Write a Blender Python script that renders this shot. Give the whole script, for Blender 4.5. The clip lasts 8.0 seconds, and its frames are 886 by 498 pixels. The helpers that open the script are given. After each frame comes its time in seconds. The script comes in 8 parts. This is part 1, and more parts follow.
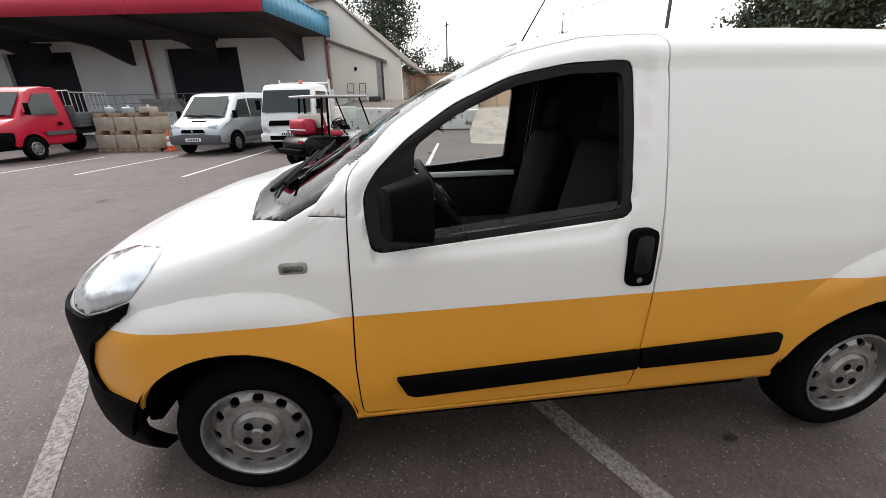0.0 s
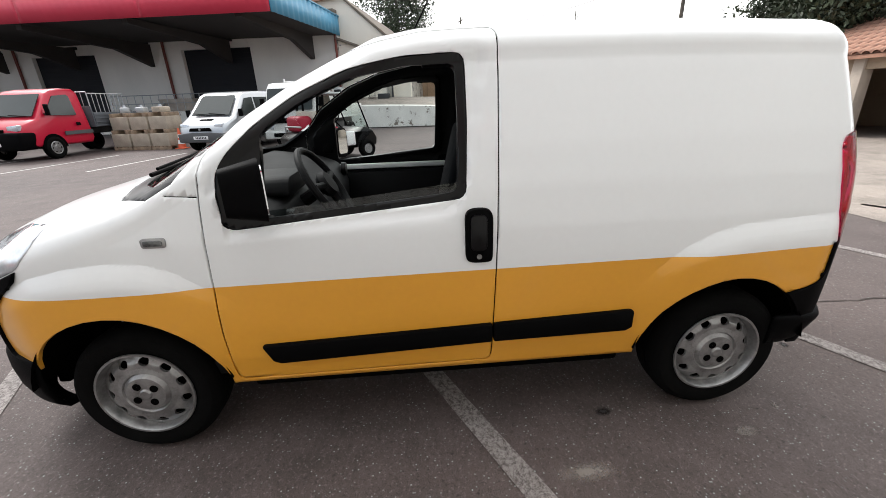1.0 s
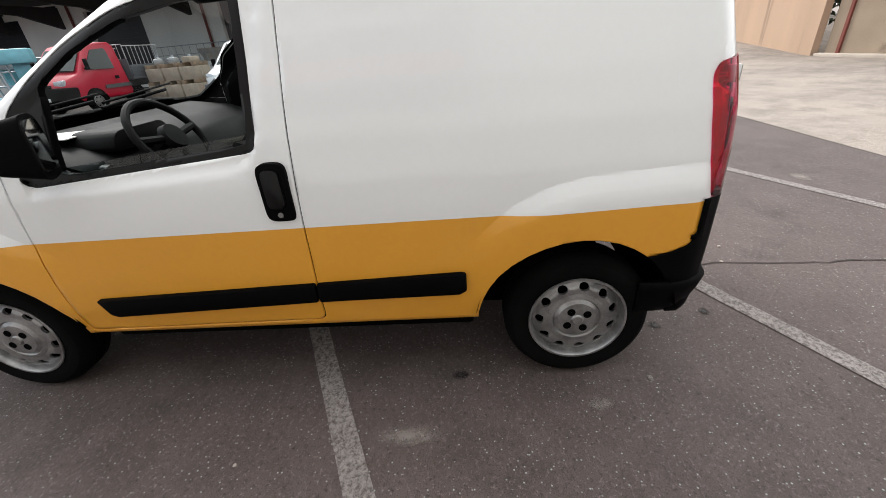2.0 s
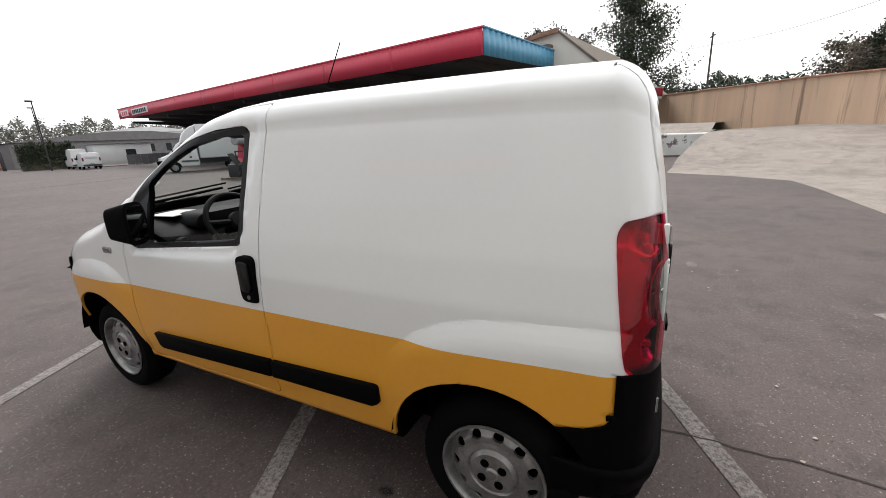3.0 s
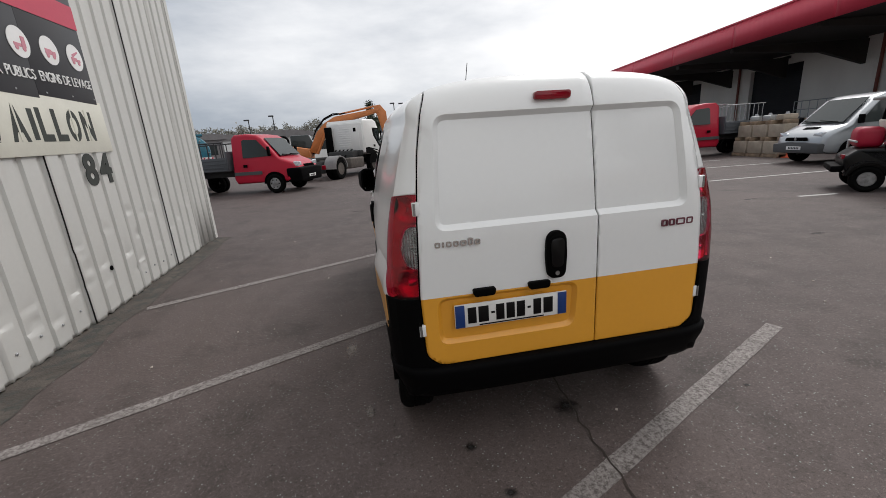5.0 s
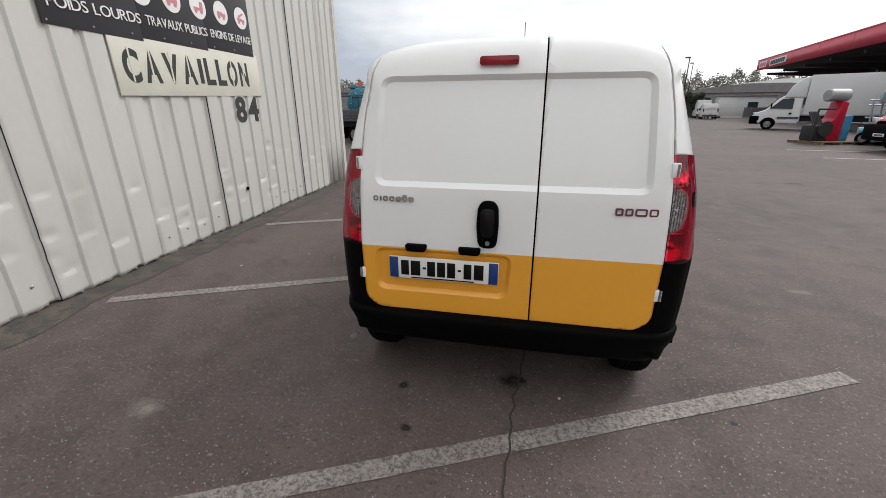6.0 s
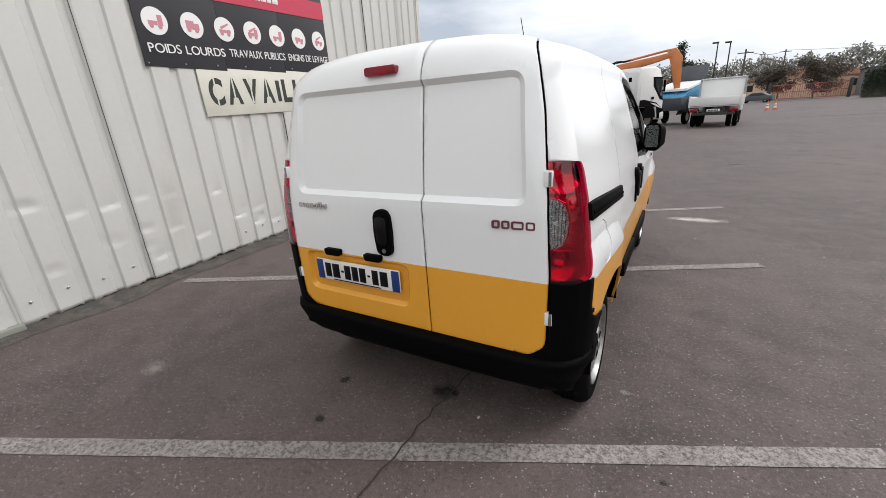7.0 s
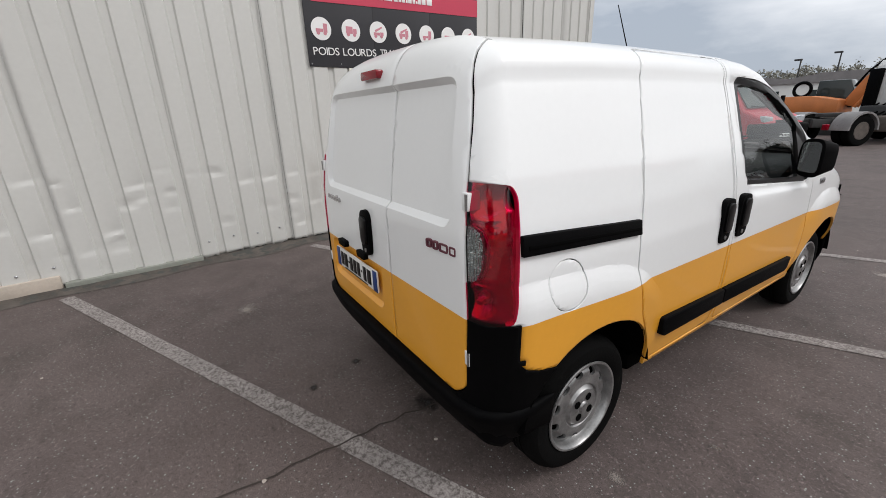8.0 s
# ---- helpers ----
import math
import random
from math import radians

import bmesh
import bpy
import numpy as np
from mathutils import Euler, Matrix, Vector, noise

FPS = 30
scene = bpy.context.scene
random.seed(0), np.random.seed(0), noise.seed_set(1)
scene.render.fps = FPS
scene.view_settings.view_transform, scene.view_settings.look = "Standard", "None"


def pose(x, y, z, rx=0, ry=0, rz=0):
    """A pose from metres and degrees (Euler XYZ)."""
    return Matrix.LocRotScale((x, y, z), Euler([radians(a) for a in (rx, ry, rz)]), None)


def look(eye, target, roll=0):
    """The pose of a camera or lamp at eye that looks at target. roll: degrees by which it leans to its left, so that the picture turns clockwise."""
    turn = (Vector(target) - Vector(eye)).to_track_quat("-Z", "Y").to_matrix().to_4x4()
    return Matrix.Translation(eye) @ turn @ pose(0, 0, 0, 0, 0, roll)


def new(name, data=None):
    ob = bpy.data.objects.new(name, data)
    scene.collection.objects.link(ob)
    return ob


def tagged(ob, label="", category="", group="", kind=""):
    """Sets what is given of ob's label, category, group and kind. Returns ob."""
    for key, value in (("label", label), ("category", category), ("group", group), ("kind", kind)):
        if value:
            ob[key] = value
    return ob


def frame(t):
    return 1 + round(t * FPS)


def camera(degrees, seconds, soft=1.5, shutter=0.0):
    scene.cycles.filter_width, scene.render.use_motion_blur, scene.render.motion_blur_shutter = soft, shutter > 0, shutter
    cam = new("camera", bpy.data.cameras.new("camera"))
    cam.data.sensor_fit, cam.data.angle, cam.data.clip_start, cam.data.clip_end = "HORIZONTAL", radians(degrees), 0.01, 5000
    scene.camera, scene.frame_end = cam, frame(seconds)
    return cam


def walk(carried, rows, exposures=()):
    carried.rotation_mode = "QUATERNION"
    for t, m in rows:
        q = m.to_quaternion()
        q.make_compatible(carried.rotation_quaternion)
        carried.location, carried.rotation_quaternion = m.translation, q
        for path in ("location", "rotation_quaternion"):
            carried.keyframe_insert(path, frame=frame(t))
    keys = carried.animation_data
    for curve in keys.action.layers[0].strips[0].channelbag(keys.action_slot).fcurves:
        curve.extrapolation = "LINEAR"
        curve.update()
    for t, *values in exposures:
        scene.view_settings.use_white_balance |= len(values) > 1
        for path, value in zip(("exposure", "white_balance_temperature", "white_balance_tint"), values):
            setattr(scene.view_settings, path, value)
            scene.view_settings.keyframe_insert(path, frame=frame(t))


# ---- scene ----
cam = camera(96.0, 8.0, 0.8)
PATH = [
    (0.0, (-2.027, 1.929, 1.442), (-0.160, 1.725, 0.755), -1.21),
    (0.5, (-2.157, 1.720, 1.422), (-0.280, 1.394, 0.812), -1.40),
    (1.0, (-2.228, 1.331, 1.405), (-0.358, 1.216, 0.706), -2.00),
    (1.5, (-2.201, 0.922, 1.333), (-0.416, 0.913, 0.430), -2.10),
    (1.7, (-2.180, 0.741, 1.340), (-0.425, 0.799, 0.383), -4.87),
    (2.8, (-1.922, -0.271, 1.435), (-0.133, 0.374, 0.815), -1.11),
    (3.0, (-1.886, -0.401, 1.471), (-0.177, 0.489, 0.935), -3.01),
    (3.5, (-1.811, -0.848, 1.485), (-0.404, 0.497, 1.027), -3.27),
    (4.0, (-1.540, -1.241, 1.496), (-0.508, 0.414, 1.054), -4.46),
    (4.5, (-1.186, -1.729, 1.463), (-0.483, 0.055, 0.897), 0.08),
    (4.7, (-1.053, -1.886, 1.443), (-0.497, -0.030, 0.945), -2.19),
    (5.8, (-0.084, -2.179, 1.442), (-0.356, -0.304, 0.803), -1.38),
    (6.0, (0.098, -2.172, 1.413), (-0.299, -0.327, 0.750), -0.20),
    (6.5, (0.579, -2.033, 1.398), (-0.129, -0.308, 0.674), -3.57),
    (7.0, (1.028, -1.819, 1.421), (0.060, -0.192, 0.775), -3.65),
    (7.5, (1.313, -1.492, 1.504), (-0.027, -0.094, 1.003), -2.78),
    (8.0, (1.593, -1.168, 1.434), (0.012, -0.123, 0.796), -1.79),
]
walk(cam, [(t, look(e, g, r)) for t, e, g, r in PATH], [(0.0, 0.80, 6400, 11), (1.5, 0.97, 6400, 11), (3.0, 0.48, 6450, 11), (3.5, 0.24, 6400, 11.5), (4.5, -0.12, 6380, 11.5), (6.0, 0.20, 6450, 11.5), (6.5, 0.40, 6400, 11.5), (7.5, 0.20, 6350, 11.5), (8.0, 0.10, 6350, 11.5)])

# ---- world, sun ----
world = bpy.data.worlds.new("overcast_sky")
scene.world = world
world.use_nodes = True
wt = world.node_tree
wt.nodes.clear()
w_out = wt.nodes.new("ShaderNodeOutputWorld")
w_bg = wt.nodes.new("ShaderNodeBackground")
w_sky = wt.nodes.new("ShaderNodeTexSky")
w_sky.sky_type, w_sky.sun_disc = "NISHITA", False
SUN_ELEVATION, SUN_AZIMUTH = radians(46), radians(48)   # azimuth clockwise from +y
w_sky.sun_elevation, w_sky.sun_rotation = SUN_ELEVATION, SUN_AZIMUTH
w_sky.air_density, w_sky.dust_density = 1.0, 3.0
w_coord = wt.nodes.new("ShaderNodeTexCoord")
w_map = wt.nodes.new("ShaderNodeMapping")
w_map.inputs["Scale"].default_value = (1.0, 1.0, 3.2)
w_noise = wt.nodes.new("ShaderNodeTexNoise")
w_noise.inputs["Scale"].default_value = 1.7
w_noise.inputs["Detail"].default_value = 7
w_noise.inputs["Roughness"].default_value = 0.55
w_dot = wt.nodes.new("ShaderNodeVectorMath")
w_dot.operation = "DOT_PRODUCT"
w_dot.inputs[1].default_value = (0.75, -0.10, 0.65)      # the bright part of the cloud cover, round the hidden sun
w_add = wt.nodes.new("ShaderNodeMath")
w_add.operation = "MULTIPLY_ADD"
w_add.inputs[1].default_value = 0.50
w_ramp = wt.nodes.new("ShaderNodeValToRGB")
w_ramp.color_ramp.elements[0].position, w_ramp.color_ramp.elements[0].color = 0.36, (5.5, 6.15, 6.95, 1)
w_ramp.color_ramp.elements[1].position, w_ramp.color_ramp.elements[1].color = 0.84, (16.5, 16.4, 16.0, 1)
w_mix = wt.nodes.new("ShaderNodeMix")
w_mix.data_type = "RGBA"
w_mix.inputs["Factor"].default_value = 0.9
wt.links.new(w_coord.outputs["Generated"], w_map.inputs["Vector"])
wt.links.new(w_map.outputs["Vector"], w_noise.inputs["Vector"])
wt.links.new(w_coord.outputs["Generated"], w_dot.inputs[0])
wt.links.new(w_dot.outputs["Value"], w_add.inputs[0])
wt.links.new(w_noise.outputs["Fac"], w_add.inputs[2])
wt.links.new(w_add.outputs["Value"], w_ramp.inputs["Fac"])
wt.links.new(w_sky.outputs["Color"], w_mix.inputs["A"])
wt.links.new(w_ramp.outputs["Color"], w_mix.inputs["B"])
wt.links.new(w_mix.outputs["Result"], w_bg.inputs["Color"])
w_bg.inputs["Strength"].default_value = 0.080
wt.links.new(w_bg.outputs["Background"], w_out.inputs["Surface"])

sun = new("sun", bpy.data.lights.new("sun", "SUN"))
sun.data.energy, sun.data.angle, sun.data.color = 1.3, radians(22), (1.0, 0.97, 0.93)
sun.matrix_world = look((0, 0, 0), (-math.sin(SUN_AZIMUTH) * math.cos(SUN_ELEVATION), -math.cos(SUN_AZIMUTH) * math.cos(SUN_ELEVATION), -math.sin(SUN_ELEVATION)))


# ---- materials ----
def surface(name, base, rough=0.6, metal=0.0, vary=0.12, scale=1.5, fine=40.0, bump=0.05, coat=0.0, stain=None, stain_at=0.62, spread=0.08, spec=0.5, streak=1.0):
    """A painted, metal, stone or plastic surface: colour wandering at two scales, grain in the relief, stains with a shape of their own."""
    m = bpy.data.materials.new(name)
    m.use_nodes = True
    t = m.node_tree
    b = t.nodes["Principled BSDF"]
    b.inputs["Metallic"].default_value, b.inputs["Coat Weight"].default_value = metal, coat
    b.inputs["Coat Roughness"].default_value = 0.06
    b.inputs["Specular IOR Level"].default_value = spec
    co = t.nodes.new("ShaderNodeTexCoord")
    mp = t.nodes.new("ShaderNodeMapping")
    mp.inputs["Scale"].default_value = (1, 1, streak)
    t.links.new(co.outputs["Object"], mp.inputs["Vector"])
    big, small = t.nodes.new("ShaderNodeTexNoise"), t.nodes.new("ShaderNodeTexNoise")
    big.inputs["Scale"].default_value, big.inputs["Detail"].default_value = scale, 5
    small.inputs["Scale"].default_value, small.inputs["Detail"].default_value = fine, 4
    t.links.new(mp.outputs["Vector"], big.inputs["Vector"])
    t.links.new(co.outputs["Object"], small.inputs["Vector"])
    both = t.nodes.new("ShaderNodeMath")
    both.operation = "MULTIPLY_ADD"
    both.inputs[1].default_value = 0.35
    t.links.new(small.outputs["Fac"], both.inputs[0])
    t.links.new(big.outputs["Fac"], both.inputs[2])
    ramp = t.nodes.new("ShaderNodeValToRGB")
    lo, hi = ramp.color_ramp.elements
    lo.position, hi.position = 0.45, 0.9
    lo.color = (*(c * (1 - vary) for c in base), 1)
    hi.color = (*(min(1, c * (1 + vary)) for c in base), 1)
    t.links.new(both.outputs["Value"], ramp.inputs["Fac"])
    colour = ramp.outputs["Color"]
    if stain:
        patch = t.nodes.new("ShaderNodeTexNoise")
        patch.inputs["Scale"].default_value, patch.inputs["Detail"].default_value, patch.inputs["Roughness"].default_value = scale * 1.7, 8, 0.65
        t.links.new(mp.outputs["Vector"], patch.inputs["Vector"])
        edge = t.nodes.new("ShaderNodeValToRGB")
        edge.color_ramp.elements[0].position, edge.color_ramp.elements[1].position = stain_at, stain_at + spread
        t.links.new(patch.outputs["Fac"], edge.inputs["Fac"])
        mix = t.nodes.new("ShaderNodeMix")
        mix.data_type = "RGBA"
        t.links.new(edge.outputs["Color"], mix.inputs["Factor"])
        t.links.new(colour, mix.inputs["A"])
        mix.inputs["B"].default_value = (*stain, 1)
        colour = mix.outputs["Result"]
    t.links.new(colour, b.inputs["Base Color"])
    gloss = t.nodes.new("ShaderNodeMapRange")
    gloss.inputs["To Min"].default_value, gloss.inputs["To Max"].default_value = max(0.02, rough * 0.85), min(1, rough * 1.15)
    t.links.new(big.outputs["Fac"], gloss.inputs["Value"])
    t.links.new(gloss.outputs["Result"], b.inputs["Roughness"])
    if bump:
        bp = t.nodes.new("ShaderNodeBump")
        bp.inputs["Strength"].default_value, bp.inputs["Distance"].default_value = bump, 0.01
        t.links.new(small.outputs["Fac"], bp.inputs["Height"])
        t.links.new(bp.outputs["Normal"], b.inputs["Normal"])
    return m


def asphalt_surface(name, base, light, dark, patch_scale=0.35):
    """Worn tarmac: pale chippings in a dark binder, weathered areas, oil stains and hairline cracks."""
    m = bpy.data.materials.new(name)
    m.use_nodes = True
    t = m.node_tree
    b = t.nodes["Principled BSDF"]
    b.inputs["Specular IOR Level"].default_value = 0.32
    co = t.nodes.new("ShaderNodeTexCoord")

    def noise_at(scale, detail, rough=0.6):
        n = t.nodes.new("ShaderNodeTexNoise")
        n.inputs["Scale"].default_value, n.inputs["Detail"].default_value, n.inputs["Roughness"].default_value = scale, detail, rough
        t.links.new(co.outputs["Object"], n.inputs["Vector"])
        return n.outputs["Fac"]

    def ramp(value, p0, p1, c0=(0, 0, 0, 1), c1=(1, 1, 1, 1)):
        r = t.nodes.new("ShaderNodeValToRGB")
        r.color_ramp.elements[0].position, r.color_ramp.elements[1].position = p0, p1
        r.color_ramp.elements[0].color, r.color_ramp.elements[1].color = c0, c1
        t.links.new(value, r.inputs["Fac"])
        return r.outputs["Color"]

    def mix(fac, a, c):
        x = t.nodes.new("ShaderNodeMix")
        x.data_type = "RGBA"
        t.links.new(fac, x.inputs["Factor"])
        for v, s in ((a, "A"), (c, "B")):
            if hasattr(v, "is_output"):
                t.links.new(v, x.inputs[s])
            else:
                x.inputs[s].default_value = (*v, 1)
        return x.outputs["Result"]

    wide = noise_at(patch_scale, 6)
    grain = noise_at(210, 4, 0.7)
    mid = noise_at(3.1, 7, 0.68)
    colour = ramp(wide, 0.36, 0.64, (*(c * 0.66 for c in base), 1), (base[0] * 1.24, base[1] * 1.22, base[2] * 1.16, 1))
    colour = mix(ramp(mid, 0.40, 0.72), colour, (base[0] * 1.32, base[1] * 1.32, base[2] * 1.30))
    colour = mix(ramp(noise_at(1.4, 9, 0.72), 0.50, 0.66), colour, (base[0] * 0.62, base[1] * 0.64, base[2] * 0.60))
    pebbles = noise_at(58, 4, 0.8)
    colour = mix(ramp(pebbles, 0.54, 0.68), colour, tuple(c * 2.3 for c in base))
    colour = mix(ramp(noise_at(47, 4, 0.8), 0.54, 0.70), colour, tuple(c * 0.33 for c in base))
    colour = mix(ramp(grain, 0.50, 0.64), colour, tuple(c * 0.45 for c in base))
    stones = t.nodes.new("ShaderNodeTexVoronoi")
    stones.inputs["Scale"].default_value = 88
    t.links.new(co.outputs["Object"], stones.inputs["Vector"])
    pick = t.nodes.new("ShaderNodeSeparateColor")
    t.links.new(stones.outputs["Color"], pick.inputs["Color"])
    few = ramp(pick.outputs["Red"], 0.87, 0.98)
    core = ramp(stones.outputs["Distance"], 0.20, 0.36, (1, 1, 1, 1), (0, 0, 0, 1))
    chip = t.nodes.new("ShaderNodeMath")
    chip.operation = "MULTIPLY"
    t.links.new(few, chip.inputs[0])
    t.links.new(core, chip.inputs[1])
    colour = mix(chip.outputs["Value"], colour, light)
    colour = mix(ramp(noise_at(1.7, 9, 0.72), 0.66, 0.80), colour, dark)
    colour = mix(ramp(noise_at(2.3, 9, 0.75), 0.66, 0.78), colour, tuple(c * 1.8 for c in base))
    t.links.new(colour, b.inputs["Base Color"])
    b.inputs["Roughness"].default_value = 0.7
    bp = t.nodes.new("ShaderNodeBump")
    bp.inputs["Strength"].default_value, bp.inputs["Distance"].default_value = 0.5, 0.004
    t.links.new(grain, bp.inputs["Height"])
    t.links.new(bp.outputs["Normal"], b.inputs["Normal"])
    return m


def worn_paint(name, base, under, keep=0.5):
    """Road paint rubbed down to the tarmac."""
    m = surface(name, base, 0.8, vary=0.22, scale=3.0, fine=140, bump=0.3, stain=under, stain_at=keep, spread=0.07)
    for n in m.node_tree.nodes:
        if n.type == "TEX_NOISE" and n.inputs["Detail"].default_value == 8:
            n.inputs["Scale"].default_value, n.inputs["Roughness"].default_value = 48, 0.95
    return m


def ground_stain(name, base, rough, solid):
    """A stain that thins out towards its rim: the ground shows through where it is gone."""
    m = surface(name, base, rough, vary=0.35, scale=6, fine=180, bump=0.4)
    t = m.node_tree
    out = t.nodes["Material Output"]
    body = t.nodes["Principled BSDF"]
    co = t.nodes.new("ShaderNodeTexCoord")
    mp = t.nodes.new("ShaderNodeMapping")
    mp.inputs["Location"].default_value, mp.inputs["Scale"].default_value = (-1, -1, 0), (2, 2, 0)
    far = t.nodes.new("ShaderNodeVectorMath")
    far.operation = "LENGTH"
    n = t.nodes.new("ShaderNodeTexNoise")
    n.inputs["Scale"].default_value, n.inputs["Detail"].default_value, n.inputs["Roughness"].default_value = 16, 8, 0.75
    add = t.nodes.new("ShaderNodeMath")
    add.operation = "MULTIPLY_ADD"
    add.inputs[1].default_value = 1.3
    r = t.nodes.new("ShaderNodeMapRange")
    r.inputs["From Min"].default_value, r.inputs["From Max"].default_value = 1.42, 0.85
    r.inputs["To Min"].default_value, r.inputs["To Max"].default_value = 0.0, solid
    mix, clear = t.nodes.new("ShaderNodeMixShader"), t.nodes.new("ShaderNodeBsdfTransparent")
    t.links.new(co.outputs["Generated"], mp.inputs["Vector"])
    t.links.new(mp.outputs["Vector"], far.inputs[0])
    t.links.new(co.outputs["Object"], n.inputs["Vector"])
    t.links.new(n.outputs["Fac"], add.inputs[0])
    t.links.new(far.outputs["Value"], add.inputs[2])
    t.links.new(add.outputs["Value"], r.inputs["Value"])
    t.links.new(r.outputs["Result"], mix.inputs["Fac"])
    t.links.new(clear.outputs["BSDF"], mix.inputs[1])
    t.links.new(body.outputs["BSDF"], mix.inputs[2])
    t.links.new(mix.outputs["Shader"], out.inputs["Surface"])
    return m


def glass(name, tint=(0.9, 0.95, 0.93), rough=0.0):
    m = bpy.data.materials.new(name)
    m.use_nodes = True
    t = m.node_tree
    t.nodes.clear()
    out = t.nodes.new("ShaderNodeOutputMaterial")
    clear, shine, mix, weight, power, lift = (t.nodes.new("ShaderNode" + k) for k in ("BsdfTransparent", "BsdfGlossy", "MixShader", "LayerWeight", "Math", "Math"))
    clear.inputs["Color"].default_value = (*tint, 1)
    shine.inputs["Roughness"].default_value = rough
    weight.inputs["Blend"].default_value = 0.5
    power.operation, power.inputs[1].default_value = "POWER", 5.0
    lift.operation, lift.inputs[1].default_value, lift.inputs[2].default_value = "MULTIPLY_ADD", 0.9, 0.05
    t.links.new(weight.outputs["Facing"], power.inputs[0])
    t.links.new(power.outputs["Value"], lift.inputs[0])
    t.links.new(lift.outputs["Value"], mix.inputs["Fac"])
    t.links.new(clear.outputs["BSDF"], mix.inputs[1])
    t.links.new(shine.outputs["BSDF"], mix.inputs[2])
    t.links.new(mix.outputs["Shader"], out.inputs["Surface"])
    return m


def fluted(name):
    """Silvered plastic with upright flutes and small facets."""
    m = surface(name, (0.30, 0.31, 0.32), 0.2, 0.85, vary=0.5, scale=40, fine=160, bump=0.0)
    t = m.node_tree
    co, wave, cell, add, bp = (t.nodes.new("ShaderNode" + k) for k in ("TexCoord", "TexWave", "TexVoronoi", "Math", "Bump"))
    wave.inputs["Scale"].default_value, cell.inputs["Scale"].default_value = 28, 150
    add.operation = "ADD"
    bp.inputs["Strength"].default_value, bp.inputs["Distance"].default_value = 0.8, 0.006
    t.links.new(co.outputs["Object"], wave.inputs["Vector"])
    t.links.new(co.outputs["Object"], cell.inputs["Vector"])
    t.links.new(wave.outputs["Fac"], add.inputs[0])
    t.links.new(cell.outputs["Distance"], add.inputs[1])
    t.links.new(add.outputs["Value"], bp.inputs["Height"])
    t.links.new(bp.outputs["Normal"], t.nodes["Principled BSDF"].inputs["Normal"])
    return m


def metal_mirror(name):
    return surface(name, (0.75, 0.77, 0.78), 0.04, 1.0, vary=0.02, bump=0)


M_ASPHALT = asphalt_surface("yard_tarmac", (0.096, 0.0755, 0.0728), (0.34, 0.37, 0.35), (0.045, 0.038, 0.036))
M_CONCRETE = asphalt_surface("ramp_concrete", (0.29, 0.250, 0.222), (0.42, 0.40, 0.36), (0.13, 0.115, 0.10), 0.5)
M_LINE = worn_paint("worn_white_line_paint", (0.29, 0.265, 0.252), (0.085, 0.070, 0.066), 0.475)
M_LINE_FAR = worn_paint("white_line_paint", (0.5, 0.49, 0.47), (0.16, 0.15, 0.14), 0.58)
M_WHITE = surface("white_van_paint", (0.785, 0.80, 0.805), 0.30, vary=0.02, scale=0.8, bump=0.0, coat=0.6)
M_YELLOW = surface("yellow_van_paint", (0.75, 0.345, 0.030), 0.34, vary=0.04, scale=1.2, bump=0.0, coat=0.45)
M_BLACK = surface("black_rough_plastic", (0.0022, 0.0022, 0.0025), 0.6, vary=0.25, scale=3, fine=300, bump=0.1, spec=0.04)
M_BLACK_GLOSS = surface("black_smooth_plastic", (0.003, 0.003, 0.0035), 0.3, vary=0.1, bump=0.0, spec=0.25)
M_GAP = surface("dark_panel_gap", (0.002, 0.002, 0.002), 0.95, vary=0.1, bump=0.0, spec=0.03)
M_RUBBER = surface("tyre_rubber", (0.004, 0.004, 0.004), 0.85, vary=0.3, scale=6, fine=120, bump=0.15, stain=(0.014, 0.013, 0.012), stain_at=0.64, spec=0.05)
M_RIM = surface("silver_wheel_paint", (0.30, 0.30, 0.30), 0.36, 0.75, vary=0.3, scale=14, fine=90, bump=0.03, stain=(0.13, 0.118, 0.105), stain_at=0.60, spread=0.2)
# M_TRIM, M_DARK and M_SEAT carry the cabin's shade in their near-black colour.
M_TRIM = surface("shade_dark_cabin_lining", (0.016, 0.016, 0.017), 0.8, vary=0.1, scale=5, bump=0.05, spec=0.15)
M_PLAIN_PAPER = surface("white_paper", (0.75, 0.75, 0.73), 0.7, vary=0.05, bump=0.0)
M_DARK = surface("shade_dark_cabin_trim", (0.005, 0.005, 0.006), 0.65, vary=0.2, scale=5, bump=0.1, spec=0.2)
M_SEAT = surface("shade_dark_seat_cloth", (0.0035, 0.004, 0.005), 0.95, vary=0.3, scale=9, fine=200, bump=0.3, spec=0.06)
M_GLASS = glass("clear_window_glass")
M_TINT = glass("dark_window_glass", (0.35, 0.4, 0.4))
M_LAMP_RED = surface("red_lamp_lens", (0.23, 0.002, 0.012), 0.12, vary=0.35, scale=5, fine=40, bump=0.02, coat=0.35, spec=0.3)
M_RED_GLASS = glass("red_lamp_glass", (0.62, 0.006, 0.085))
M_LAMP_BOWL = surface("silvered_lamp_bowl", (0.80, 0.62, 0.62), 0.22, 0.85, vary=0.25, scale=9, fine=60, bump=0.15)
M_LAMP_CLEAR = surface("grey_lamp_lens", (0.10, 0.105, 0.105), 0.12, 0.3, vary=0.6, scale=30, fine=120, bump=0.25, coat=0.9)
M_LAMP_HEAD = surface("headlamp_lens", (0.62, 0.66, 0.70), 0.08, 0.45, vary=0.25, scale=14, fine=50, bump=0.1, coat=1.0)
M_LAMP_FLUTE = fluted("fluted_lamp_reflector")
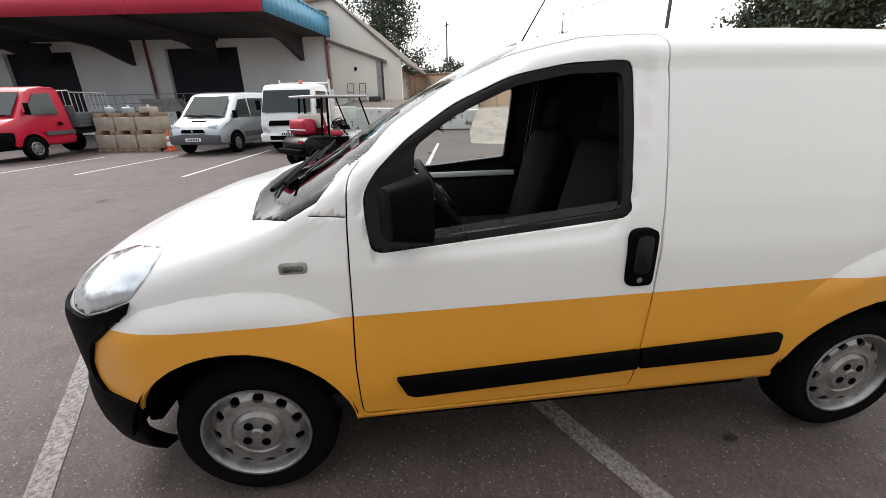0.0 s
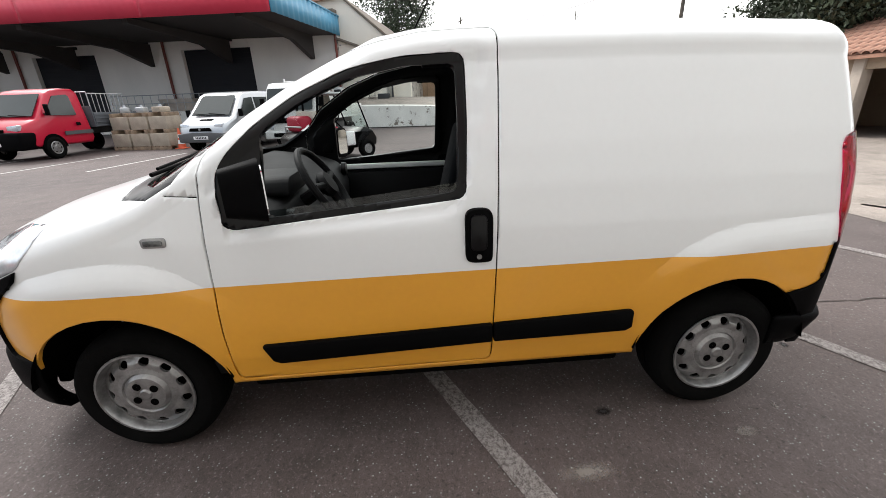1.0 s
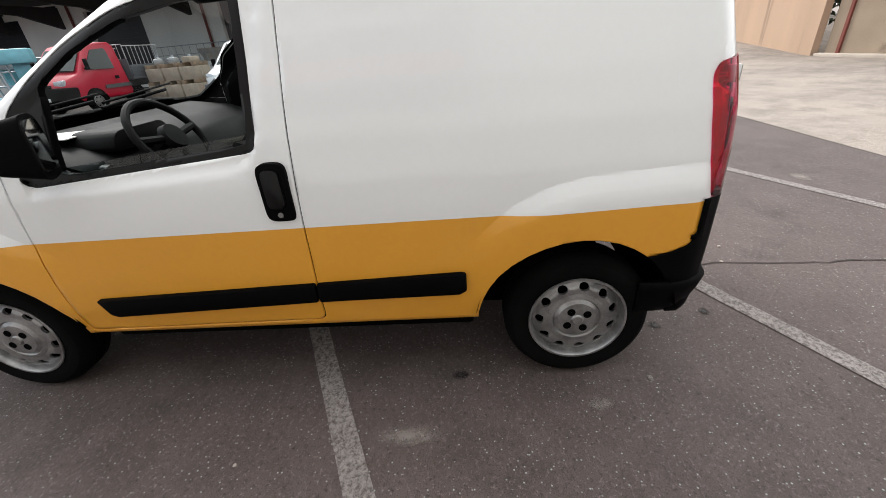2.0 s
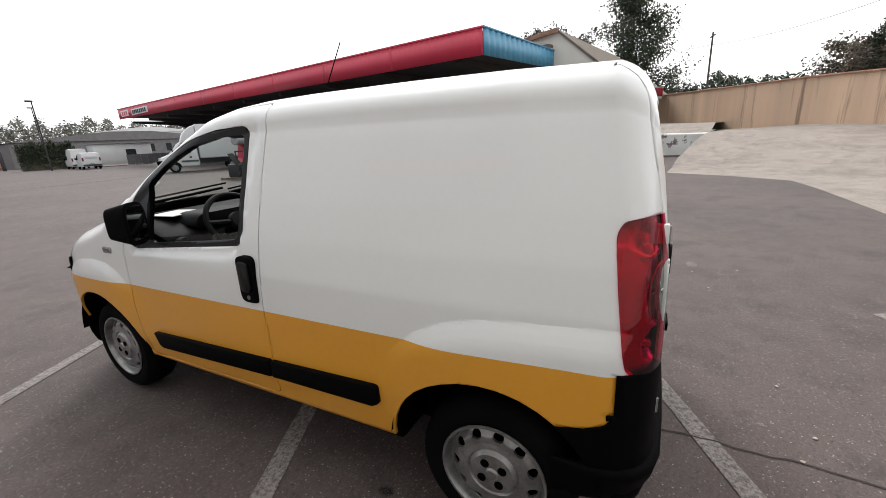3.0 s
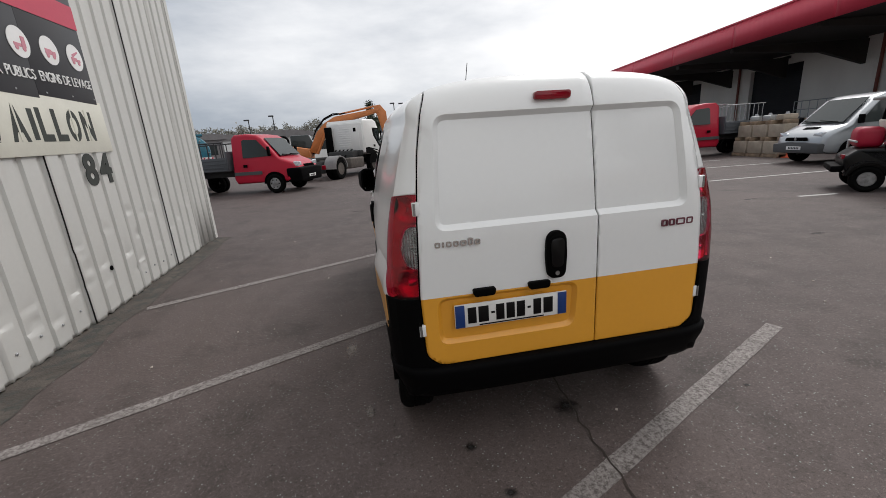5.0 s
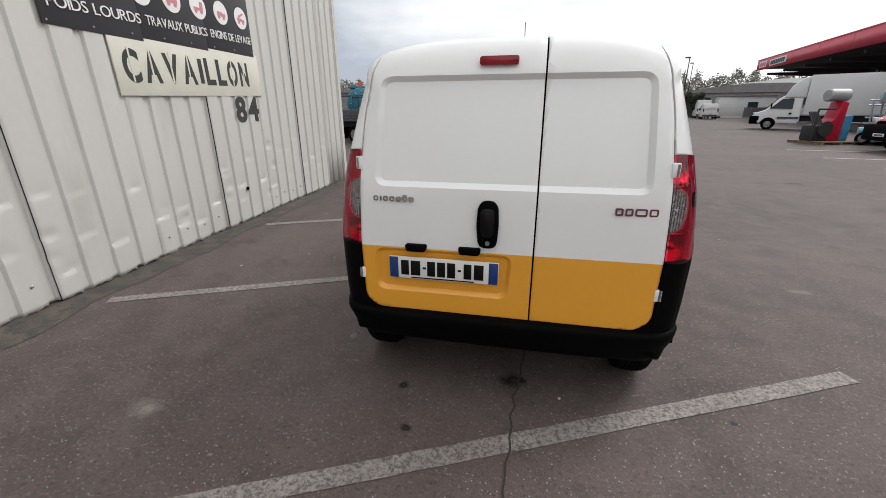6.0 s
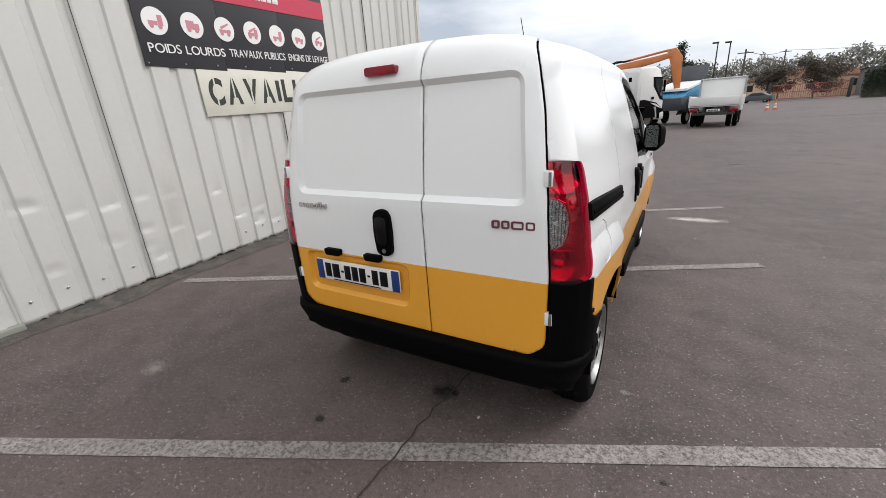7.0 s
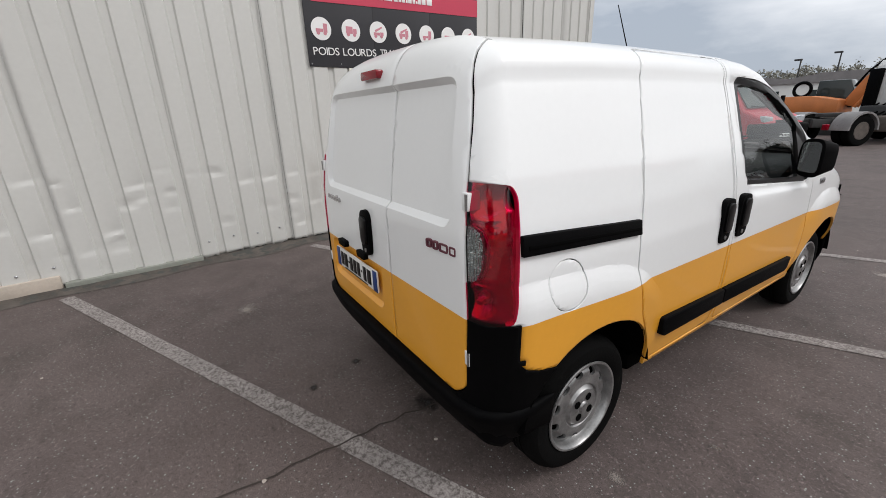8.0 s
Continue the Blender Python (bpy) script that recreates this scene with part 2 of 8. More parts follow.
M_STEEL_TRIM = surface("bright_lamp_trim", (0.55, 0.55, 0.55), 0.3, 0.6, vary=0.1, bump=0)
M_CHROME = surface("chrome_lettering", (0.52, 0.5, 0.5), 0.2, 0.9, vary=0.1, bump=0)
M_MAROON = surface("dark_red_lettering", (0.16, 0.05, 0.07), 0.3, 0.4, vary=0.1, bump=0)
M_MIRROR = metal_mirror("mirror_glass")


# ---- mesh tools ----
def merge(bm, other):
    me = bpy.data.meshes.new("scratch")
    other.to_mesh(me)
    other.free()
    bm.from_mesh(me)
    bpy.data.meshes.remove(me)
    return bm


def part(name, bm, material, parent=None, label="", sharp=35, weld=False):
    """One mesh object of its own under a thing or a part."""
    me = bpy.data.meshes.new(name)
    if weld:
        bmesh.ops.remove_doubles(bm, verts=bm.verts, dist=0.0005)
    for f in bm.faces:
        f.smooth = True
    bm.to_mesh(me)
    bm.free()
    me.set_sharp_from_angle(angle=radians(sharp))
    for m in (material if isinstance(material, (list, tuple)) else [material]):
        me.materials.append(m)
    ob = new(name, me)
    if parent is not None:
        ob.parent = parent
    if label:
        ob["label"] = label
    return ob


def thing(name, label, category, at=(0, 0, 0), turn=0.0, group="", kind=""):
    ob = new(name)
    ob.empty_display_size = 0.2
    ob.matrix_basis = pose(*at, 0, 0, turn)
    return tagged(ob, label, category, group, kind)


def box(bm, x0, x1, y0, y1, z0, z1, bevel=0.0, segments=2, m=None):
    b = bmesh.new()
    bmesh.ops.create_cube(b, size=1)
    for v in b.verts:
        v.co = Vector(((x0 + x1) / 2 + v.co.x * (x1 - x0), (y0 + y1) / 2 + v.co.y * (y1 - y0), (z0 + z1) / 2 + v.co.z * (z1 - z0)))
    if bevel:
        bmesh.ops.bevel(b, geom=b.edges[:], offset=bevel, segments=segments, affect="EDGES", profile=0.5)
    if m:
        bmesh.ops.transform(b, matrix=m, verts=b.verts)
    return merge(bm, b)


def boxed(*a, **k):
    return box(bmesh.new(), *a, **k)


def prism(bm, points, a, b, axis="x", bevel=0.0, segments=2, taper=None):
    """An outline in the plane across an axis, drawn out along it from a to b. points: (y, z) for x, (x, z) for y, (x, y) for z."""
    p = bmesh.new()
    rings = []
    for at in (a, b):
        ring = []
        for q in points:
            u, v = q if taper is None else taper(q, at)
            ring.append(p.verts.new({"x": (at, u, v), "y": (u, at, v), "z": (u, v, at)}[axis]))
        rings.append(ring)
    n = len(points)
    p.faces.new(rings[0])
    p.faces.new(list(reversed(rings[1])))
    for i in range(n):
        p.faces.new((rings[0][i], rings[1][i], rings[1][(i + 1) % n], rings[0][(i + 1) % n]))
    bmesh.ops.recalc_face_normals(p, faces=p.faces)
    if bevel:
        bmesh.ops.bevel(p, geom=p.edges[:], offset=bevel, segments=segments, affect="EDGES", profile=0.5, clamp_overlap=True)
    return merge(bm, p)


def prismed(*a, **k):
    return prism(bmesh.new(), *a, **k)


def lathe(bm, profile, steps=40, axis="x", centre=(0, 0, 0), closed=False):
    """(radius, along) turned round an axis."""
    rings = []
    for r, a in profile:
        ring = []
        for i in range(steps):
            w = 2 * math.pi * i / steps
            c, s = r * math.cos(w), r * math.sin(w)
            q = {"x": (a, c, s), "y": (c, a, s), "z": (c, s, a)}[axis]
            ring.append(bm.verts.new((q[0] + centre[0], q[1] + centre[1], q[2] + centre[2])))
        rings.append(ring)
    pairs = list(zip(rings, rings[1:])) + ([(rings[-1], rings[0])] if closed else [])
    made = []
    for r0, r1 in pairs:
        for i in range(steps):
            made.append(bm.faces.new((r0[i], r0[(i + 1) % steps], r1[(i + 1) % steps], r1[i])))
    if not closed:
        for ring in (rings[0], rings[-1]):
            if (ring[0].co - ring[steps // 2].co).length > 0.002:
                made.append(bm.faces.new(ring))
    bmesh.ops.recalc_face_normals(bm, faces=made)
    return bm


def rod(bm, a, b, r0, r1=None, steps=8):
    """A round bar from a to b."""
    a, b = Vector(a), Vector(b)
    d = b - a
    q = d.to_track_quat("Z", "Y").to_matrix().to_4x4()
    c = bmesh.new()
    bmesh.ops.create_cone(c, cap_ends=True, segments=steps, radius1=r0, radius2=r0 if r1 is None else r1, depth=d.length)
    bmesh.ops.transform(c, matrix=Matrix.Translation((a + b) / 2) @ q, verts=c.verts)
    return merge(bm, c)


def rodded(*a, **k):
    return rod(bmesh.new(), *a, **k)


def inside(poly, u, v):
    hit = False
    n = len(poly)
    for i in range(n):
        (a, b), (c, d) = poly[i], poly[(i + 1) % n]
        if (b > v) != (d > v) and u < (c - a) * (v - b) / (d - b) + a:
            hit = not hit
    return hit


def offset(poly, d):
    """An outline moved outwards by d (inwards if negative)."""
    n = len(poly)
    area = sum(poly[i][0] * poly[(i + 1) % n][1] - poly[(i + 1) % n][0] * poly[i][1] for i in range(n))
    s = 1 if area > 0 else -1
    out = []
    for i in range(n):
        p, q, r = Vector(poly[i - 1]), Vector(poly[i]), Vector(poly[(i + 1) % n])
        e, f = (q - p).normalized(), (r - q).normalized()
        a, b = Vector((e.y, -e.x)) * s, Vector((f.y, -f.x)) * s
        m = a + b
        m = m / max(0.35, m.length_squared / 2)
        out.append((q.x + m.x * d, q.y + m.y * d))
    return out


def smooth(a, b, v):
    t = min(1.0, max(0.0, (v - a) / (b - a)))
    return t * t * (3 - 2 * t)


def rounded(points, r, steps=4):
    """An outline with its corners rounded."""
    out = []
    n = len(points)
    for i in range(n):
        p, q, s = Vector(points[i - 1]), Vector(points[i]), Vector(points[(i + 1) % n])
        a = q + (p - q).normalized() * min(r, (p - q).length * 0.45)
        c = q + (s - q).normalized() * min(r, (s - q).length * 0.45)
        for k in range(steps + 1):
            t = k / steps
            w = a * (1 - t) ** 2 + q * 2 * t * (1 - t) + c * t * t
            out.append((w.x, w.y))
    return out

# ---- ground ----
def sheet(name, pts, z, material, label="", category="ground"):
    bm = bmesh.new()
    f = bm.faces.new([bm.verts.new((x, y, z)) for x, y in pts])
    if f.normal.z < 0:
        f.normal_flip()
    ob = part(name, bm, material)
    return tagged(ob, label, category, kind="structure")


sheet("ground", [(-900, -900), (900, -900), (900, 900), (-900, 900)], 0.0, M_ASPHALT, "worn grey tarmac yard with stains and fine cracks", "ground")


def line(a, b, width, material=M_LINE, label="worn white painted bay line on tarmac"):
    a, b = Vector(a), Vector(b)
    d = (b - a).normalized()
    n = Vector((-d.y, d.x)) * width / 2
    bm = bmesh.new()
    k = max(2, int((b - a).length / 0.12))
    rnd = random.Random(int(a.x * 97 + a.y * 31))
    rows = []
    for i in range(k + 1):
        p = a + (b - a) * i / k
        e0, e1 = rnd.uniform(-0.004, 0.004), rnd.uniform(-0.004, 0.004)
        rows.append((bm.verts.new((*(p + n * (1 + e0 * 10)), 0.004)), bm.verts.new((*(p - n * (1 + e1 * 10)), 0.004))))
    for r, s in zip(rows, rows[1:]):
        bm.faces.new((r[1], s[1], s[0], r[0]))
    return tagged(part("bay_line", bm, material), label, "road marking", "bay lines", "structure")


BAY = Vector((math.cos(radians(25.2)), math.sin(radians(25.2))))
for end in ((1.63, 4.52), (1.77, 2.32), (1.91, 0.11), (2.10, -2.06), (2.28, -4.25)):
    e = Vector(end)
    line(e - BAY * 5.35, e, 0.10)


# ---- the parked van ----
def table(v, xs, ys):
    return float(np.interp(v, xs, ys))


SIDE_Z = (0.20, 0.33, 0.45, 0.60, 0.80, 0.95, 1.10, 1.25, 1.40, 1.50, 1.60, 1.80)
SIDE_X = (0.76, 0.795, 0.815, 0.824, 0.828, 0.822, 0.800, 0.765, 0.722, 0.692, 0.657, 0.58)
TOP_Y = (-0.60, -0.30, 0.0, 0.4, 0.9, 1.15, 1.30, 1.45, 1.60, 1.75, 1.95, 2.15, 2.30, 2.42, 2.60, 2.80, 2.95, 3.05, 3.13, 3.20, 3.26, 3.30)
TOP_Z = (1.690, 1.697, 1.703, 1.707, 1.706, 1.700, 1.688, 1.660, 1.600, 1.525, 1.410, 1.285, 1.200, 1.160, 1.115, 1.062, 1.005, 0.945, 0.875, 0.79, 0.68, 0.54)
LOW_Y = (-0.60, -0.30, 0.3, 2.1, 2.6, 2.9, 3.1, 3.25, 3.30)
LOW_Z = (0.30, 0.30, 0.335, 0.325, 0.25, 0.215, 0.215, 0.26, 0.32)


def plan_scale(y):
    """How far the sides draw in towards the nose and the tail."""
    if y > 2.45:
        return max(0.02, (1 - min(1, (y - 2.45) / 0.85) ** 3.0)) ** (1 / 2.2)
    return 1 - 0.045 * smooth(0.25, -0.45, y)


def stripe_z(y):
    return 0.783 + 0.012 * (1.6 - y) / 1.6


WINDOW = rounded([(2.015, 0.985), (2.035, 1.17), (1.99, 1.245), (1.88, 1.345), (1.73, 1.442), (1.54, 1.522), (1.35, 1.557), (1.125, 1.565), (1.125, 1.34), (1.14, 1.062), (1.60, 1.022)], 0.045)
PANE = rounded([(1.875, 1.025), (1.86, 1.315), (1.72, 1.41), (1.535, 1.488), (1.34, 1.523), (1.16, 1.528), (1.16, 1.34), (1.172, 1.088), (1.60, 1.048)], 0.03)
DOOR = rounded([(2.075, 1.235), (2.085, 1.10), (2.092, 0.78), (2.10, 0.58), (2.095, 0.345), (1.045, 0.358), (1.03, 0.80), (1.02, 1.16), (1.008, 1.49), (1.008, 1.648), (1.28, 1.640), (1.53, 1.588), (1.73, 1.505), (1.94, 1.375)], 0.035)
SLIDING = rounded([(1.00, 0.36), (0.998, 1.16), (0.988, 1.49), (0.988, 1.640), (0.305, 1.648), (0.265, 1.45), (0.22, 1.16), (0.185, 0.97), (0.185, 0.80), (0.235, 0.64), (0.34, 0.48), (0.38, 0.36)], 0.03)
REAR_DOORS = rounded([(-0.665, 0.53), (-0.60, 0.475), (0.60, 0.475), (0.665, 0.53), (0.672, 0.82), (0.655, 1.15), (0.628, 1.40), (0.597, 1.56), (0.560, 1.66), (0.545, 1.80), (-0.545, 1.80), (-0.560, 1.66), (-0.597, 1.56), (-0.628, 1.40), (-0.655, 1.15), (-0.672, 0.82)], 0.03, 3)
PRESSING = rounded([(-0.585, 1.085), (0.585, 1.085), (0.552, 1.545), (-0.552, 1.545)], 0.055, 5)
PLATE_DISH = rounded([(-0.60, 0.575), (0.035, 0.575), (0.05, 0.792), (-0.60, 0.792)], 0.05)


def skin_point(y, x, z):
    """Pressings, flares and the lean of the tail laid over the plain hull."""
    side = smooth(0.45, 0.62, abs(x))
    if side > 0 and 1.06 < y < 2.08 and z > 0.9:
        under = table(y, (1.06, 1.13, 1.17, 1.24, 1.6, 2.0, 2.06), (1.55, 1.12, 1.03, 1.005, 0.985, 0.962, 1.2))
        x -= math.copysign(0.014 * smooth(under - 0.012, under + 0.016, z) * smooth(1.64, 1.52, z), x)
    tail = smooth(0.05, -0.40, y)
    if tail > 0:
        y += tail * 0.070 * max(0.0, (z - 1.05) / 0.55) ** 1.3
    return Vector((x, y, z))


def van_hull():
    bm = bmesh.new()
    n_side, n_top = 76, 24
    ys = np.concatenate([np.linspace(-0.43, 2.40, 142), np.linspace(2.42, 3.0, 32), np.linspace(3.02, 3.30, 24)])

    def section(y):
        zb, zt, k = table(y, LOW_Y, LOW_Z), table(y, TOP_Y, TOP_Z), plan_scale(y)
        deep = table(y, (-0.6, 1.4, 2.3, 2.9, 3.3), (0.165, 0.165, 0.19, 0.24, 0.10))
        deep = min(deep, (zt - zb) * 0.6)
        zr = zt - deep
        out = []
        for i in range(n_side):
            z = zb + (zr - zb) * i / n_side
            out.append((table(z, SIDE_Z, SIDE_X) * k, z))
        w = table(zr, SIDE_Z, SIDE_X) * k
        for i in range(n_top + 1):
            a = math.pi / 2 * i / n_top
            out.append((w * max(0.0, math.cos(a)) ** (2 / 3.0), zr + deep * math.sin(a) ** (2 / 3.0)))
        return out

    rings = []
    for y in ys:
        half = section(y)
        left = [(-x, z) for x, z in half]
        right = [(x, z) for x, z in reversed(half[:-1])]
        rings.append([(y, x, z) for x, z in left + right])
    # the tail turns in over a rounded edge
    inset = [(0.010, 0.022), (0.022, 0.042), (0.040, 0.060), (0.065, 0.074), (0.095, 0.084)] + [(d, 0.088 + 0.012 * d) for d in np.linspace(0.122, 0.70, 34)]
    caps = []
    for d, back in inset:
        ring = []
        for y, x, z in rings[0]:
            f = 1 - d / 0.72
            cz = 0.92
            ring.append((y - back, x * f, cz + (z - cz) * f))
        (_, xr, zr), (_, xl, zl) = ring[-1], ring[0]
        ring += [(rings[0][0][0] - back, xr + (xl - xr) * k / 44, zr) for k in range(1, 44)]
        caps.append(ring)
    rings = list(reversed(caps)) + rings
    verts = [[bm.verts.new(skin_point(*q)) for q in ring] for ring in rings]
    for r0, r1 in zip(verts, verts[1:]):
        for i in range(min(len(r0), len(r1)) - 1):
            bm.faces.new((r0[i], r1[i], r1[i + 1], r0[i + 1]))
        if len(r0) == len(r1) > len(verts[-1]):
            bm.faces.new((r0[-1], r1[-1], r1[0], r0[0]))
    bm.faces.new(list(reversed(verts[0])))
    bmesh.ops.recalc_face_normals(bm, faces=bm.faces)
    return bm


CREASE_REAR = ((-0.47, 0.930), (-0.25, 0.922), (0.0, 0.910), (0.12, 0.885), (0.23, 0.835), (0.32, 0.765), (0.42, 0.67))
CREASE_FRONT = ((1.93, 0.62), (2.05, 0.73), (2.14, 0.79), (2.22, 0.845), (2.32, 0.882), (2.45, 0.893), (2.60, 0.880), (2.74, 0.848), (2.88, 0.79), (3.0, 0.70))


def flare(bm):
    """Wheel-arch flares: a ledge along each crease that runs out smoothly below and away from the wheel."""
    for v in bm.verts:
        x, y, z = v.co
        if z > 0.96 or z < 0.30 or abs(x) < 0.45 or y < -0.50:
            continue
        rear = table(y, [p[0] for p in CREASE_REAR], [p[1] for p in CREASE_REAR])
        front = table(y, [p[0] for p in CREASE_FRONT], [p[1] for p in CREASE_FRONT])
        k = 0.026 * math.sin(math.pi / 2 * min(1.0, max(0.0, (rear - z) / 0.10))) * smooth(0.46, 0.10, y) * smooth(-0.47, -0.36, y) if y < 0.7 else 0.0
        if y > 1.9:
            k += 0.026 * math.sin(math.pi / 2 * min(1.0, max(0.0, (front - z) / 0.10))) * smooth(1.95, 2.36, y) * smooth(2.98, 2.78, y)
        v.co.x += math.copysign(k * smooth(0.34, 0.52, z) * smooth(0.45, 0.60, abs(x)), x)


def press(bm, poly, depth, soft):
    """Presses the tail inwards inside an outline, over a slope as wide as soft."""
    for v in bm.verts:
        x, y, z = v.co
        if y > -0.42 or not inside(poly, x, z):
            continue
        best = 9.0
        for i in range(len(poly)):
            (a, b), (c, e) = poly[i], poly[(i + 1) % len(poly)]
            ex, ez = c - a, e - b
            t = min(1, max(0, ((x - a) * ex + (z - b) * ez) / max(1e-9, ex * ex + ez * ez)))
            best = min(best, math.hypot(x - a - t * ex, z - b - t * ez))
        v.co.y += depth * min(1.0, best / soft)


def cut(bm, poly, plane, keep):
    """Cuts the faces chosen by keep() along an outline seen along x ("yz") or along y ("xz")."""
    lo = [min(p[i] for p in poly) - 0.04 for i in (0, 1)]
    hi = [max(p[i] for p in poly) + 0.04 for i in (0, 1)]
    a, b = {"yz": (1, 2), "xz": (0, 2), "xy": (0, 1)}[plane]
    faces = []
    for f in bm.faces:
        c = f.calc_center_median()
        if keep(c) and lo[0] < c[a] < hi[0] and lo[1] < c[b] < hi[1]:
            faces.append(f)
    n = len(poly)
    for i in range(n):
        (u0, v0), (u1, v1) = poly[i], poly[(i + 1) % n]
        du, dv = u1 - u0, v1 - v0
        if math.hypot(du, dv) < 1e-5:
            continue
        near = [f for f in faces if min(abs((v.co[a] - u0) * dv - (v.co[b] - v0) * du) for v in f.verts) / math.hypot(du, dv) < 0.06
                and min(u0, u1) - 0.06 < f.calc_center_median()[a] < max(u0, u1) + 0.06 and min(v0, v1) - 0.06 < f.calc_center_median()[b] < max(v0, v1) + 0.06]
        if not near:
            continue
        geom = list({v for f in near for v in f.verts}) + list({e for f in near for e in f.edges}) + near
        no = [0, 0, 0]
        no[a], no[b] = dv, -du
        co = [0, 0, 0]
        co[a], co[b] = u0, v0
        rest = set(faces) - set(near)
        got = bmesh.ops.bisect_plane(bm, geom=geom, dist=1e-6, plane_co=co, plane_no=no)
        fresh = {g for g in got["geom"] if isinstance(g, bmesh.types.BMFace)}
        for g in got["geom_cut"]:
            fresh.update(f for f in g.link_faces if keep(f.calc_center_median()))
        faces = [f for f in rest | fresh if f.is_valid]


def build_van():
    van = thing("delivery_van", "small white delivery van with a yellow lower band on tarmac", "van")
    bm = van_hull()
    tag = bm.faces.layers.int.new("tag")

    def left(c): return c.x < -0.3 and c.y > -0.50
    def right(c): return c.x > 0.3 and c.y > -0.50
    def back(c): return c.y < -0.30

    ARCHES = [[(hy + r * math.cos(a), 0.30 + r * math.sin(a)) for a in np.linspace(0, 2 * math.pi, 37)[:-1]] for hy, r in ((2.505, 0.385), (0.0, 0.385))]
    BUMPER_REAR = [(-0.66, 0.805), (-0.428, 0.805), (-0.432, 0.725), (-0.418, 0.672), (-0.385, 0.635), (-0.33, 0.612), (-0.26, 0.597), (-0.19, 0.590), (-0.19, 0.20), (-0.66, 0.20)]
    LAMP_REAR = rounded([(-0.66, 0.805), (-0.432, 0.805), (-0.420, 0.86), (-0.397, 1.04), (-0.382, 1.195), (-0.400, 1.232), (-0.66, 1.262)], 0.02, 3)
    BUMPER_FRONT = [(3.5, 0.81), (3.03, 0.81), (2.96, 0.805), (2.87, 0.835), (2.775, 0.875), (2.795, 0.835), (2.87, 0.78), (2.97, 0.70), (3.03, 0.60), (3.04, 0.54), (3.01, 0.49), (2.95, 0.468), (2.862, 0.465), (2.862, 0.10), (3.5, 0.10)]
    HEADLAMP = rounded([(2.67, 1.025), (2.80, 1.012), (2.94, 0.965), (3.05, 0.885), (3.02, 0.825), (2.96, 0.812), (2.87, 0.842), (2.77, 0.882), (2.70, 0.96)], 0.02, 3)
    gap, fine = 0.0036, 0.0026
    for side in (left, right):
        for crease in (CREASE_REAR, CREASE_FRONT):
            low = crease[-1][1] - 0.2
            for drop in (0.0, 0.025, 0.055):
                cut(bm, [(y, z - drop) for y, z in crease] + [(crease[-1][0], low), (crease[0][0], low)], "yz", side)
    flare(bm)
    for side in (left, right):
        for poly in (WINDOW, PANE, offset(DOOR, fine), offset(DOOR, -fine), *ARCHES, BUMPER_REAR, LAMP_REAR, BUMPER_FRONT, HEADLAMP):
            cut(bm, poly, "yz", side)
    for poly in (offset(SLIDING, gap), offset(SLIDING, -gap)):
        cut(bm, poly, "yz", right)
    FLAP = [(-0.20 + 0.085 * math.cos(a), 0.885 + 0.085 * math.sin(a)) for a in np.linspace(0, 2 * math.pi, 25)[:-1]]
    cut(bm, offset(FLAP, 0.003), "yz", right)
    cut(bm, FLAP, "yz", right)
    for poly in (offset(REAR_DOORS, gap), offset(REAR_DOORS, -gap), PRESSING, offset(PRESSING, -0.022), PLATE_DISH, offset(PLATE_DISH, -0.018)):
        cut(bm, poly, "xz", back)
    press(bm, PRESSING, 0.022, 0.0219)
    press(bm, PLATE_DISH, 0.020, 0.0179)

    def split(co, no, choose=lambda c: True):
        fs = [f for f in bm.faces if choose(f.calc_center_median())]
        geom = list({v for f in fs for v in f.verts}) + list({e for f in fs for e in f.edges}) + fs
        bmesh.ops.bisect_plane(bm, geom=geom, dist=1e-6, plane_co=co, plane_no=no)

    split((0, 1.6, 0.783), (0, 0.012 / 1.6, 1), lambda c: 0.7 < c.z < 0.85)
    split((0, -0.342, 0), (0, 1, 0), lambda c: c.y < -0.28 and c.z > 1.3)
    split((0, -0.334, 0), (0, 1, 0), lambda c: c.y < -0.28 and c.z > 1.3)
    for x in (0.140 - gap, 0.140 + gap):
        split((x, 0, 0), (1, 0, 0), lambda c: c.y < -0.30 and abs(c.x - 0.14) < 0.1)
    split((0, 0, 0.475), (0, 0, 1), lambda c: c.y < -0.40 and 0.4 < c.z < 0.55)
    split((0, 0, 0.805), (0, 0, 1), lambda c: c.y < -0.40 and abs(c.x) > 0.6 and 0.75 < c.z < 0.86)
    # windscreen between the pillars
    edge = [(0.66, 2.335), (0.755, 2.25), (0.735, 2.10), (0.545, 1.485), (0.40, 1.445)]
    SCREEN = rounded([(-x, y) for x, y in edge] + [(0.0, 1.425)] + [(x, y) for x, y in reversed(edge)] + [(0.0, 2.395)], 0.03, 3)
    edge = [(0.45, 2.44), (0.735, 2.39), (0.79, 2.27), (0.785, 2.17), (0.712, 2.06)]
    SCUTTLE = [(-x, y) for x, y in edge] + [(x, y) for x, y in reversed(edge)] + [(0.0, 2.47)]
    for poly in (SCREEN, SCUTTLE):
        cut(bm, poly, "xy", lambda c: c.z > 1.04 and 1.3 < c.y < 2.55)
    HOOD_SEAM = [(2.20, 1.1215), (2.20, 1.1255), (2.088, 1.1155), (2.088, 1.1115)]
    for side in (left, right):
        cut(bm, HOOD_SEAM, "yz", side)
    TAGS = ("body", "gap", "door_left", "door_right", "sliding_door", "rear_left", "rear_right", "seal_left", "seal_right", "pane_left", "pane_right",
            "bumper_rear", "bumper_front", "lamp_left", "lamp_right", "head_left", "head_right", "arch", "screen", "scuttle", "flap")
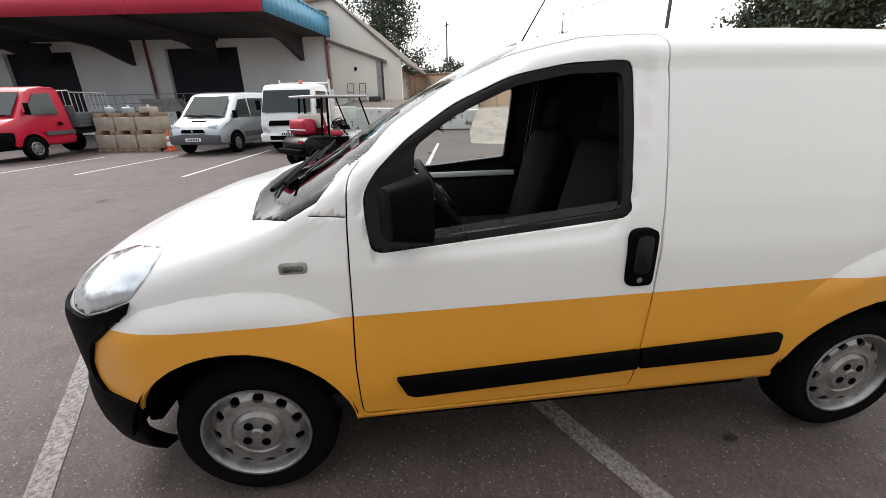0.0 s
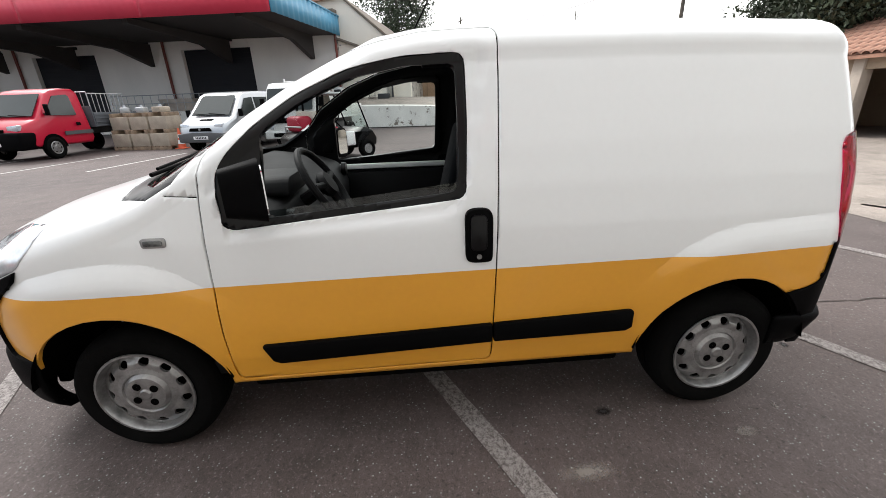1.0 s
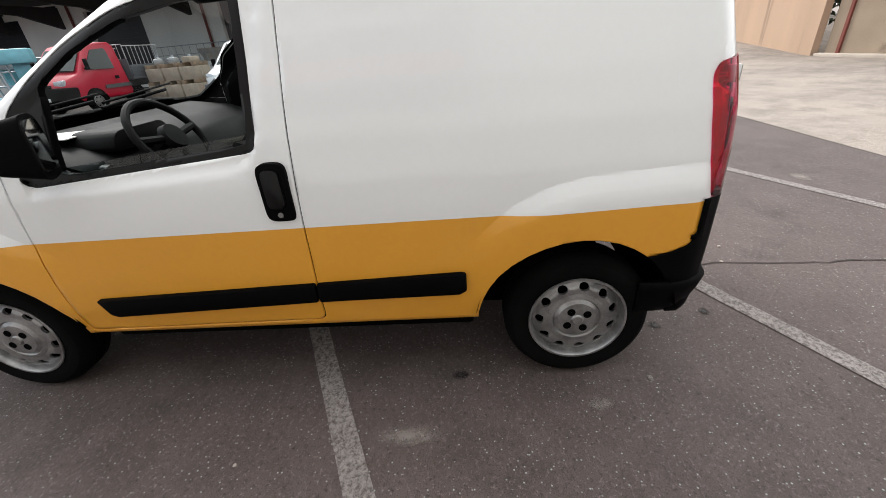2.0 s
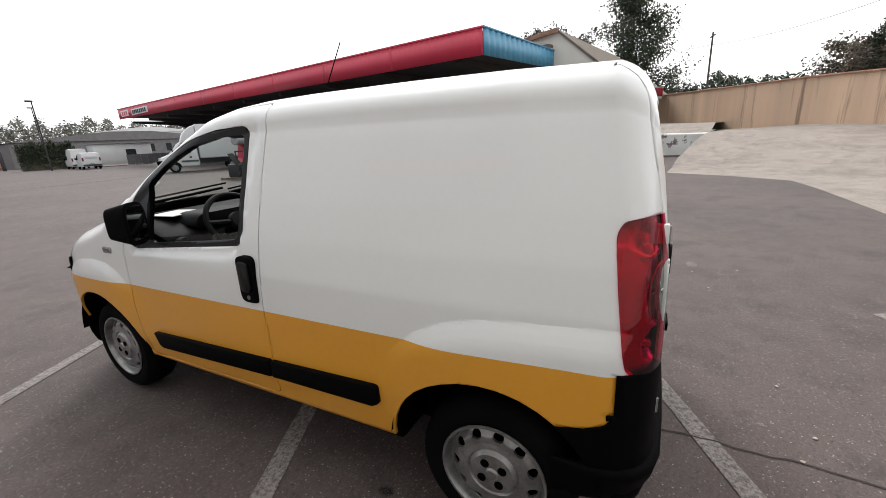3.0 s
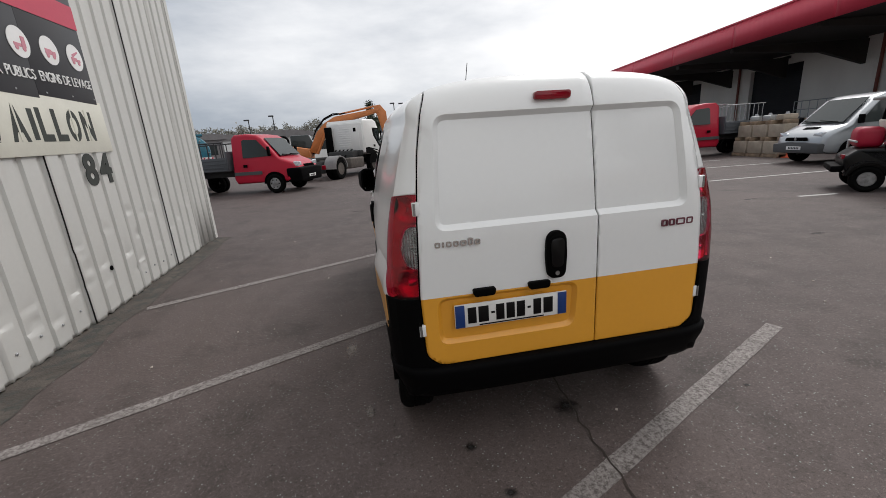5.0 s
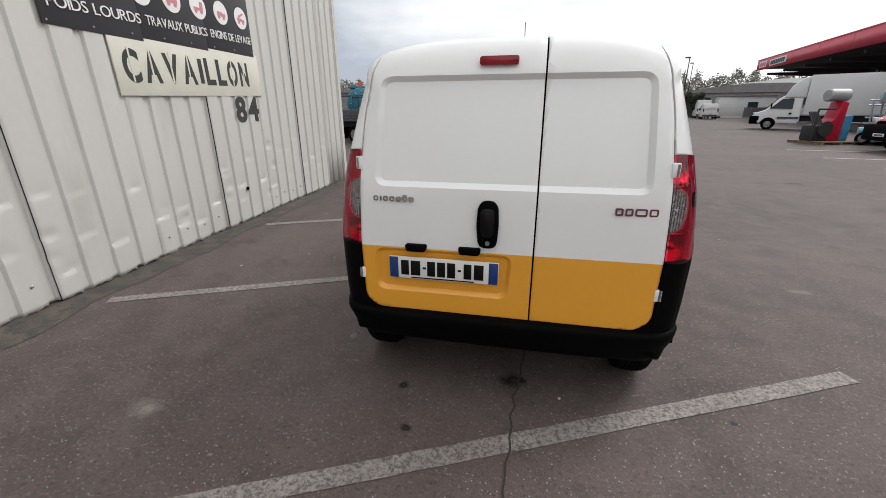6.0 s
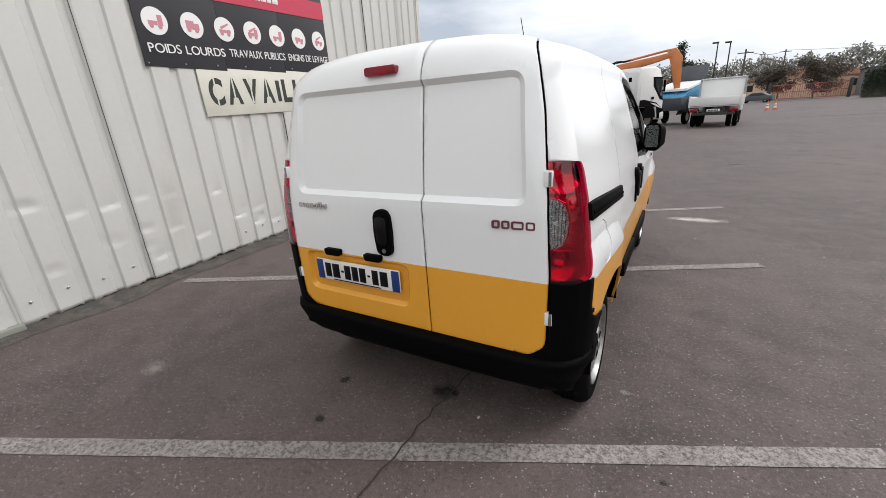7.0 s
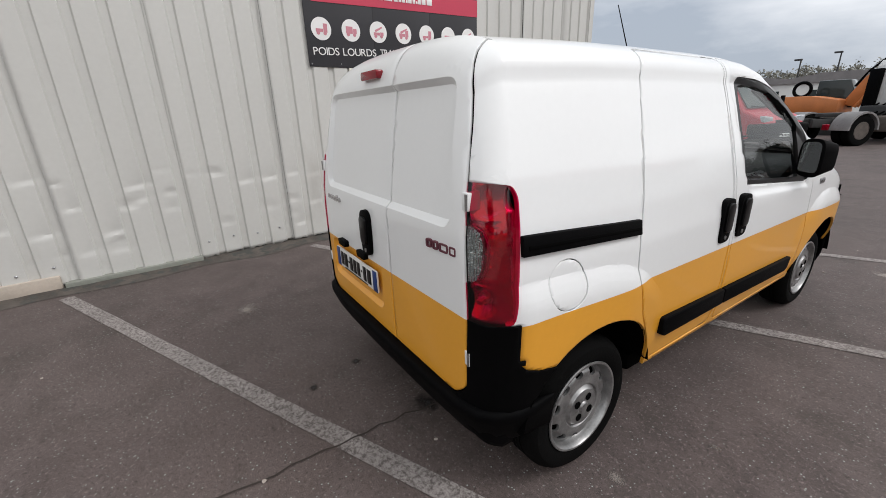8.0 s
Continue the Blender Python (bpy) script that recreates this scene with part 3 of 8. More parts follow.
    T = {n: i for i, n in enumerate(TAGS)}
    d_out, d_in = offset(DOOR, fine), offset(DOOR, -fine)
    s_out, s_in = offset(SLIDING, gap), offset(SLIDING, -gap)
    r_out, r_in = offset(REAR_DOORS, gap), offset(REAR_DOORS, -gap)
    f_out = offset(FLAP, 0.003)
    for f in bm.faces:
        c = f.calc_center_median()
        k = "body"
        u = (c.y, c.z)
        if c.y < -0.334 and inside(r_out, c.x, c.z) and (c.y < -0.40 or c.z > 1.5):
            if c.y > -0.342 or not inside(r_in, c.x, c.z) or abs(c.x - 0.14) < gap:
                k = "gap"
            else:
                k = "rear_left" if c.x < 0.14 else "rear_right"
        elif c.y < -0.30 and inside(LAMP_REAR, *u):
            k = "lamp_left" if c.x < 0 else "lamp_right"
        elif c.y < -0.40 and (c.z < 0.475 or (abs(c.x) > 0.6 and c.z < 0.805)):
            k = "bumper_rear"
        elif abs(c.x) > 0.02:
            sd = "left" if c.x < 0 else "right"
            if any(inside(p, *u) for p in ARCHES) and abs(c.x) > 0.3:
                k = "arch"
            elif inside(PANE, *u):
                k = "pane_" + sd
            elif inside(WINDOW, *u):
                k = "seal_" + sd
            elif inside(d_in, *u):
                k = "door_" + sd
            elif inside(d_out, *u):
                k = "gap"
            elif sd == "right" and inside(f_out, *u):
                k = "flap" if inside(FLAP, *u) else "gap"
            elif sd == "right" and inside(s_in, *u):
                k = "sliding_door"
            elif sd == "right" and inside(s_out, *u):
                k = "gap"
            elif c.y < 0.2 and inside(BUMPER_REAR, *u):
                k = "bumper_rear"
            elif inside(BUMPER_FRONT, *u):
                k = "bumper_front"
            elif inside(HEADLAMP, *u) and abs(c.x) > 0.30:
                k = "head_" + sd
        if k in ("body",) and 1.40 < c.y < 2.42 and inside(SCREEN, c.x, c.y) and c.z > 1.1:
            k = "screen"
        elif k == "body" and 2.0 < c.y < 2.5 and inside(SCUTTLE, c.x, c.y) and c.z > 1.06:
            k = "scuttle"
        elif k == "body" and inside(HOOD_SEAM, *u):
            k = "gap"
        f[tag] = T[k]
        f.material_index = 1 if c.z < stripe_z(c.y) else 0

    def take(name, shift=0.0):
        b = bm.copy()
        lay = b.faces.layers.int["tag"]
        bmesh.ops.delete(b, geom=[f for f in b.faces if f[lay] != T[name]], context="FACES")
        if shift:
            b.normal_update()
            for v in b.verts:
                v.co += v.normal * shift
        return b

    def panel(name, b, material, parent, label="", thick=0.014, out=0.0):
        ob = part(name, b, material, parent, label, sharp=38)
        if thick:
            s = ob.modifiers.new("thickness", "SOLIDIFY")
            s.thickness, s.offset = thick, -1.0
            s.material_offset = 2 if isinstance(material, list) else 0
        w = ob.modifiers.new("even_normals", "WEIGHTED_NORMAL")
        w.keep_sharp = True
        return ob

    paint = [M_WHITE, M_YELLOW, M_TRIM, M_TRIM]
    panel("body_shell", take("body"), paint, van, "white body panels with a yellow band along the bottom")
    for where in (lambda c: c.y < -0.30, lambda c: c.y >= -0.30 and c.x < 0, lambda c: c.y >= -0.30 and c.x >= 0):
        g = take("gap", -0.008)
        bmesh.ops.delete(g, geom=[f for f in g.faces if not where(f.calc_center_median())], context="FACES")
        for f in g.faces:
            f.material_index = 0
        part("panel_gap", g, M_GAP, van, "dark shut line")
    door_l = panel("front_door", take("door_left"), paint, van)
    door_r = panel("front_door", take("door_right"), paint, van)
    slide = panel("sliding_door", take("sliding_door"), paint, van)
    rear_l = panel("rear_door", take("rear_left"), paint, van, "wide rear door leaf")
    rear_r = panel("rear_door", take("rear_right"), paint, van, "narrow rear door leaf")
    panel("fuel_flap", take("flap", -0.002), paint, van, "round fuel filler flap")

    def plain(b):
        for f in b.faces:
            f.material_index = 0
        return b

    panel("window_seal", plain(take("seal_left", -0.003)), M_BLACK_GLOSS, door_l, "black window surround", 0.03)
    panel("window_seal", plain(take("seal_right", -0.003)), M_BLACK_GLOSS, door_r, "black window surround", 0.03)
    panel("window_pane", plain(take("pane_right", -0.012)), M_GLASS, door_r, "clear side window", 0).visible_shadow = False
    low = plain(take("pane_left", -0.014))
    fs = low.faces[:]
    bmesh.ops.bisect_plane(low, geom=low.verts[:] + low.edges[:] + fs, plane_co=(0, 1.2, 1.115), plane_no=(0, 0.10, 1), clear_outer=True)
    panel("window_pane", low, M_TINT, door_l, "wound-down side window, only its top edge showing", 0).visible_shadow = False
    panel("windscreen", plain(take("screen", -0.006)), M_GLASS, van, "raked windscreen", 0).visible_shadow = False
    panel("rear_bumper", plain(take("bumper_rear", 0.006)), M_BLACK, van, "black rough plastic bumper", 0.03)
    lip = bmesh.new()
    half = [(0.812, -0.24), (0.806, -0.33), (0.790, -0.405), (0.762, -0.465), (0.715, -0.506), (0.64, -0.525), (0.45, -0.534), (0.22, -0.538)]
    plan = [(-x, y) for x, y in half] + [(0.0, -0.539)] + [(x, y) for x, y in reversed(half)]
    section = [(-0.02, 0.478), (0.010, 0.474), (0.021, 0.464), (0.024, 0.448), (0.018, 0.425), (0.002, 0.385), (-0.018, 0.335), (-0.05, 0.295), (-0.12, 0.272)]
    rings = []
    for i, (x, y) in enumerate(plan):
        p0, p1 = Vector(plan[max(0, i - 1)]), Vector(plan[min(len(plan) - 1, i + 1)])
        d = (p1 - p0).normalized()
        n = Vector((d.y, -d.x))
        f = smooth(0.0, 0.16, min((Vector((x, y)) - Vector(plan[0])).length, (Vector((x, y)) - Vector(plan[-1])).length))
        rings.append([lip.verts.new((x + n.x * o * (0.15 + 0.85 * f), y + n.y * o * (0.15 + 0.85 * f), z + 0.05 * (1 - f) * (0.478 - z) / 0.2)) for o, z in section])
    for r0, r1 in zip(rings, rings[1:]):
        for i in range(len(section) - 1):
            lip.faces.new((r0[i], r1[i], r1[i + 1], r0[i + 1]))
    bmesh.ops.recalc_face_normals(lip, faces=lip.faces)
    panel("bumper_lip", lip, M_BLACK, van, "black step along the rear bumper", 0.02)
    panel("scuttle", plain(take("scuttle", -0.005)), M_BLACK_GLOSS, van, "black plastic scuttle below the windscreen")
    front = plain(take("bumper_front", 0.012))
    bmesh.ops.bisect_plane(front, geom=front.verts[:] + front.edges[:] + front.faces[:], plane_co=(0, 0, 0.45), plane_no=(0, 0, 1), clear_inner=True)
    skirt = bmesh.new()
    half = [(table(0.45, SIDE_Z, SIDE_X) * plan_scale(y), y) for y in np.linspace(2.858, 3.27, 15)]
    plan = [(-x, y) for x, y in half] + [(0.0, 3.30)] + [(x, y) for x, y in reversed(half)]
    section = [(-0.03, 0.492), (0.014, 0.480), (0.024, 0.455), (0.026, 0.40), (0.020, 0.33), (0.002, 0.265), (-0.03, 0.228), (-0.08, 0.222)]
    rings = []
    for i, (x, y) in enumerate(plan):
        d = (Vector(plan[min(len(plan) - 1, i + 1)]) - Vector(plan[max(0, i - 1)])).normalized()
        n = Vector((-d.y, d.x))
        rings.append([skirt.verts.new((x + n.x * o, y + n.y * o, z)) for o, z in section])
    for r0, r1 in zip(rings, rings[1:]):
        for i in range(len(section) - 1):
            skirt.faces.new((r0[i], r1[i], r1[i + 1], r0[i + 1]))
    bmesh.ops.recalc_face_normals(skirt, faces=skirt.faces)
    panel("bumper_skirt", skirt, M_BLACK, van, "black lower part of the front bumper", 0.02)
    panel("front_bumper", front, M_BLACK, van, "dark grey plastic bumper", 0.02)
    for sd, s in (("left", -1), ("right", 1)):
        lamp = plain(take("lamp_" + sd, 0.006))
        EYE = [(0.60, 0.935), (0.685, 0.935), (0.710, 0.950), (0.724, 0.985), (0.728, 1.025), (0.724, 1.065), (0.710, 1.100), (0.685, 1.115), (0.60, 1.115)]
        cut(lamp, [(s * p, q) for p, q in EYE], "xz", lambda c: c.y < -0.36)
        clear = lamp.copy()
        for b, want in ((lamp, False), (clear, True)):
            bmesh.ops.delete(b, geom=[f for f in b.faces if inside(EYE, abs(f.calc_center_median().x), f.calc_center_median().z) != want], context="FACES")
        # silvered bowls behind the red glass, a fluted one behind the clear lens
        bowl = plain(take("lamp_" + sd, -0.010))
        bmesh.ops.subdivide_edges(bowl, edges=bowl.edges[:], cuts=2, use_grid_fill=True)
        bowl.normal_update()
        flute = clear.copy()
        flute.normal_update()
        for v in flute.verts:
            v.co -= v.normal * 0.012
        moves = []
        for v in bowl.verts:
            deep = 0.004
            for cz, r in ((1.185, 0.052), (0.868, 0.058)):
                d = math.hypot((abs(v.co.x) - 0.700) * 1.05, v.co.z - cz) / r
                if v.co.y < -0.36 and d < 1:
                    deep = 0.028 * (1 - d * d) + 0.004 if d > 0.28 else 0.010
            if v.co.y < -0.36 and 0.925 < v.co.z < 1.125 and abs(v.co.x) < 0.735:
                deep = 0.008
            moves.append((v, v.normal * -deep))
        for v, m in moves:
            v.co += m
        lens = panel("tail_lamp", lamp, M_RED_GLASS, van, "tall glossy red tail lamp", 0)
        lens.visible_shadow = False
        part("reflector", bowl, M_LAMP_BOWL, lens, "silvered bowls behind the red lens", 60)
        part("fluted_reflector", flute, M_LAMP_FLUTE, lens, "fluted grey reflector", 60)
        cover = panel("reversing_lens", clear, M_GLASS, lens, "clear lens over a fluted reflector", 0)
        cover.visible_shadow = False
        rim = [(p, q) for p, q in EYE if p > 0.62]
        b = bmesh.new()
        pts = [Vector((s * p, -0.505 + 0.95 * max(0.0, p - 0.665) ** 1.25, q)) for p, q in rim]
        for p, q in zip(pts, pts[1:]):
            rod(b, p, q, 0.0022, steps=5)
        rod(b, (s * 0.675, -0.507, 1.03), (s * 0.726, -0.480, 1.03), 0.0028, steps=5)
        part("lens_rim", b, M_STEEL_TRIM, lens, "bright rim round the clear lens")
        panel("headlamp", plain(take("head_" + sd, 0.002)), M_LAMP_HEAD, van, "large clear headlamp", 0.02)
    bm.free()

    # wheel wells and floor
    for hy in (2.505, 0.0):
        for s in (-1, 1):
            b = bmesh.new()
            lathe(b, [(0.395, s * 0.815), (0.395, s * 0.48), (0.30, s * 0.46)], 40, "x", (0, hy, 0.30))
            bmesh.ops.delete(b, geom=[f for f in b.faces if len(f.verts) > 4 and abs(f.calc_center_median().x) > 0.6], context="FACES")
            bmesh.ops.delete(b, geom=[v for v in b.verts if v.co.z < 0.315], context="VERTS")
            part("wheel_well", b, M_GAP, van)
    # Added near-black block standing in for the shade inside the rear bumper.
    part("bumper_liner", boxed(-0.74, 0.74, -0.455, -0.36, 0.31, 0.60, 0.01), M_GAP, van)
    # Added near-black blocks painting in the shade behind the front bumper.
    for x0, x1 in ((-0.66, -0.40), (0.40, 0.66)):
        part("bumper_liner", boxed(x0, x1, 2.89, 2.94, 0.29, 0.66, 0.01), M_GAP, van)
    b = boxed(-0.72, 0.72, 0.40, 2.08, 0.24, 0.33, 0.02)
    box(b, -0.52, 0.52, -0.28, 2.92, 0.21, 0.34, 0.02)
    box(b, -0.60, 0.60, -0.08, 0.08, 0.22, 0.36, 0.02)
    part("underbody", b, M_GAP, van)
    part("exhaust_pipe", lathe(bmesh.new(), [(0.018, -0.50), (0.022, -0.505), (0.022, -0.30), (0.018, -0.30)], 16, "y", (0.645, 0, 0.365)), M_BLACK_GLOSS, van)

    # wheels
    def wheel(x, hy, s):
        tyre_b = bmesh.new()
        prof = [(0.193, 0.010), (0.205, 0.002), (0.235, -0.006), (0.262, -0.002), (0.281, 0.012), (0.2915, 0.030), (0.295, 0.048)]
        for k in range(4):
            a = 0.048 + k * 0.021
            prof += [(0.295, a), (0.295, a + 0.014), (0.287, a + 0.0155), (0.287, a + 0.0195)]
        prof += [(0.2915, 0.148), (0.281, 0.166), (0.255, 0.18), (0.20, 0.172)]
        lathe(tyre_b, [(r, x - s * a) for r, a in prof], 56, "x", (0, hy, 0.295), closed=True)
        tyre = part("tyre", tyre_b, M_RUBBER, van, "black road tyre", 25)
        b = bmesh.new()
        lathe(b, [(0.194, x - s * 0.006), (0.199, x - s * 0.001), (0.197, x + s * 0.004), (0.189, x + s * 0.004), (0.184, x - s * 0.004), (0.181, x - s * 0.020), (0.178, x - s * 0.030), (0.176, x - s * 0.034)], 56, "x", (0, hy, 0.295))
        bmesh.ops.delete(b, geom=[f for f in b.faces if len(f.verts) > 4], context="FACES")
        # dished disc with a ring of oval holes
        holes, n = 11, 12
        r0, r1 = 0.118, 0.176

        def dish(r):
            return x - s * (0.034 - 0.022 * smooth(0.174, 0.142, r))

        for h in range(holes):
            a0 = 2 * math.pi * h / holes
            half = math.pi / holes
            outer, inner, deep = [], [], []
            for k in range(n * 2):
                w = 2 * math.pi * k / (n * 2)
                cu, cv = math.cos(w), math.sin(w)
                m = max(abs(cu), abs(cv))
                qa, qr = a0 + half * cu / m, (r0 + r1) / 2 + (r1 - r0) / 2 * cv / m
                outer.append(b.verts.new((dish(qr), hy + qr * math.cos(qa), 0.295 + qr * math.sin(qa))))
                hr, ha = 0.149 + 0.0165 * cv, a0 + 0.0205 * cu / 0.149
                inner.append(b.verts.new((dish(hr), hy + hr * math.cos(ha), 0.295 + hr * math.sin(ha))))
                deep.append(b.verts.new((dish(hr) - s * 0.012, hy + hr * math.cos(ha), 0.295 + hr * math.sin(ha))))
            for k in range(n * 2):
                j = (k + 1) % (n * 2)
                b.faces.new((outer[k], outer[j], inner[j], inner[k]))
                b.faces.new((inner[k], inner[j], deep[j], deep[k]))
        lathe(b, [(0.118, x - s * 0.012), (0.098, x - s * 0.008), (0.092, x - s * 0.014), (0.086, x - s * 0.010), (0.078, x - s * 0.001), (0.060, x + s * 0.001), (0.026, x + s * 0.001), (0.023, x + s * 0.005), (0.019, x + s * 0.008), (0.0005, x + s * 0.008)], 56, "x", (0, hy, 0.295))
        bmesh.ops.delete(b, geom=[f for f in b.faces if len(f.verts) > 20], context="FACES")
        bmesh.ops.remove_doubles(b, verts=b.verts, dist=0.0006)
        bmesh.ops.recalc_face_normals(b, faces=b.faces)
        rim = part("rim", b, M_RIM, van, "silver steel rim with round vent holes", 30)
        drum = bmesh.new()
        lathe(drum, [(0.175, x - s * 0.050), (0.001, x - s * 0.048)], 32, "x", (0, hy, 0.295))
        part("brake_drum", drum, M_GAP, rim)
        for k in range(4):
            a = math.pi / 4 + k * math.pi / 2 + 0.2
            c = (0, hy + 0.047 * math.cos(a), 0.295 + 0.047 * math.sin(a))
            part("wheel_bolt", lathe(bmesh.new(), [(0.0165, x - s * 0.004), (0.0165, x + s * 0.0035), (0.012, x + s * 0.0035), (0.012, x + s * 0.0022), (0.0005, x + s * 0.0022)], 14, "x", c), M_GAP, rim)

    for hy in (2.505, 0.0):
        wheel(-0.790, hy, -1)
        wheel(0.790, hy, 1)

    # side rubbing strips, handles, indicators
    def side_x(y, z):
        return table(z, SIDE_Z, SIDE_X) * plan_scale(y)

    for s, parent in ((-1, van), (1, van)):
        b = prismed([(1.965, 0.515), (1.93, 0.445), (1.90, 0.432), (1.045, 0.465), (1.045, 0.548)], s * 0.80, s * 0.842, "x", 0.008)
        part("rubbing_strip", b, M_BLACK, door_l if s < 0 else door_r, "black plastic rubbing strip")
        b = prismed([(1.039, 0.548), (1.039, 0.4655), (0.455, 0.474), (0.425, 0.49), (0.425, 0.565), (0.44, 0.570)], s * 0.80, s * 0.842, "x", 0.008)
        part("rubbing_strip", b, M_BLACK, van if s < 0 else slide, "black plastic rubbing strip")
        spots = [(1.098, 0.925, door_l if s < 0 else door_r)] + ([(0.915, 0.925, slide)] if s > 0 else [])
        for y, z, par in spots:
            w = 0.052
            OUT = rounded([(y - w, z - 0.10), (y - w * 0.55, z - 0.105), (y + w * 0.55, z - 0.105), (y + w, z - 0.09), (y + w, z + 0.085), (y + w * 0.6, z + 0.105), (y - w * 0.6, z + 0.105), (y - w, z + 0.085)], 0.03)
            x = side_x(y, z) * s
            h = part("door_handle", prismed(OUT, x - s * 0.03, x + s * 0.012, "x", 0.005), M_BLACK, par, "black oval door handle")
            part("grip", prismed(rounded([(y - 0.030, z - 0.055), (y + 0.034, z - 0.055), (y + 0.034, z + 0.085), (y - 0.030, z + 0.085)], 0.025), x + s * 0.010, x + s * 0.024, "x", 0.006), M_BLACK_GLOSS, h)
            part("lock", lathe(bmesh.new(), [(0.010, x + s * 0.010), (0.010, x + s * 0.0155), (0.003, x + s * 0.016), (0.0005, x + s * 0.0155)], 14, "x", (0, y, z - 0.080)), M_RIM, h)
        y, z = 2.262, 0.962
        x = side_x(y, z) * s
        ind = part("side_indicator", prismed(rounded([(y - 0.043, z - 0.018), (y + 0.043, z - 0.018), (y + 0.043, z + 0.018), (y - 0.043, z + 0.018)], 0.012), x - s * 0.02, x + s * 0.006, "x", 0.003), M_RIM, van, "small side indicator")
        part("lens", prismed(rounded([(y - 0.033, z - 0.010), (y + 0.033, z - 0.010), (y + 0.033, z + 0.010), (y - 0.033, z + 0.010)], 0.006), x, x + s * 0.009, "x", 0.002), M_LAMP_CLEAR, ind)
        # door mirrors
        turn = pose(s * 0.80, 1.93, 0, 0, 0, s * -24)
        b = prismed(rounded([(s * 0.0, 1.05), (s * 0.05, 1.03), (s * 0.135, 1.03), (s * 0.165, 1.06), (s * 0.165, 1.20), (s * 0.14, 1.245), (s * 0.03, 1.245), (s * 0.0, 1.20)], 0.04, 5), -0.05, 0.05, "y", 0.022, 3)
        for v in b.verts:
            f = smooth(-0.02, 0.05, v.co.y)
            v.co.x -= (v.co.x - s * 0.07) * 0.30 * f
            v.co.z -= (v.co.z - 1.14) * 0.26 * f
        small = turn @ Matrix.Diagonal((0.84, 1.25, 1.0, 1.0))
        bmesh.ops.transform(b, matrix=small, verts=b.verts)
        mir = part("door_mirror", b, M_BLACK, door_l if s < 0 else door_r, "black plastic door mirror", 50)
        g = prismed(rounded([(s * 0.018, 1.06), (s * 0.147, 1.058), (s * 0.147, 1.205), (s * 0.128, 1.228), (s * 0.022, 1.225)], 0.025), -0.054, -0.049, "y")
        bmesh.ops.transform(g, matrix=small, verts=g.verts)
        part("mirror_glass", g, M_MIRROR, mir)
        part("mirror_arm", boxed(min(s * 0.74, s * 0.83), max(s * 0.74, s * 0.83), 1.90, 1.97, 1.07, 1.15, 0.02), M_BLACK, mir)
    # slide rail on the sliding door's side
    rail_b = prismed([(-0.392, 1.018), (0.178, 0.992), (0.178, 1.048), (-0.388, 1.082)], 0.76, 0.818, "x", 0.004)
    slot_b = prismed([(-0.37, 1.038), (0.17, 1.012), (0.17, 1.022), (-0.37, 1.050)], 0.81, 0.8215, "x", 0.001)
    for v in rail_b.verts[:] + slot_b.verts[:]:
        v.co.x += side_x(v.co.y, v.co.z) - 0.803
    rail = part("slide_rail", rail_b, M_BLACK, van, "black sliding door rail")
    part("rail_slot", slot_b, M_GAP, rail)

    # rear doors: handle, hinges, plate, lamps, lettering bars, high brake lamp
    def tail_y(x, z):
        return -0.526 + 0.070 * max(0.0, (z - 1.05) / 0.55) ** 1.3 + 0.012 * max(0.0, abs(x) - 0.45) / 0.2

    h = part("door_handle", prismed(rounded([(-0.105, 0.845), (-0.085, 0.828), (-0.040, 0.828), (-0.022, 0.845), (-0.016, 0.93), (-0.020, 1.015), (-0.042, 1.040), (-0.085, 1.040), (-0.108, 1.015), (-0.113, 0.93)], 0.02), -0.545, -0.515, "y", 0.005), M_BLACK, rear_l, "black oval rear door handle")
    part("grip", prismed(rounded([(-0.092, 0.88), (-0.036, 0.88), (-0.032, 1.01), (-0.096, 1.01)], 0.025), -0.556, -0.54, "y", 0.006), M_BLACK_GLOSS, h)
    part("lock", lathe(bmesh.new(), [(0.010, -0.540), (0.010, -0.549), (0.0005, -0.549)], 14, "y", (-0.062, 0, 0.852)), M_RIM, h)
    M_PLATE = surface("number_plate_white", (0.72, 0.72, 0.70), 0.35, vary=0.04, bump=0.0)
    M_PLATE_BLUE = surface("number_plate_blue", (0.008, 0.038, 0.17), 0.35, vary=0.05, bump=0.0)
    plate = part("number_plate", boxed(-0.528, -0.008, -0.528, -0.518, 0.645, 0.755, 0.004), M_PLATE, rear_l, "white number plate with dark bars and blue ends")
    for x0, x1 in ((-0.526, -0.484), (-0.052, -0.010)):
        part("blue_end", boxed(x0, x1, -0.5305, -0.526, 0.648, 0.752, 0.001), M_PLATE_BLUE, plate)
    for x0, x1 in ((-0.470, -0.432), (-0.422, -0.376), (-0.342, -0.304), (-0.294, -0.256), (-0.246, -0.208), (-0.168, -0.132), (-0.120, -0.076)):
        part("plate_bar", boxed(x0, x1, -0.5305, -0.526, 0.664, 0.738, 0.001), M_BLACK_GLOSS, plate)
    for x0 in (-0.364, -0.196):
        part("plate_bar", boxed(x0, x0 + 0.016, -0.5305, -0.526, 0.698, 0.708, 0.001), M_BLACK_GLOSS, plate)
    part("plate_bar", boxed(-0.42, -0.12, -0.5305, -0.526, 0.650, 0.655, 0), M_BLACK_GLOSS, plate)
    for x0 in (-0.445, -0.195):
        part("plate_lamp", prismed(rounded([(x0, 0.822), (x0 + 0.105, 0.822), (x0 + 0.098, 0.788), (x0 + 0.007, 0.788)], 0.012), -0.545, -0.50, "y", 0.004), M_BLACK, rear_l, "black number plate lamp")
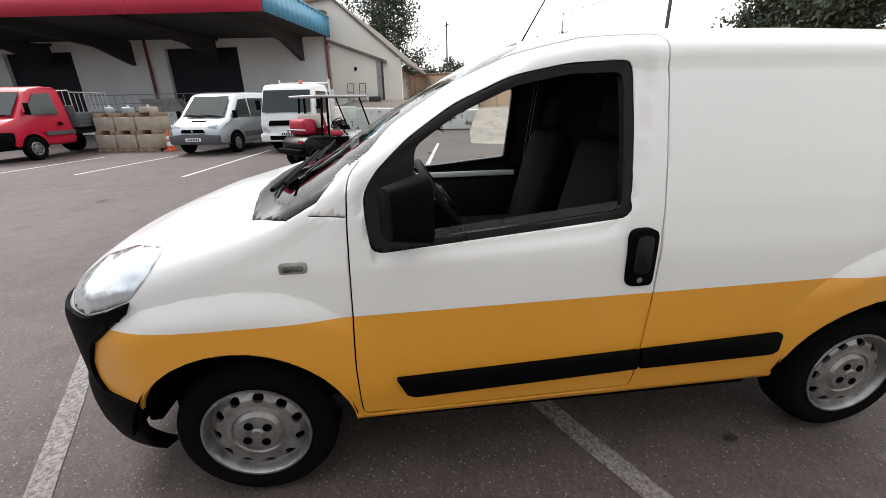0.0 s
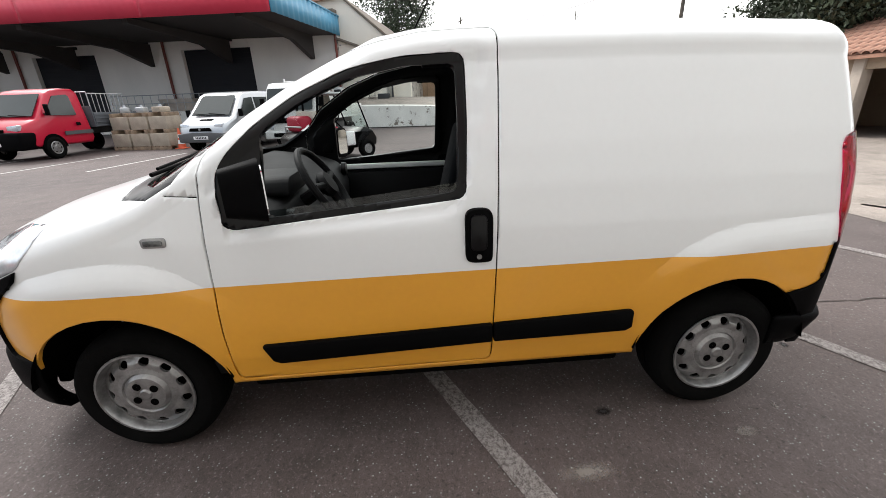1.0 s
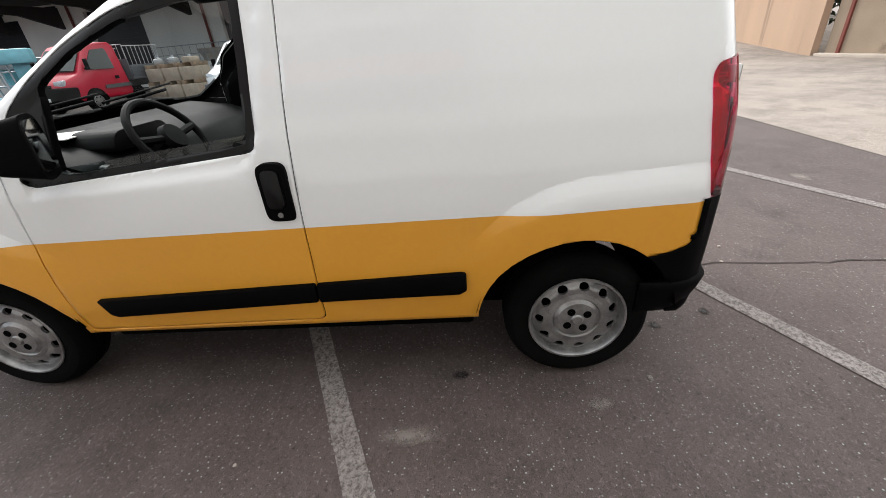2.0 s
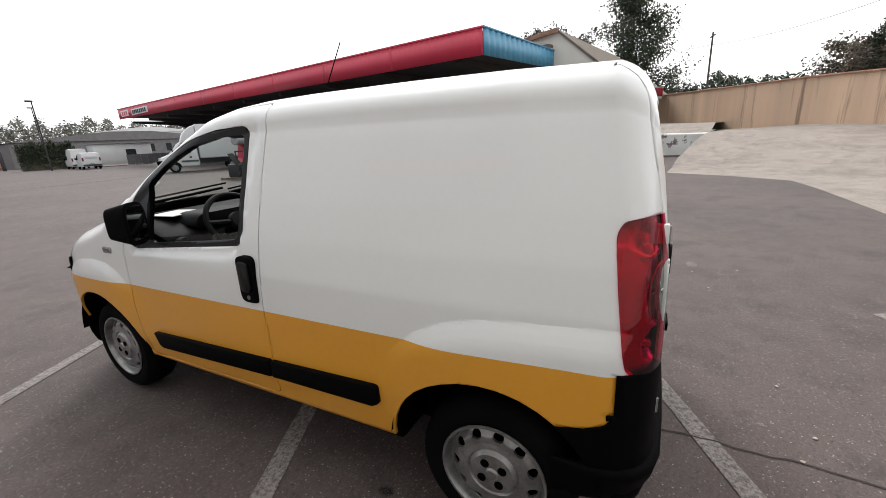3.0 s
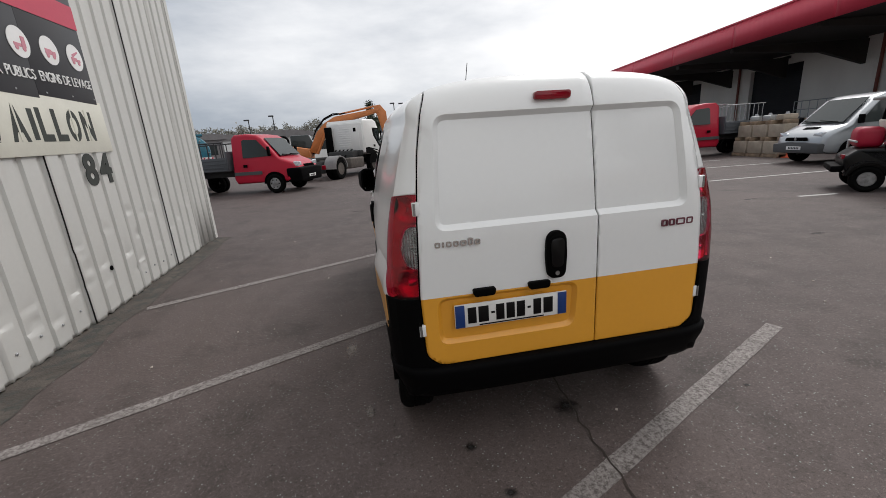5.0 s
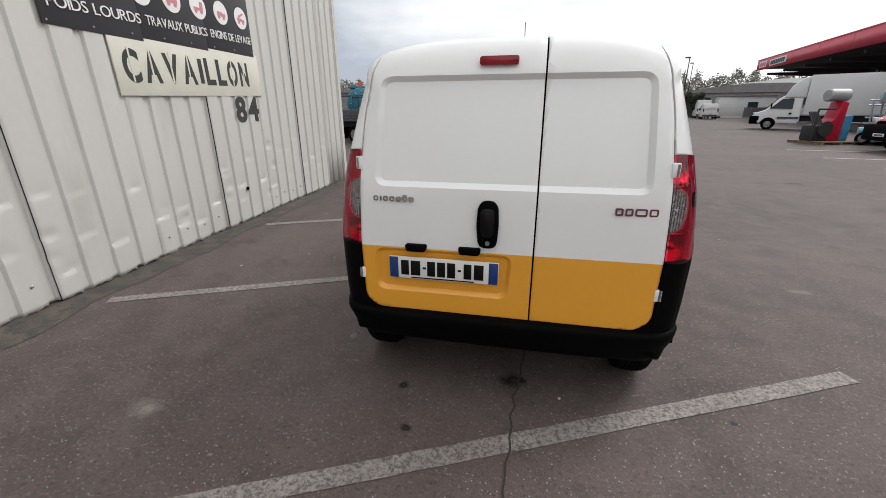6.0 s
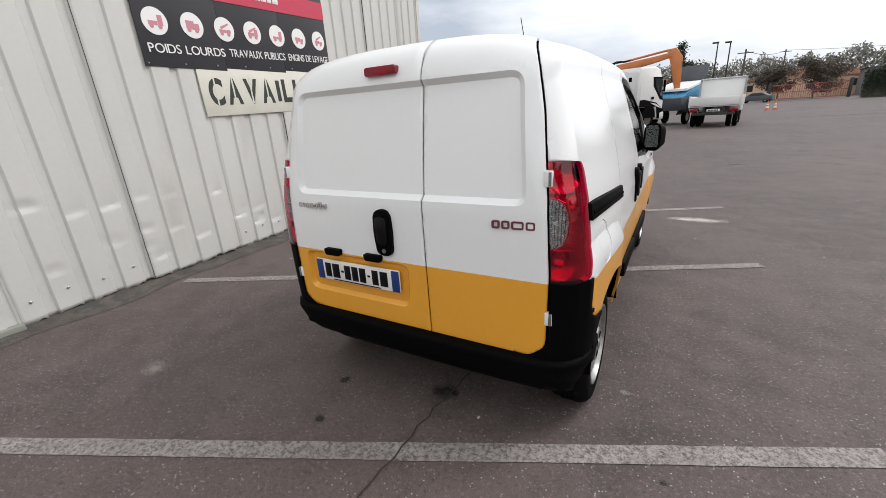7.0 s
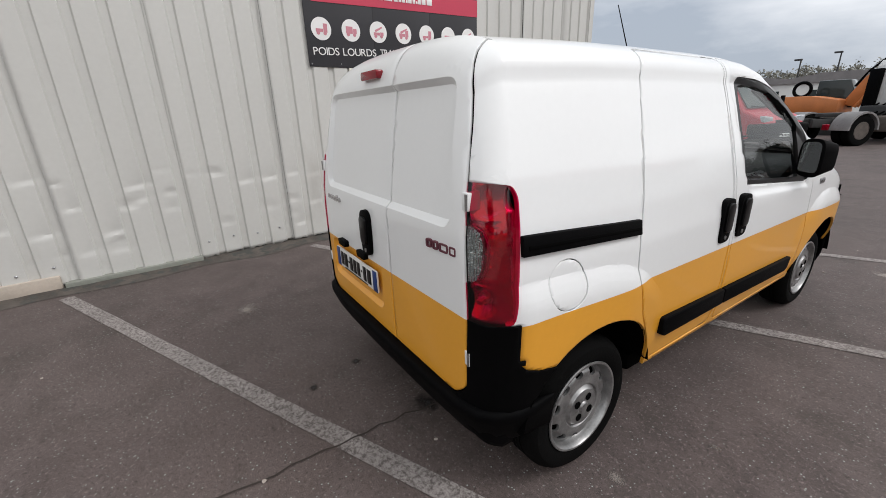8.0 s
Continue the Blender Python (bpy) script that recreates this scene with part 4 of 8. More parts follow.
    b = prismed(rounded([(-0.126, 1.578), (0.030, 1.578), (0.032, 1.612), (-0.124, 1.612)], 0.012), -0.470, -0.44, "y", 0.004)
    part("brake_lamp", b, M_LAMP_RED, rear_l, "red high brake lamp")
    # badges as plain raised outlines
    def outline(x0, x1, z0, z1, stroke):
        b = bmesh.new()
        out = rounded([(x0, z0), (x1, z0), (x1, z1), (x0, z1)], 0.008, 3)
        inn = offset(out, -stroke)
        rings = []
        for poly, lift in ((out, 0.010), (out, -0.005), (inn, -0.005), (inn, 0.010)):
            rings.append([b.verts.new((x, tail_y(x, z) + lift, z)) for x, z in poly])
        for r0, r1 in zip(rings, rings[1:]):
            for i in range(len(out)):
                j = (i + 1) % len(out)
                b.faces.new((r0[i], r0[j], r1[j], r1[i]))
        bmesh.ops.recalc_face_normals(b, faces=b.faces)
        return b

    x = -0.592
    for w, hgt in ((0.024, 0.024), (0.010, 0.024), (0.024, 0.024), (0.024, 0.024), (0.026, 0.024), (0.022, 0.032), (0.024, 0.024)):
        part("badge_bar", outline(x, x + w, 1.018, 1.018 + hgt, 0.0045 if w < 0.02 else 0.007), M_CHROME, rear_l)
        x += w + 0.0065
    x = 0.452
    for w in (0.030, 0.030, 0.046, 0.034):
        part("badge_bar", outline(x, x + w, 1.000, 1.031, 0.0065), M_MAROON, rear_r)
        x += w + 0.008
    for sx in (-1, 1):
        for z in (1.185, 0.655):
            xx = 0.652 if z > 1 else 0.668
            y = tail_y(xx, z) + 0.02
            par = rear_l if sx < 0 else rear_r
            hinge = part("hinge", boxed(min(sx * (xx - 0.012), sx * (xx + 0.018)), max(sx * (xx - 0.012), sx * (xx + 0.018)), y - 0.028, y + 0.02, z - 0.028, z + 0.028, 0.004), M_WHITE, par, "white door hinge")
            part("hinge_pin", rodded((sx * (xx + 0.010), y - 0.028, z - 0.024), (sx * (xx + 0.010), y - 0.028, z + 0.024), 0.005), M_RIM, hinge)
    # aerial, cowl and wipers
    b = rodded((0.0, 1.33, 1.68), (0.0, 1.30, 1.70), 0.014, 0.010)
    rod(b, (0.0, 1.31, 1.70), (0.0, 1.13, 2.00), 0.0038, 0.0025)
    part("aerial", b, M_BLACK, van, "thin black roof aerial")
    for x0, x1 in ((-0.62, -0.02), (0.0, 0.55)):
        b = rodded((x0 + 0.05, 2.36, 1.165), (x1, 2.33, 1.205), 0.009)
        rod(b, (x0, 2.30, 1.195), (x1, 2.285, 1.240), 0.006)
        part("wiper", b, M_BLACK, van)
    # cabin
    # Bulkhead takes the near-black gap colour to paint in the cabin's shade.
    part("bulkhead", boxed(-0.66, 0.66, 0.93, 0.96, 0.40, 1.60, 0.02), M_GAP, van, "cabin bulkhead coloured near black for shade")
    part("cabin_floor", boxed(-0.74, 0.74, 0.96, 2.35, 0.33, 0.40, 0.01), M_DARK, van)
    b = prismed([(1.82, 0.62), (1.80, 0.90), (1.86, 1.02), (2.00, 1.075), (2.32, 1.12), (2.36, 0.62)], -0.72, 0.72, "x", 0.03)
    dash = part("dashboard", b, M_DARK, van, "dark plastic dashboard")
    b = prismed(rounded([(-0.56, 1.045), (-0.18, 1.045), (-0.22, 1.125), (-0.52, 1.125)], 0.04), 1.85, 2.05, "y", 0.012)
    part("instrument_hood", b, M_DARK, dash)
    for x0 in (-0.66, 0.62):
        part("air_vent", lathe(bmesh.new(), [(0.042, 1.80), (0.045, 1.83), (0.03, 1.80), (0.0005, 1.812)], 20, "y", (x0, 0.0, 0.98)), M_BLACK_GLOSS, dash)
    b = bmesh.new()
    seg = 36
    lathe(b, [(0.185 + 0.016 * math.cos(a), 0.016 * math.sin(a)) for a in np.linspace(0, 2 * math.pi, 11)[:-1]], seg, "y", closed=True)
    lathe(b, [(0.001, -0.03), (0.055, -0.028), (0.065, 0.0), (0.05, 0.02)], 20, "y")
    for a in (0.15, math.pi - 0.15, -math.pi / 2):
        rod(b, (0.05 * math.cos(a), 0, 0.05 * math.sin(a)), (0.18 * math.cos(a), 0, 0.18 * math.sin(a)), 0.018)
    rod(b, (0, 0.02, 0), (0, 0.28, 0), 0.03)
    bmesh.ops.transform(b, matrix=pose(-0.36, 1.735, 1.055, -32, 0, 0), verts=b.verts)
    part("steering_wheel", b, M_DARK, van, "dark three-spoke steering wheel")
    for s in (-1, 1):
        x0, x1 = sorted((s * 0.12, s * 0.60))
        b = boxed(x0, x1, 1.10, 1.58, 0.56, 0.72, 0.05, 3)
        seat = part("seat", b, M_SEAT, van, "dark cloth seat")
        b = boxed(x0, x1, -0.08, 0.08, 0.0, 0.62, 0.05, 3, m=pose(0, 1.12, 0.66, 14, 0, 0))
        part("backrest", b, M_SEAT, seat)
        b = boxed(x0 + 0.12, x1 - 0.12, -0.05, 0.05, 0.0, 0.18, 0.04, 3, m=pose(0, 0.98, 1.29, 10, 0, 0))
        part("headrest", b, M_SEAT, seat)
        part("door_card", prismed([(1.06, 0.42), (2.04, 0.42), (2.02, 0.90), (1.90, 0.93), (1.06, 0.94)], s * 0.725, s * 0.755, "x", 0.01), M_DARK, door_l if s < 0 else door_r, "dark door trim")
    for x0 in (0.728,):
        part("sill_trim", boxed(x0, x0 + 0.03, 1.10, 1.96, 0.955, 0.992, 0.008), M_WHITE, door_r, "white painted sill inside the door")
    return van


def draw_in_tail(van):
    """The body behind the front doors stands a little further forward than the drawing; the rear wheels sit towards the back of their arches."""
    for ob in van.children_recursive:
        wheel = ob.name.split(".")[0] in ("tyre", "rim", "brake_drum", "wheel_bolt")
        for v in ob.data.vertices:
            if wheel:
                v.co.y += 0.02 if v.co.y < 1.0 else 0.0
            else:
                v.co.y += table(v.co.y, (-0.6, -0.3, 0.3, 1.0, 2.1, 3.3), (0.045, 0.045, 0.045, 0.010, 0.012, 0.012))


draw_in_tail(build_van())
sheet_of_paper = thing("paper_sheet", "folded white paper lying on the dark dashboard", "paper")
part("page", prismed([(-0.58, 2.02), (-0.36, 2.06), (-0.40, 2.26), (-0.60, 2.22)], 1.112, 1.116, "z"), M_PLAIN_PAPER, sheet_of_paper)


# ---- yard furniture, walls and buildings ----
M_SHEET = surface("off_white_wall_sheet", (0.55, 0.548, 0.525), 0.5, vary=0.05, scale=0.9, fine=25, bump=0.03, stain=(0.42, 0.405, 0.375), stain_at=0.60, spread=0.25, streak=0.25)
M_SIGN_DARK = surface("charcoal_sign_board", (0.035, 0.035, 0.04), 0.45, vary=0.1, bump=0.0)
M_SIGN_RED = surface("crimson_sign_band", (0.52, 0.035, 0.08), 0.45, vary=0.08, bump=0.0)
M_SIGN_WHITE = surface("white_sign_print", (0.78, 0.78, 0.77), 0.5, vary=0.04, bump=0.0)
M_SIGN_PINK = surface("rose_sign_print", (0.55, 0.22, 0.27), 0.5, vary=0.08, bump=0.0)
M_STENCIL = surface("black_stencil_paint", (0.03, 0.035, 0.03), 0.6, vary=0.3, scale=15, bump=0.0)
M_BOARD = surface("cream_name_board", (0.64, 0.63, 0.55), 0.55, vary=0.06, scale=4, bump=0.02)
M_PLINTH = surface("pinkish_concrete_plinth", (0.46, 0.40, 0.34), 0.85, vary=0.15, scale=3, bump=0.2)
M_RAIL_GREY = surface("grey_green_metal_rail", (0.23, 0.24, 0.21), 0.6, vary=0.15, bump=0.05)
M_KERB = surface("gritty_wall_foot", (0.075, 0.064, 0.055), 0.95, vary=0.4, scale=5, fine=60, bump=0.6, stain=(0.05, 0.05, 0.045), stain_at=0.5)
M_RED_CLAD = surface("crimson_fascia_sheet", (0.62, 0.040, 0.075), 0.42, vary=0.10, scale=0.5, bump=0.02, streak=0.2)
M_BLUE_CLAD = surface("sea_blue_fascia_sheet", (0.07, 0.27, 0.42), 0.42, vary=0.10, scale=0.7, bump=0.02)
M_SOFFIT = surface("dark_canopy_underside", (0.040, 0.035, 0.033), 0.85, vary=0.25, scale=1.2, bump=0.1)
M_RENDER = surface("dirty_white_render", (0.88, 0.85, 0.80), 0.9, vary=0.08, scale=0.6, bump=0.25, stain=(0.68, 0.64, 0.58), stain_at=0.62, spread=0.2, streak=0.4)
M_CREAM = surface("cream_wall_render", (0.80, 0.74, 0.64), 0.9, vary=0.08, scale=0.6, bump=0.25, stain=(0.60, 0.53, 0.45), stain_at=0.66, spread=0.2, streak=0.3)
M_PEELING = surface("peeling_whitewash", (0.78, 0.76, 0.71), 0.9, vary=0.10, scale=1.6, bump=0.4, stain=(0.20, 0.17, 0.14), stain_at=0.565, spread=0.05)
M_PEACH = surface("peach_wall_render", (0.58, 0.41, 0.29), 0.92, vary=0.15, scale=0.9, bump=0.3, stain=(0.25, 0.17, 0.125), stain_at=0.57, spread=0.10, streak=0.05)
M_TILE = surface("terracotta_roof_tile", (0.37, 0.20, 0.14), 0.85, vary=0.35, scale=5, bump=0.3, stain=(0.22, 0.16, 0.12), stain_at=0.6)
M_ROOF_OLD = surface("brown_roof_sheet", (0.17, 0.14, 0.11), 0.9, vary=0.25, scale=2, bump=0.3)
M_DOOR_DARK = surface("navy_dock_door", (0.006, 0.007, 0.012), 0.7, vary=0.2, bump=0.02)
M_RUST_PIPE = surface("red_brown_downpipe", (0.20, 0.055, 0.04), 0.6, vary=0.2, bump=0.05)
M_STEEL = surface("galvanised_steel", (0.40, 0.41, 0.42), 0.45, 0.7, vary=0.15, scale=6, bump=0.03)
M_IRON = surface("dark_iron", (0.045, 0.045, 0.048), 0.6, 0.3, vary=0.2, bump=0.05)
M_GARAGE = surface("ochre_garage_wall", (0.33, 0.26, 0.19), 0.92, vary=0.2, scale=0.8, bump=0.3, stain=(0.15, 0.11, 0.08), stain_at=0.6, spread=0.2)


def text_mesh(body, size, depth=0.003, bold=0.0):
    cu = bpy.data.curves.new("lettering", "FONT")
    cu.body, cu.size, cu.extrude, cu.align_x = body, size, depth, "LEFT"
    cu.offset = bold
    tmp = new("lettering", cu)
    bpy.context.view_layer.update()
    me = bpy.data.meshes.new_from_object(tmp.evaluated_get(bpy.context.evaluated_depsgraph_get()))
    bpy.data.objects.remove(tmp)
    bpy.data.curves.remove(cu)
    return me


def lettering(name, body, size, parent, material, x, z, width=None, y=0.0, turn=0.0, squash=1.0, bold=0.0):
    """Raised letters on a board that faces local -y, from x along +x, feet at z."""
    me = text_mesh(body, size, bold=bold)
    xs = [v.co.x for v in me.vertices]
    k = (width / (max(xs) - min(xs))) if width else 1.0
    m = Matrix.Translation((x, y, z)) @ Matrix.Rotation(turn, 4, "Y") @ Matrix.Rotation(math.pi / 2, 4, "X") @ Matrix.Diagonal((k, squash, 1, 1)) @ Matrix.Translation((-min(xs), 0, 0))
    me.transform(m)
    me.materials.append(material)
    ob = new(name, me)
    ob.parent = parent
    return ob


def words(text, size, parent, material, x, z, width, y, turn, squash=1.0):
    """A line of words, each letter a piece of its own, as wide together as width."""
    gaps = {" ": 0.34}
    probe = {ch: text_mesh(ch, size) for ch in set(text) - {" "}}
    span = {ch: (min(v.co.x for v in me.vertices), max(v.co.x for v in me.vertices)) for ch, me in probe.items()}
    wide = sum(gaps.get(ch, 0) * size if ch == " " else span[ch][1] - span[ch][0] + 0.075 * size for ch in text) - 0.075 * size
    k, at = width / wide, 0.0
    for ch in text:
        if ch != " ":
            lettering("letter", ch, size, parent, material, x + at, z + math.sin(-turn) * at, (span[ch][1] - span[ch][0]) * k, y, turn, squash)
            at += (span[ch][1] - span[ch][0] + 0.075 * size) * k
        else:
            at += gaps[" "] * size * k


def build_clad_wall():
    """The metal-clad building beside the bays. Local x runs along the wall, -y faces the yard."""
    # local +x is the wall's direction away from the camera's start
    turn = math.degrees(math.atan2(0.998, -0.0617))
    wall = thing("wall_west", "off-white ribbed metal cladding wall, dented near the ground", "wall", (-3.30, -0.80, 0), turn, kind="structure")
    END = 6.58
    # Upper wall is unseen; its height is set to block sky above the bays.
    pitch, top = 0.25, 7.4
    rnd = random.Random(4)
    dents = [(rnd.uniform(-3.2, 4.6), rnd.uniform(0.22, 0.95), rnd.uniform(0.04, 0.10), rnd.uniform(0.006, 0.018)) for _ in range(30)]
    shape = ((0.0, 0.0), (0.165, 0.0), (0.178, 0.022), (0.236, 0.022), (0.25, 0.0))   # pan, then a rib sunk into the sheet

    first = -10.29
    folds = [(rnd.uniform(0.22, 1.0), rnd.uniform(-0.003, 0.020), rnd.uniform(0.05, 0.13), rnd.uniform(0.06, 0.14)) for _ in range(131)]

    def relief(x, z):
        y = 0.0
        if z < 1.5:
            for dx, dz, r, d in dents:
                q = ((x - dx) / r) ** 2 + ((z - dz) / (r * 1.1)) ** 2
                if q < 1:
                    y += d * (1 - q) * (1.0 if z > dz else max(0.0, 1 - (dz - z) / (r * 0.35)))
            y += 0.012 * smooth(0.5, 0.05, z) * noise.noise(Vector((x * 2.2, z * 2.0, 3.0)))
            pan = math.floor((x - first) / pitch)
            for q in range(2):
                zf, d, at, half = folds[(pan * 2 + q) % len(folds)]
                across = max(0.0, 1 - (((x - first) - pan * pitch - at) / half) ** 2)
                if d > 0.004 and across > 0:
                    tilt = zf + 0.12 * ((x - first) - pan * pitch - at)
                    y += d * across * (math.exp(-(z - tilt) / 0.13) if z > tilt else max(0.0, 1 - (tilt - z) / 0.024))
        return y

    k = 0
    x0 = first
    while x0 < END - 0.01:
        x1 = min(END, x0 + 1.0)
        bm = bmesh.new()
        near = -4.0 < x0 < 5.5
        zs = [0.035] + (list(np.linspace(0.07, 1.45, 62)) if near else [0.8]) + [2.2, 3.2, 4.2, top]
        cols = []
        for r in range(4):
            for a, y in shape[:-1]:
                x = x0 + r * pitch + a
                if x <= x1 + 1e-6:
                    cols.append((x, y))
                if near and a == 0.0:
                    cols += [(x + j * 0.033, 0.0) for j in (1, 2, 3, 4)]
        cols = [(x, y) for x, y in cols if x < x1] + [(x1, 0.0)]
        lap = 0.014 if k % 2 else 0.0
        rag = [rnd.uniform(-0.012, 0.012) for _ in cols]
        grid = [[bm.verts.new((x, y - lap + relief(x, z), z + (rag[i] if z < 0.04 else 0))) for i, (x, y) in enumerate(cols)] for z in zs]
        for g0, g1 in zip(grid, grid[1:]):
            for i in range(len(cols) - 1):
                bm.faces.new((g0[i], g0[i + 1], g1[i + 1], g1[i]))
        ob = part("cladding_sheet", bm, M_SHEET, wall, sharp=28)
        s = ob.modifiers.new("thickness", "SOLIDIFY")
        s.thickness, s.offset = 0.002, -1
        for z in (0.16, 0.20):
            for r in range(4):
                if near and z == 0.16 and x0 + r * pitch + 0.207 < END:
                    part("screw", lathe(bmesh.new(), [(0.011, 0.024), (0.011, 0.012), (0.006, 0.008), (0.0005, 0.008)], 8, "y", (x0 + r * pitch + 0.10, -0.02 + relief(x0 + r * pitch + 0.10, z), 0.2 + 0.02 * (r % 2))), M_STEEL, wall)
        x0 += 1.0
        k += 1
    body = boxed(first, END - 0.01, 0.06, 12.0, 0.0, top - 0.05)
    part("wall_core", body, M_KERB, wall)
    part("corner_trim", prismed([(END - 0.10, -0.014), (END + 0.012, -0.014), (END + 0.012, 0.14), (END, 0.14), (END, 0.0), (END - 0.10, 0.0)], 0.03, top, "z"), M_SHEET, wall)
    bm = bmesh.new()
    cols = [(0.0 + i * 0.25 + a, y) for i in range(48) for a, y in shape[:-1]]
    g = [[bm.verts.new((END + 0.02 - y, 0.02 + a, z)) for a, y in cols] for z in (0.04, top)]
    for i in range(len(cols) - 1):
        bm.faces.new((g[0][i], g[0][i + 1], g[1][i + 1], g[1][i]))
    part("cladding_sheet", bm, M_SHEET, wall)
    part("plinth_board", boxed(-10.0, -1.42, -0.035, 0.06, 0.0, 0.14, 0.008), M_PLINTH, wall, "pinkish concrete plinth")
    part("foot_rail", boxed(-1.40, -0.28, -0.055, 0.05, 0.0, 0.065, 0.006), M_RAIL_GREY, wall, "grey-green foot rail")
    bm = bmesh.new()
    n = 140
    rows = []
    for i in range(n + 1):
        x = first + (END - first) * i / n
        w = 0.24 + 0.10 * noise.noise(Vector((x * 1.7, 0, 0)))
        rows.append([bm.verts.new((x, 0.06, 0.035)), bm.verts.new((x, -0.05, 0.022 + 0.012 * noise.noise(Vector((x * 6, 1, 0))))), bm.verts.new((x, -w, 0.003))])
    for r, s in zip(rows, rows[1:]):
        bm.faces.new((r[0], r[1], s[1], s[0]))
        bm.faces.new((r[1], r[2], s[2], s[1]))
    part("gritty_foot", bm, M_KERB, wall, "strip of grit and moss along the wall foot")
    part("hole", lathe(bmesh.new(), [(0.026, -0.012), (0.020, -0.002), (0.0005, 0.0)], 12, "y", (3.17, 0.0, 0.44)), M_GAP, wall, "small torn hole")

    # company board: dark panel, lettered band, row of round icons
    s0, s1 = 1.17, 3.72
    sign = thing("company_sign", "charcoal auction company board with white print and crimson band", "sign")
    sign.matrix_basis = wall.matrix_basis @ pose(0, 0, 0)
    for i in range(3):
        a, b = s0 + (s1 - s0) * i / 3, s0 + (s1 - s0) * (i + 1) / 3
        part("board", boxed(a, b - 0.002, -0.022, -0.006, 2.00 + 0.026 * i, 3.80, 0.002), M_SIGN_DARK, sign)
    band = prismed([(s0 + 0.03, 2.76), (s0 + 0.10, 2.66), (s1 - 0.002, 2.745), (s1 - 0.002, 2.955), (s0 + 0.10, 2.865)], -0.0275, -0.0235, "y")
    part("red_band", band, M_SIGN_RED, sign, "crimson arrow band")
    x = s0 + 0.72
    for i, w in enumerate((0.10, 0.10, 0.10, 0.03, 0.11, 0.07, 0.05, 0.06, 0.03, 0.07, 0.05, 0.03, 0.06, 0.08, 0.11)):
        zz = 2.745 + 0.033 * (x - s0 - 0.1)
        part("lettering_bar", boxed(x, x + w * 0.78, -0.031, -0.027, zz, zz + (0.075 if w > 0.04 else 0.03), 0.001), M_SIGN_WHITE, sign)
        x += w
    words("VENTES AUX ENCHÈRES", 0.15, sign, M_SIGN_WHITE, s0 + 0.50, 3.03, 1.50, -0.026, -0.018)
    x = s0 + 0.28
    for w in (0.20, 0.16, 0.18, 0.16, 0.07, 0.16, 0.18, 0.06, 0.17, 0.06, 0.18, 0.08, 0.16):
        part("lettering_bar", boxed(x, x + w * 0.8, -0.027, -0.0225, 3.26, 3.50, 0.002), M_SIGN_WHITE, sign)
        x += w
    for i in range(7):
        cx, cz = s0 + 0.18 + i * 0.366, 2.395 + i * 0.012
        disc = part("icon_disc", lathe(bmesh.new(), [(0.118, -0.0235), (0.118, -0.027), (0.0005, -0.027)], 32, "y", (cx, 0, cz)), M_SIGN_WHITE, sign, "white round icon")
        b = boxed(cx - 0.065, cx + 0.02, -0.0295, -0.0275, cz - 0.035, cz + (0.0, 0.04, -0.005, 0.0, -0.01, 0.01, 0.0)[i])
        box(b, cx + 0.025, cx + 0.07, -0.0295, -0.0275, cz - 0.035, cz + (0.055, 0.02, 0.0, 0.04, 0.05, 0.0, -0.01)[i])
        if i in (2, 3, 6):
            prism(b, [(cx - 0.05, cz + 0.02), (cx + 0.05, cz + 0.065), (cx + 0.055, cz + 0.05), (cx - 0.04, cz - 0.005)], -0.0295, -0.0275, "y")
        for dx in (-0.04, 0.04):
            lathe(b, [(0.02, -0.028), (0.02, -0.0298), (0.0005, -0.0298)], 12, "y", (cx + dx, 0, cz - 0.045))
        part("icon", b, M_SIGN_PINK, disc)
    words("POIDS LOURDS", 0.11, sign, M_SIGN_WHITE, s0 + 0.06, 2.122, 0.80, -0.026, -0.028, 1.05)
    words("TRAVAUX PUBLICS", 0.11, sign, M_SIGN_WHITE, s0 + 0.92, 2.150, 0.80, -0.026, -0.028, 1.05)
    words("ENGINS DE LEVAGE", 0.11, sign, M_SIGN_WHITE, s0 + 1.78, 2.176, 0.74, -0.026, -0.028, 1.05)
    for i in range(8):
        part("rivet", lathe(bmesh.new(), [(0.009, -0.022), (0.006, -0.027), (0.0005, -0.027)], 8, "y", (s0 + 0.03 + i * (s1 - s0 - 0.06) / 7, 0, 2.028 + 0.0105 * i)), M_STEEL, sign)

    name = thing("town_sign", "cream board with the town name in black stencil letters", "sign")
    name.matrix_basis = wall.matrix_basis @ pose(1.66, 0, 1.53, 0, -1.5, 0)
    part("board", boxed(0, 2.13, -0.020, -0.006, 0.0, 0.49, 0.002), M_BOARD, name)
    word = "CAVAILLON"
    widths = (0.215, 0.235, 0.235, 0.235, 0.095, 0.19, 0.19, 0.225, 0.22)
    x = 0.085
    for ch, w in zip(word, widths):
        letter = lettering("letter", ch, 0.36, name, M_STENCIL, x, 0.125, w * (0.62 if ch == "I" else 0.80), -0.0225, bold=0.0 if ch == "I" else 0.014)
        for v in letter.data.vertices:
            v.co.y = -0.0205 + (v.co.y + 0.0225) * 0.3
        # the bridges of the stencil
        if ch in "CAVNO":
            part("stencil_bridge", boxed(x + w * 0.34, x + w * 0.42, -0.0235, -0.0195, 0.115, 0.40), M_BOARD, name)
        x += w
    number = thing("district_number", "black stencilled number painted on the ribbed cladding", "sign")
    number.matrix_basis = wall.matrix_basis @ pose(3.19, 0, 1.275, 0, -1.0, 0)
    lettering("letter", "8", 0.40, number, M_STENCIL, 0.0, 0.0, 0.20, -0.018, bold=0.014)
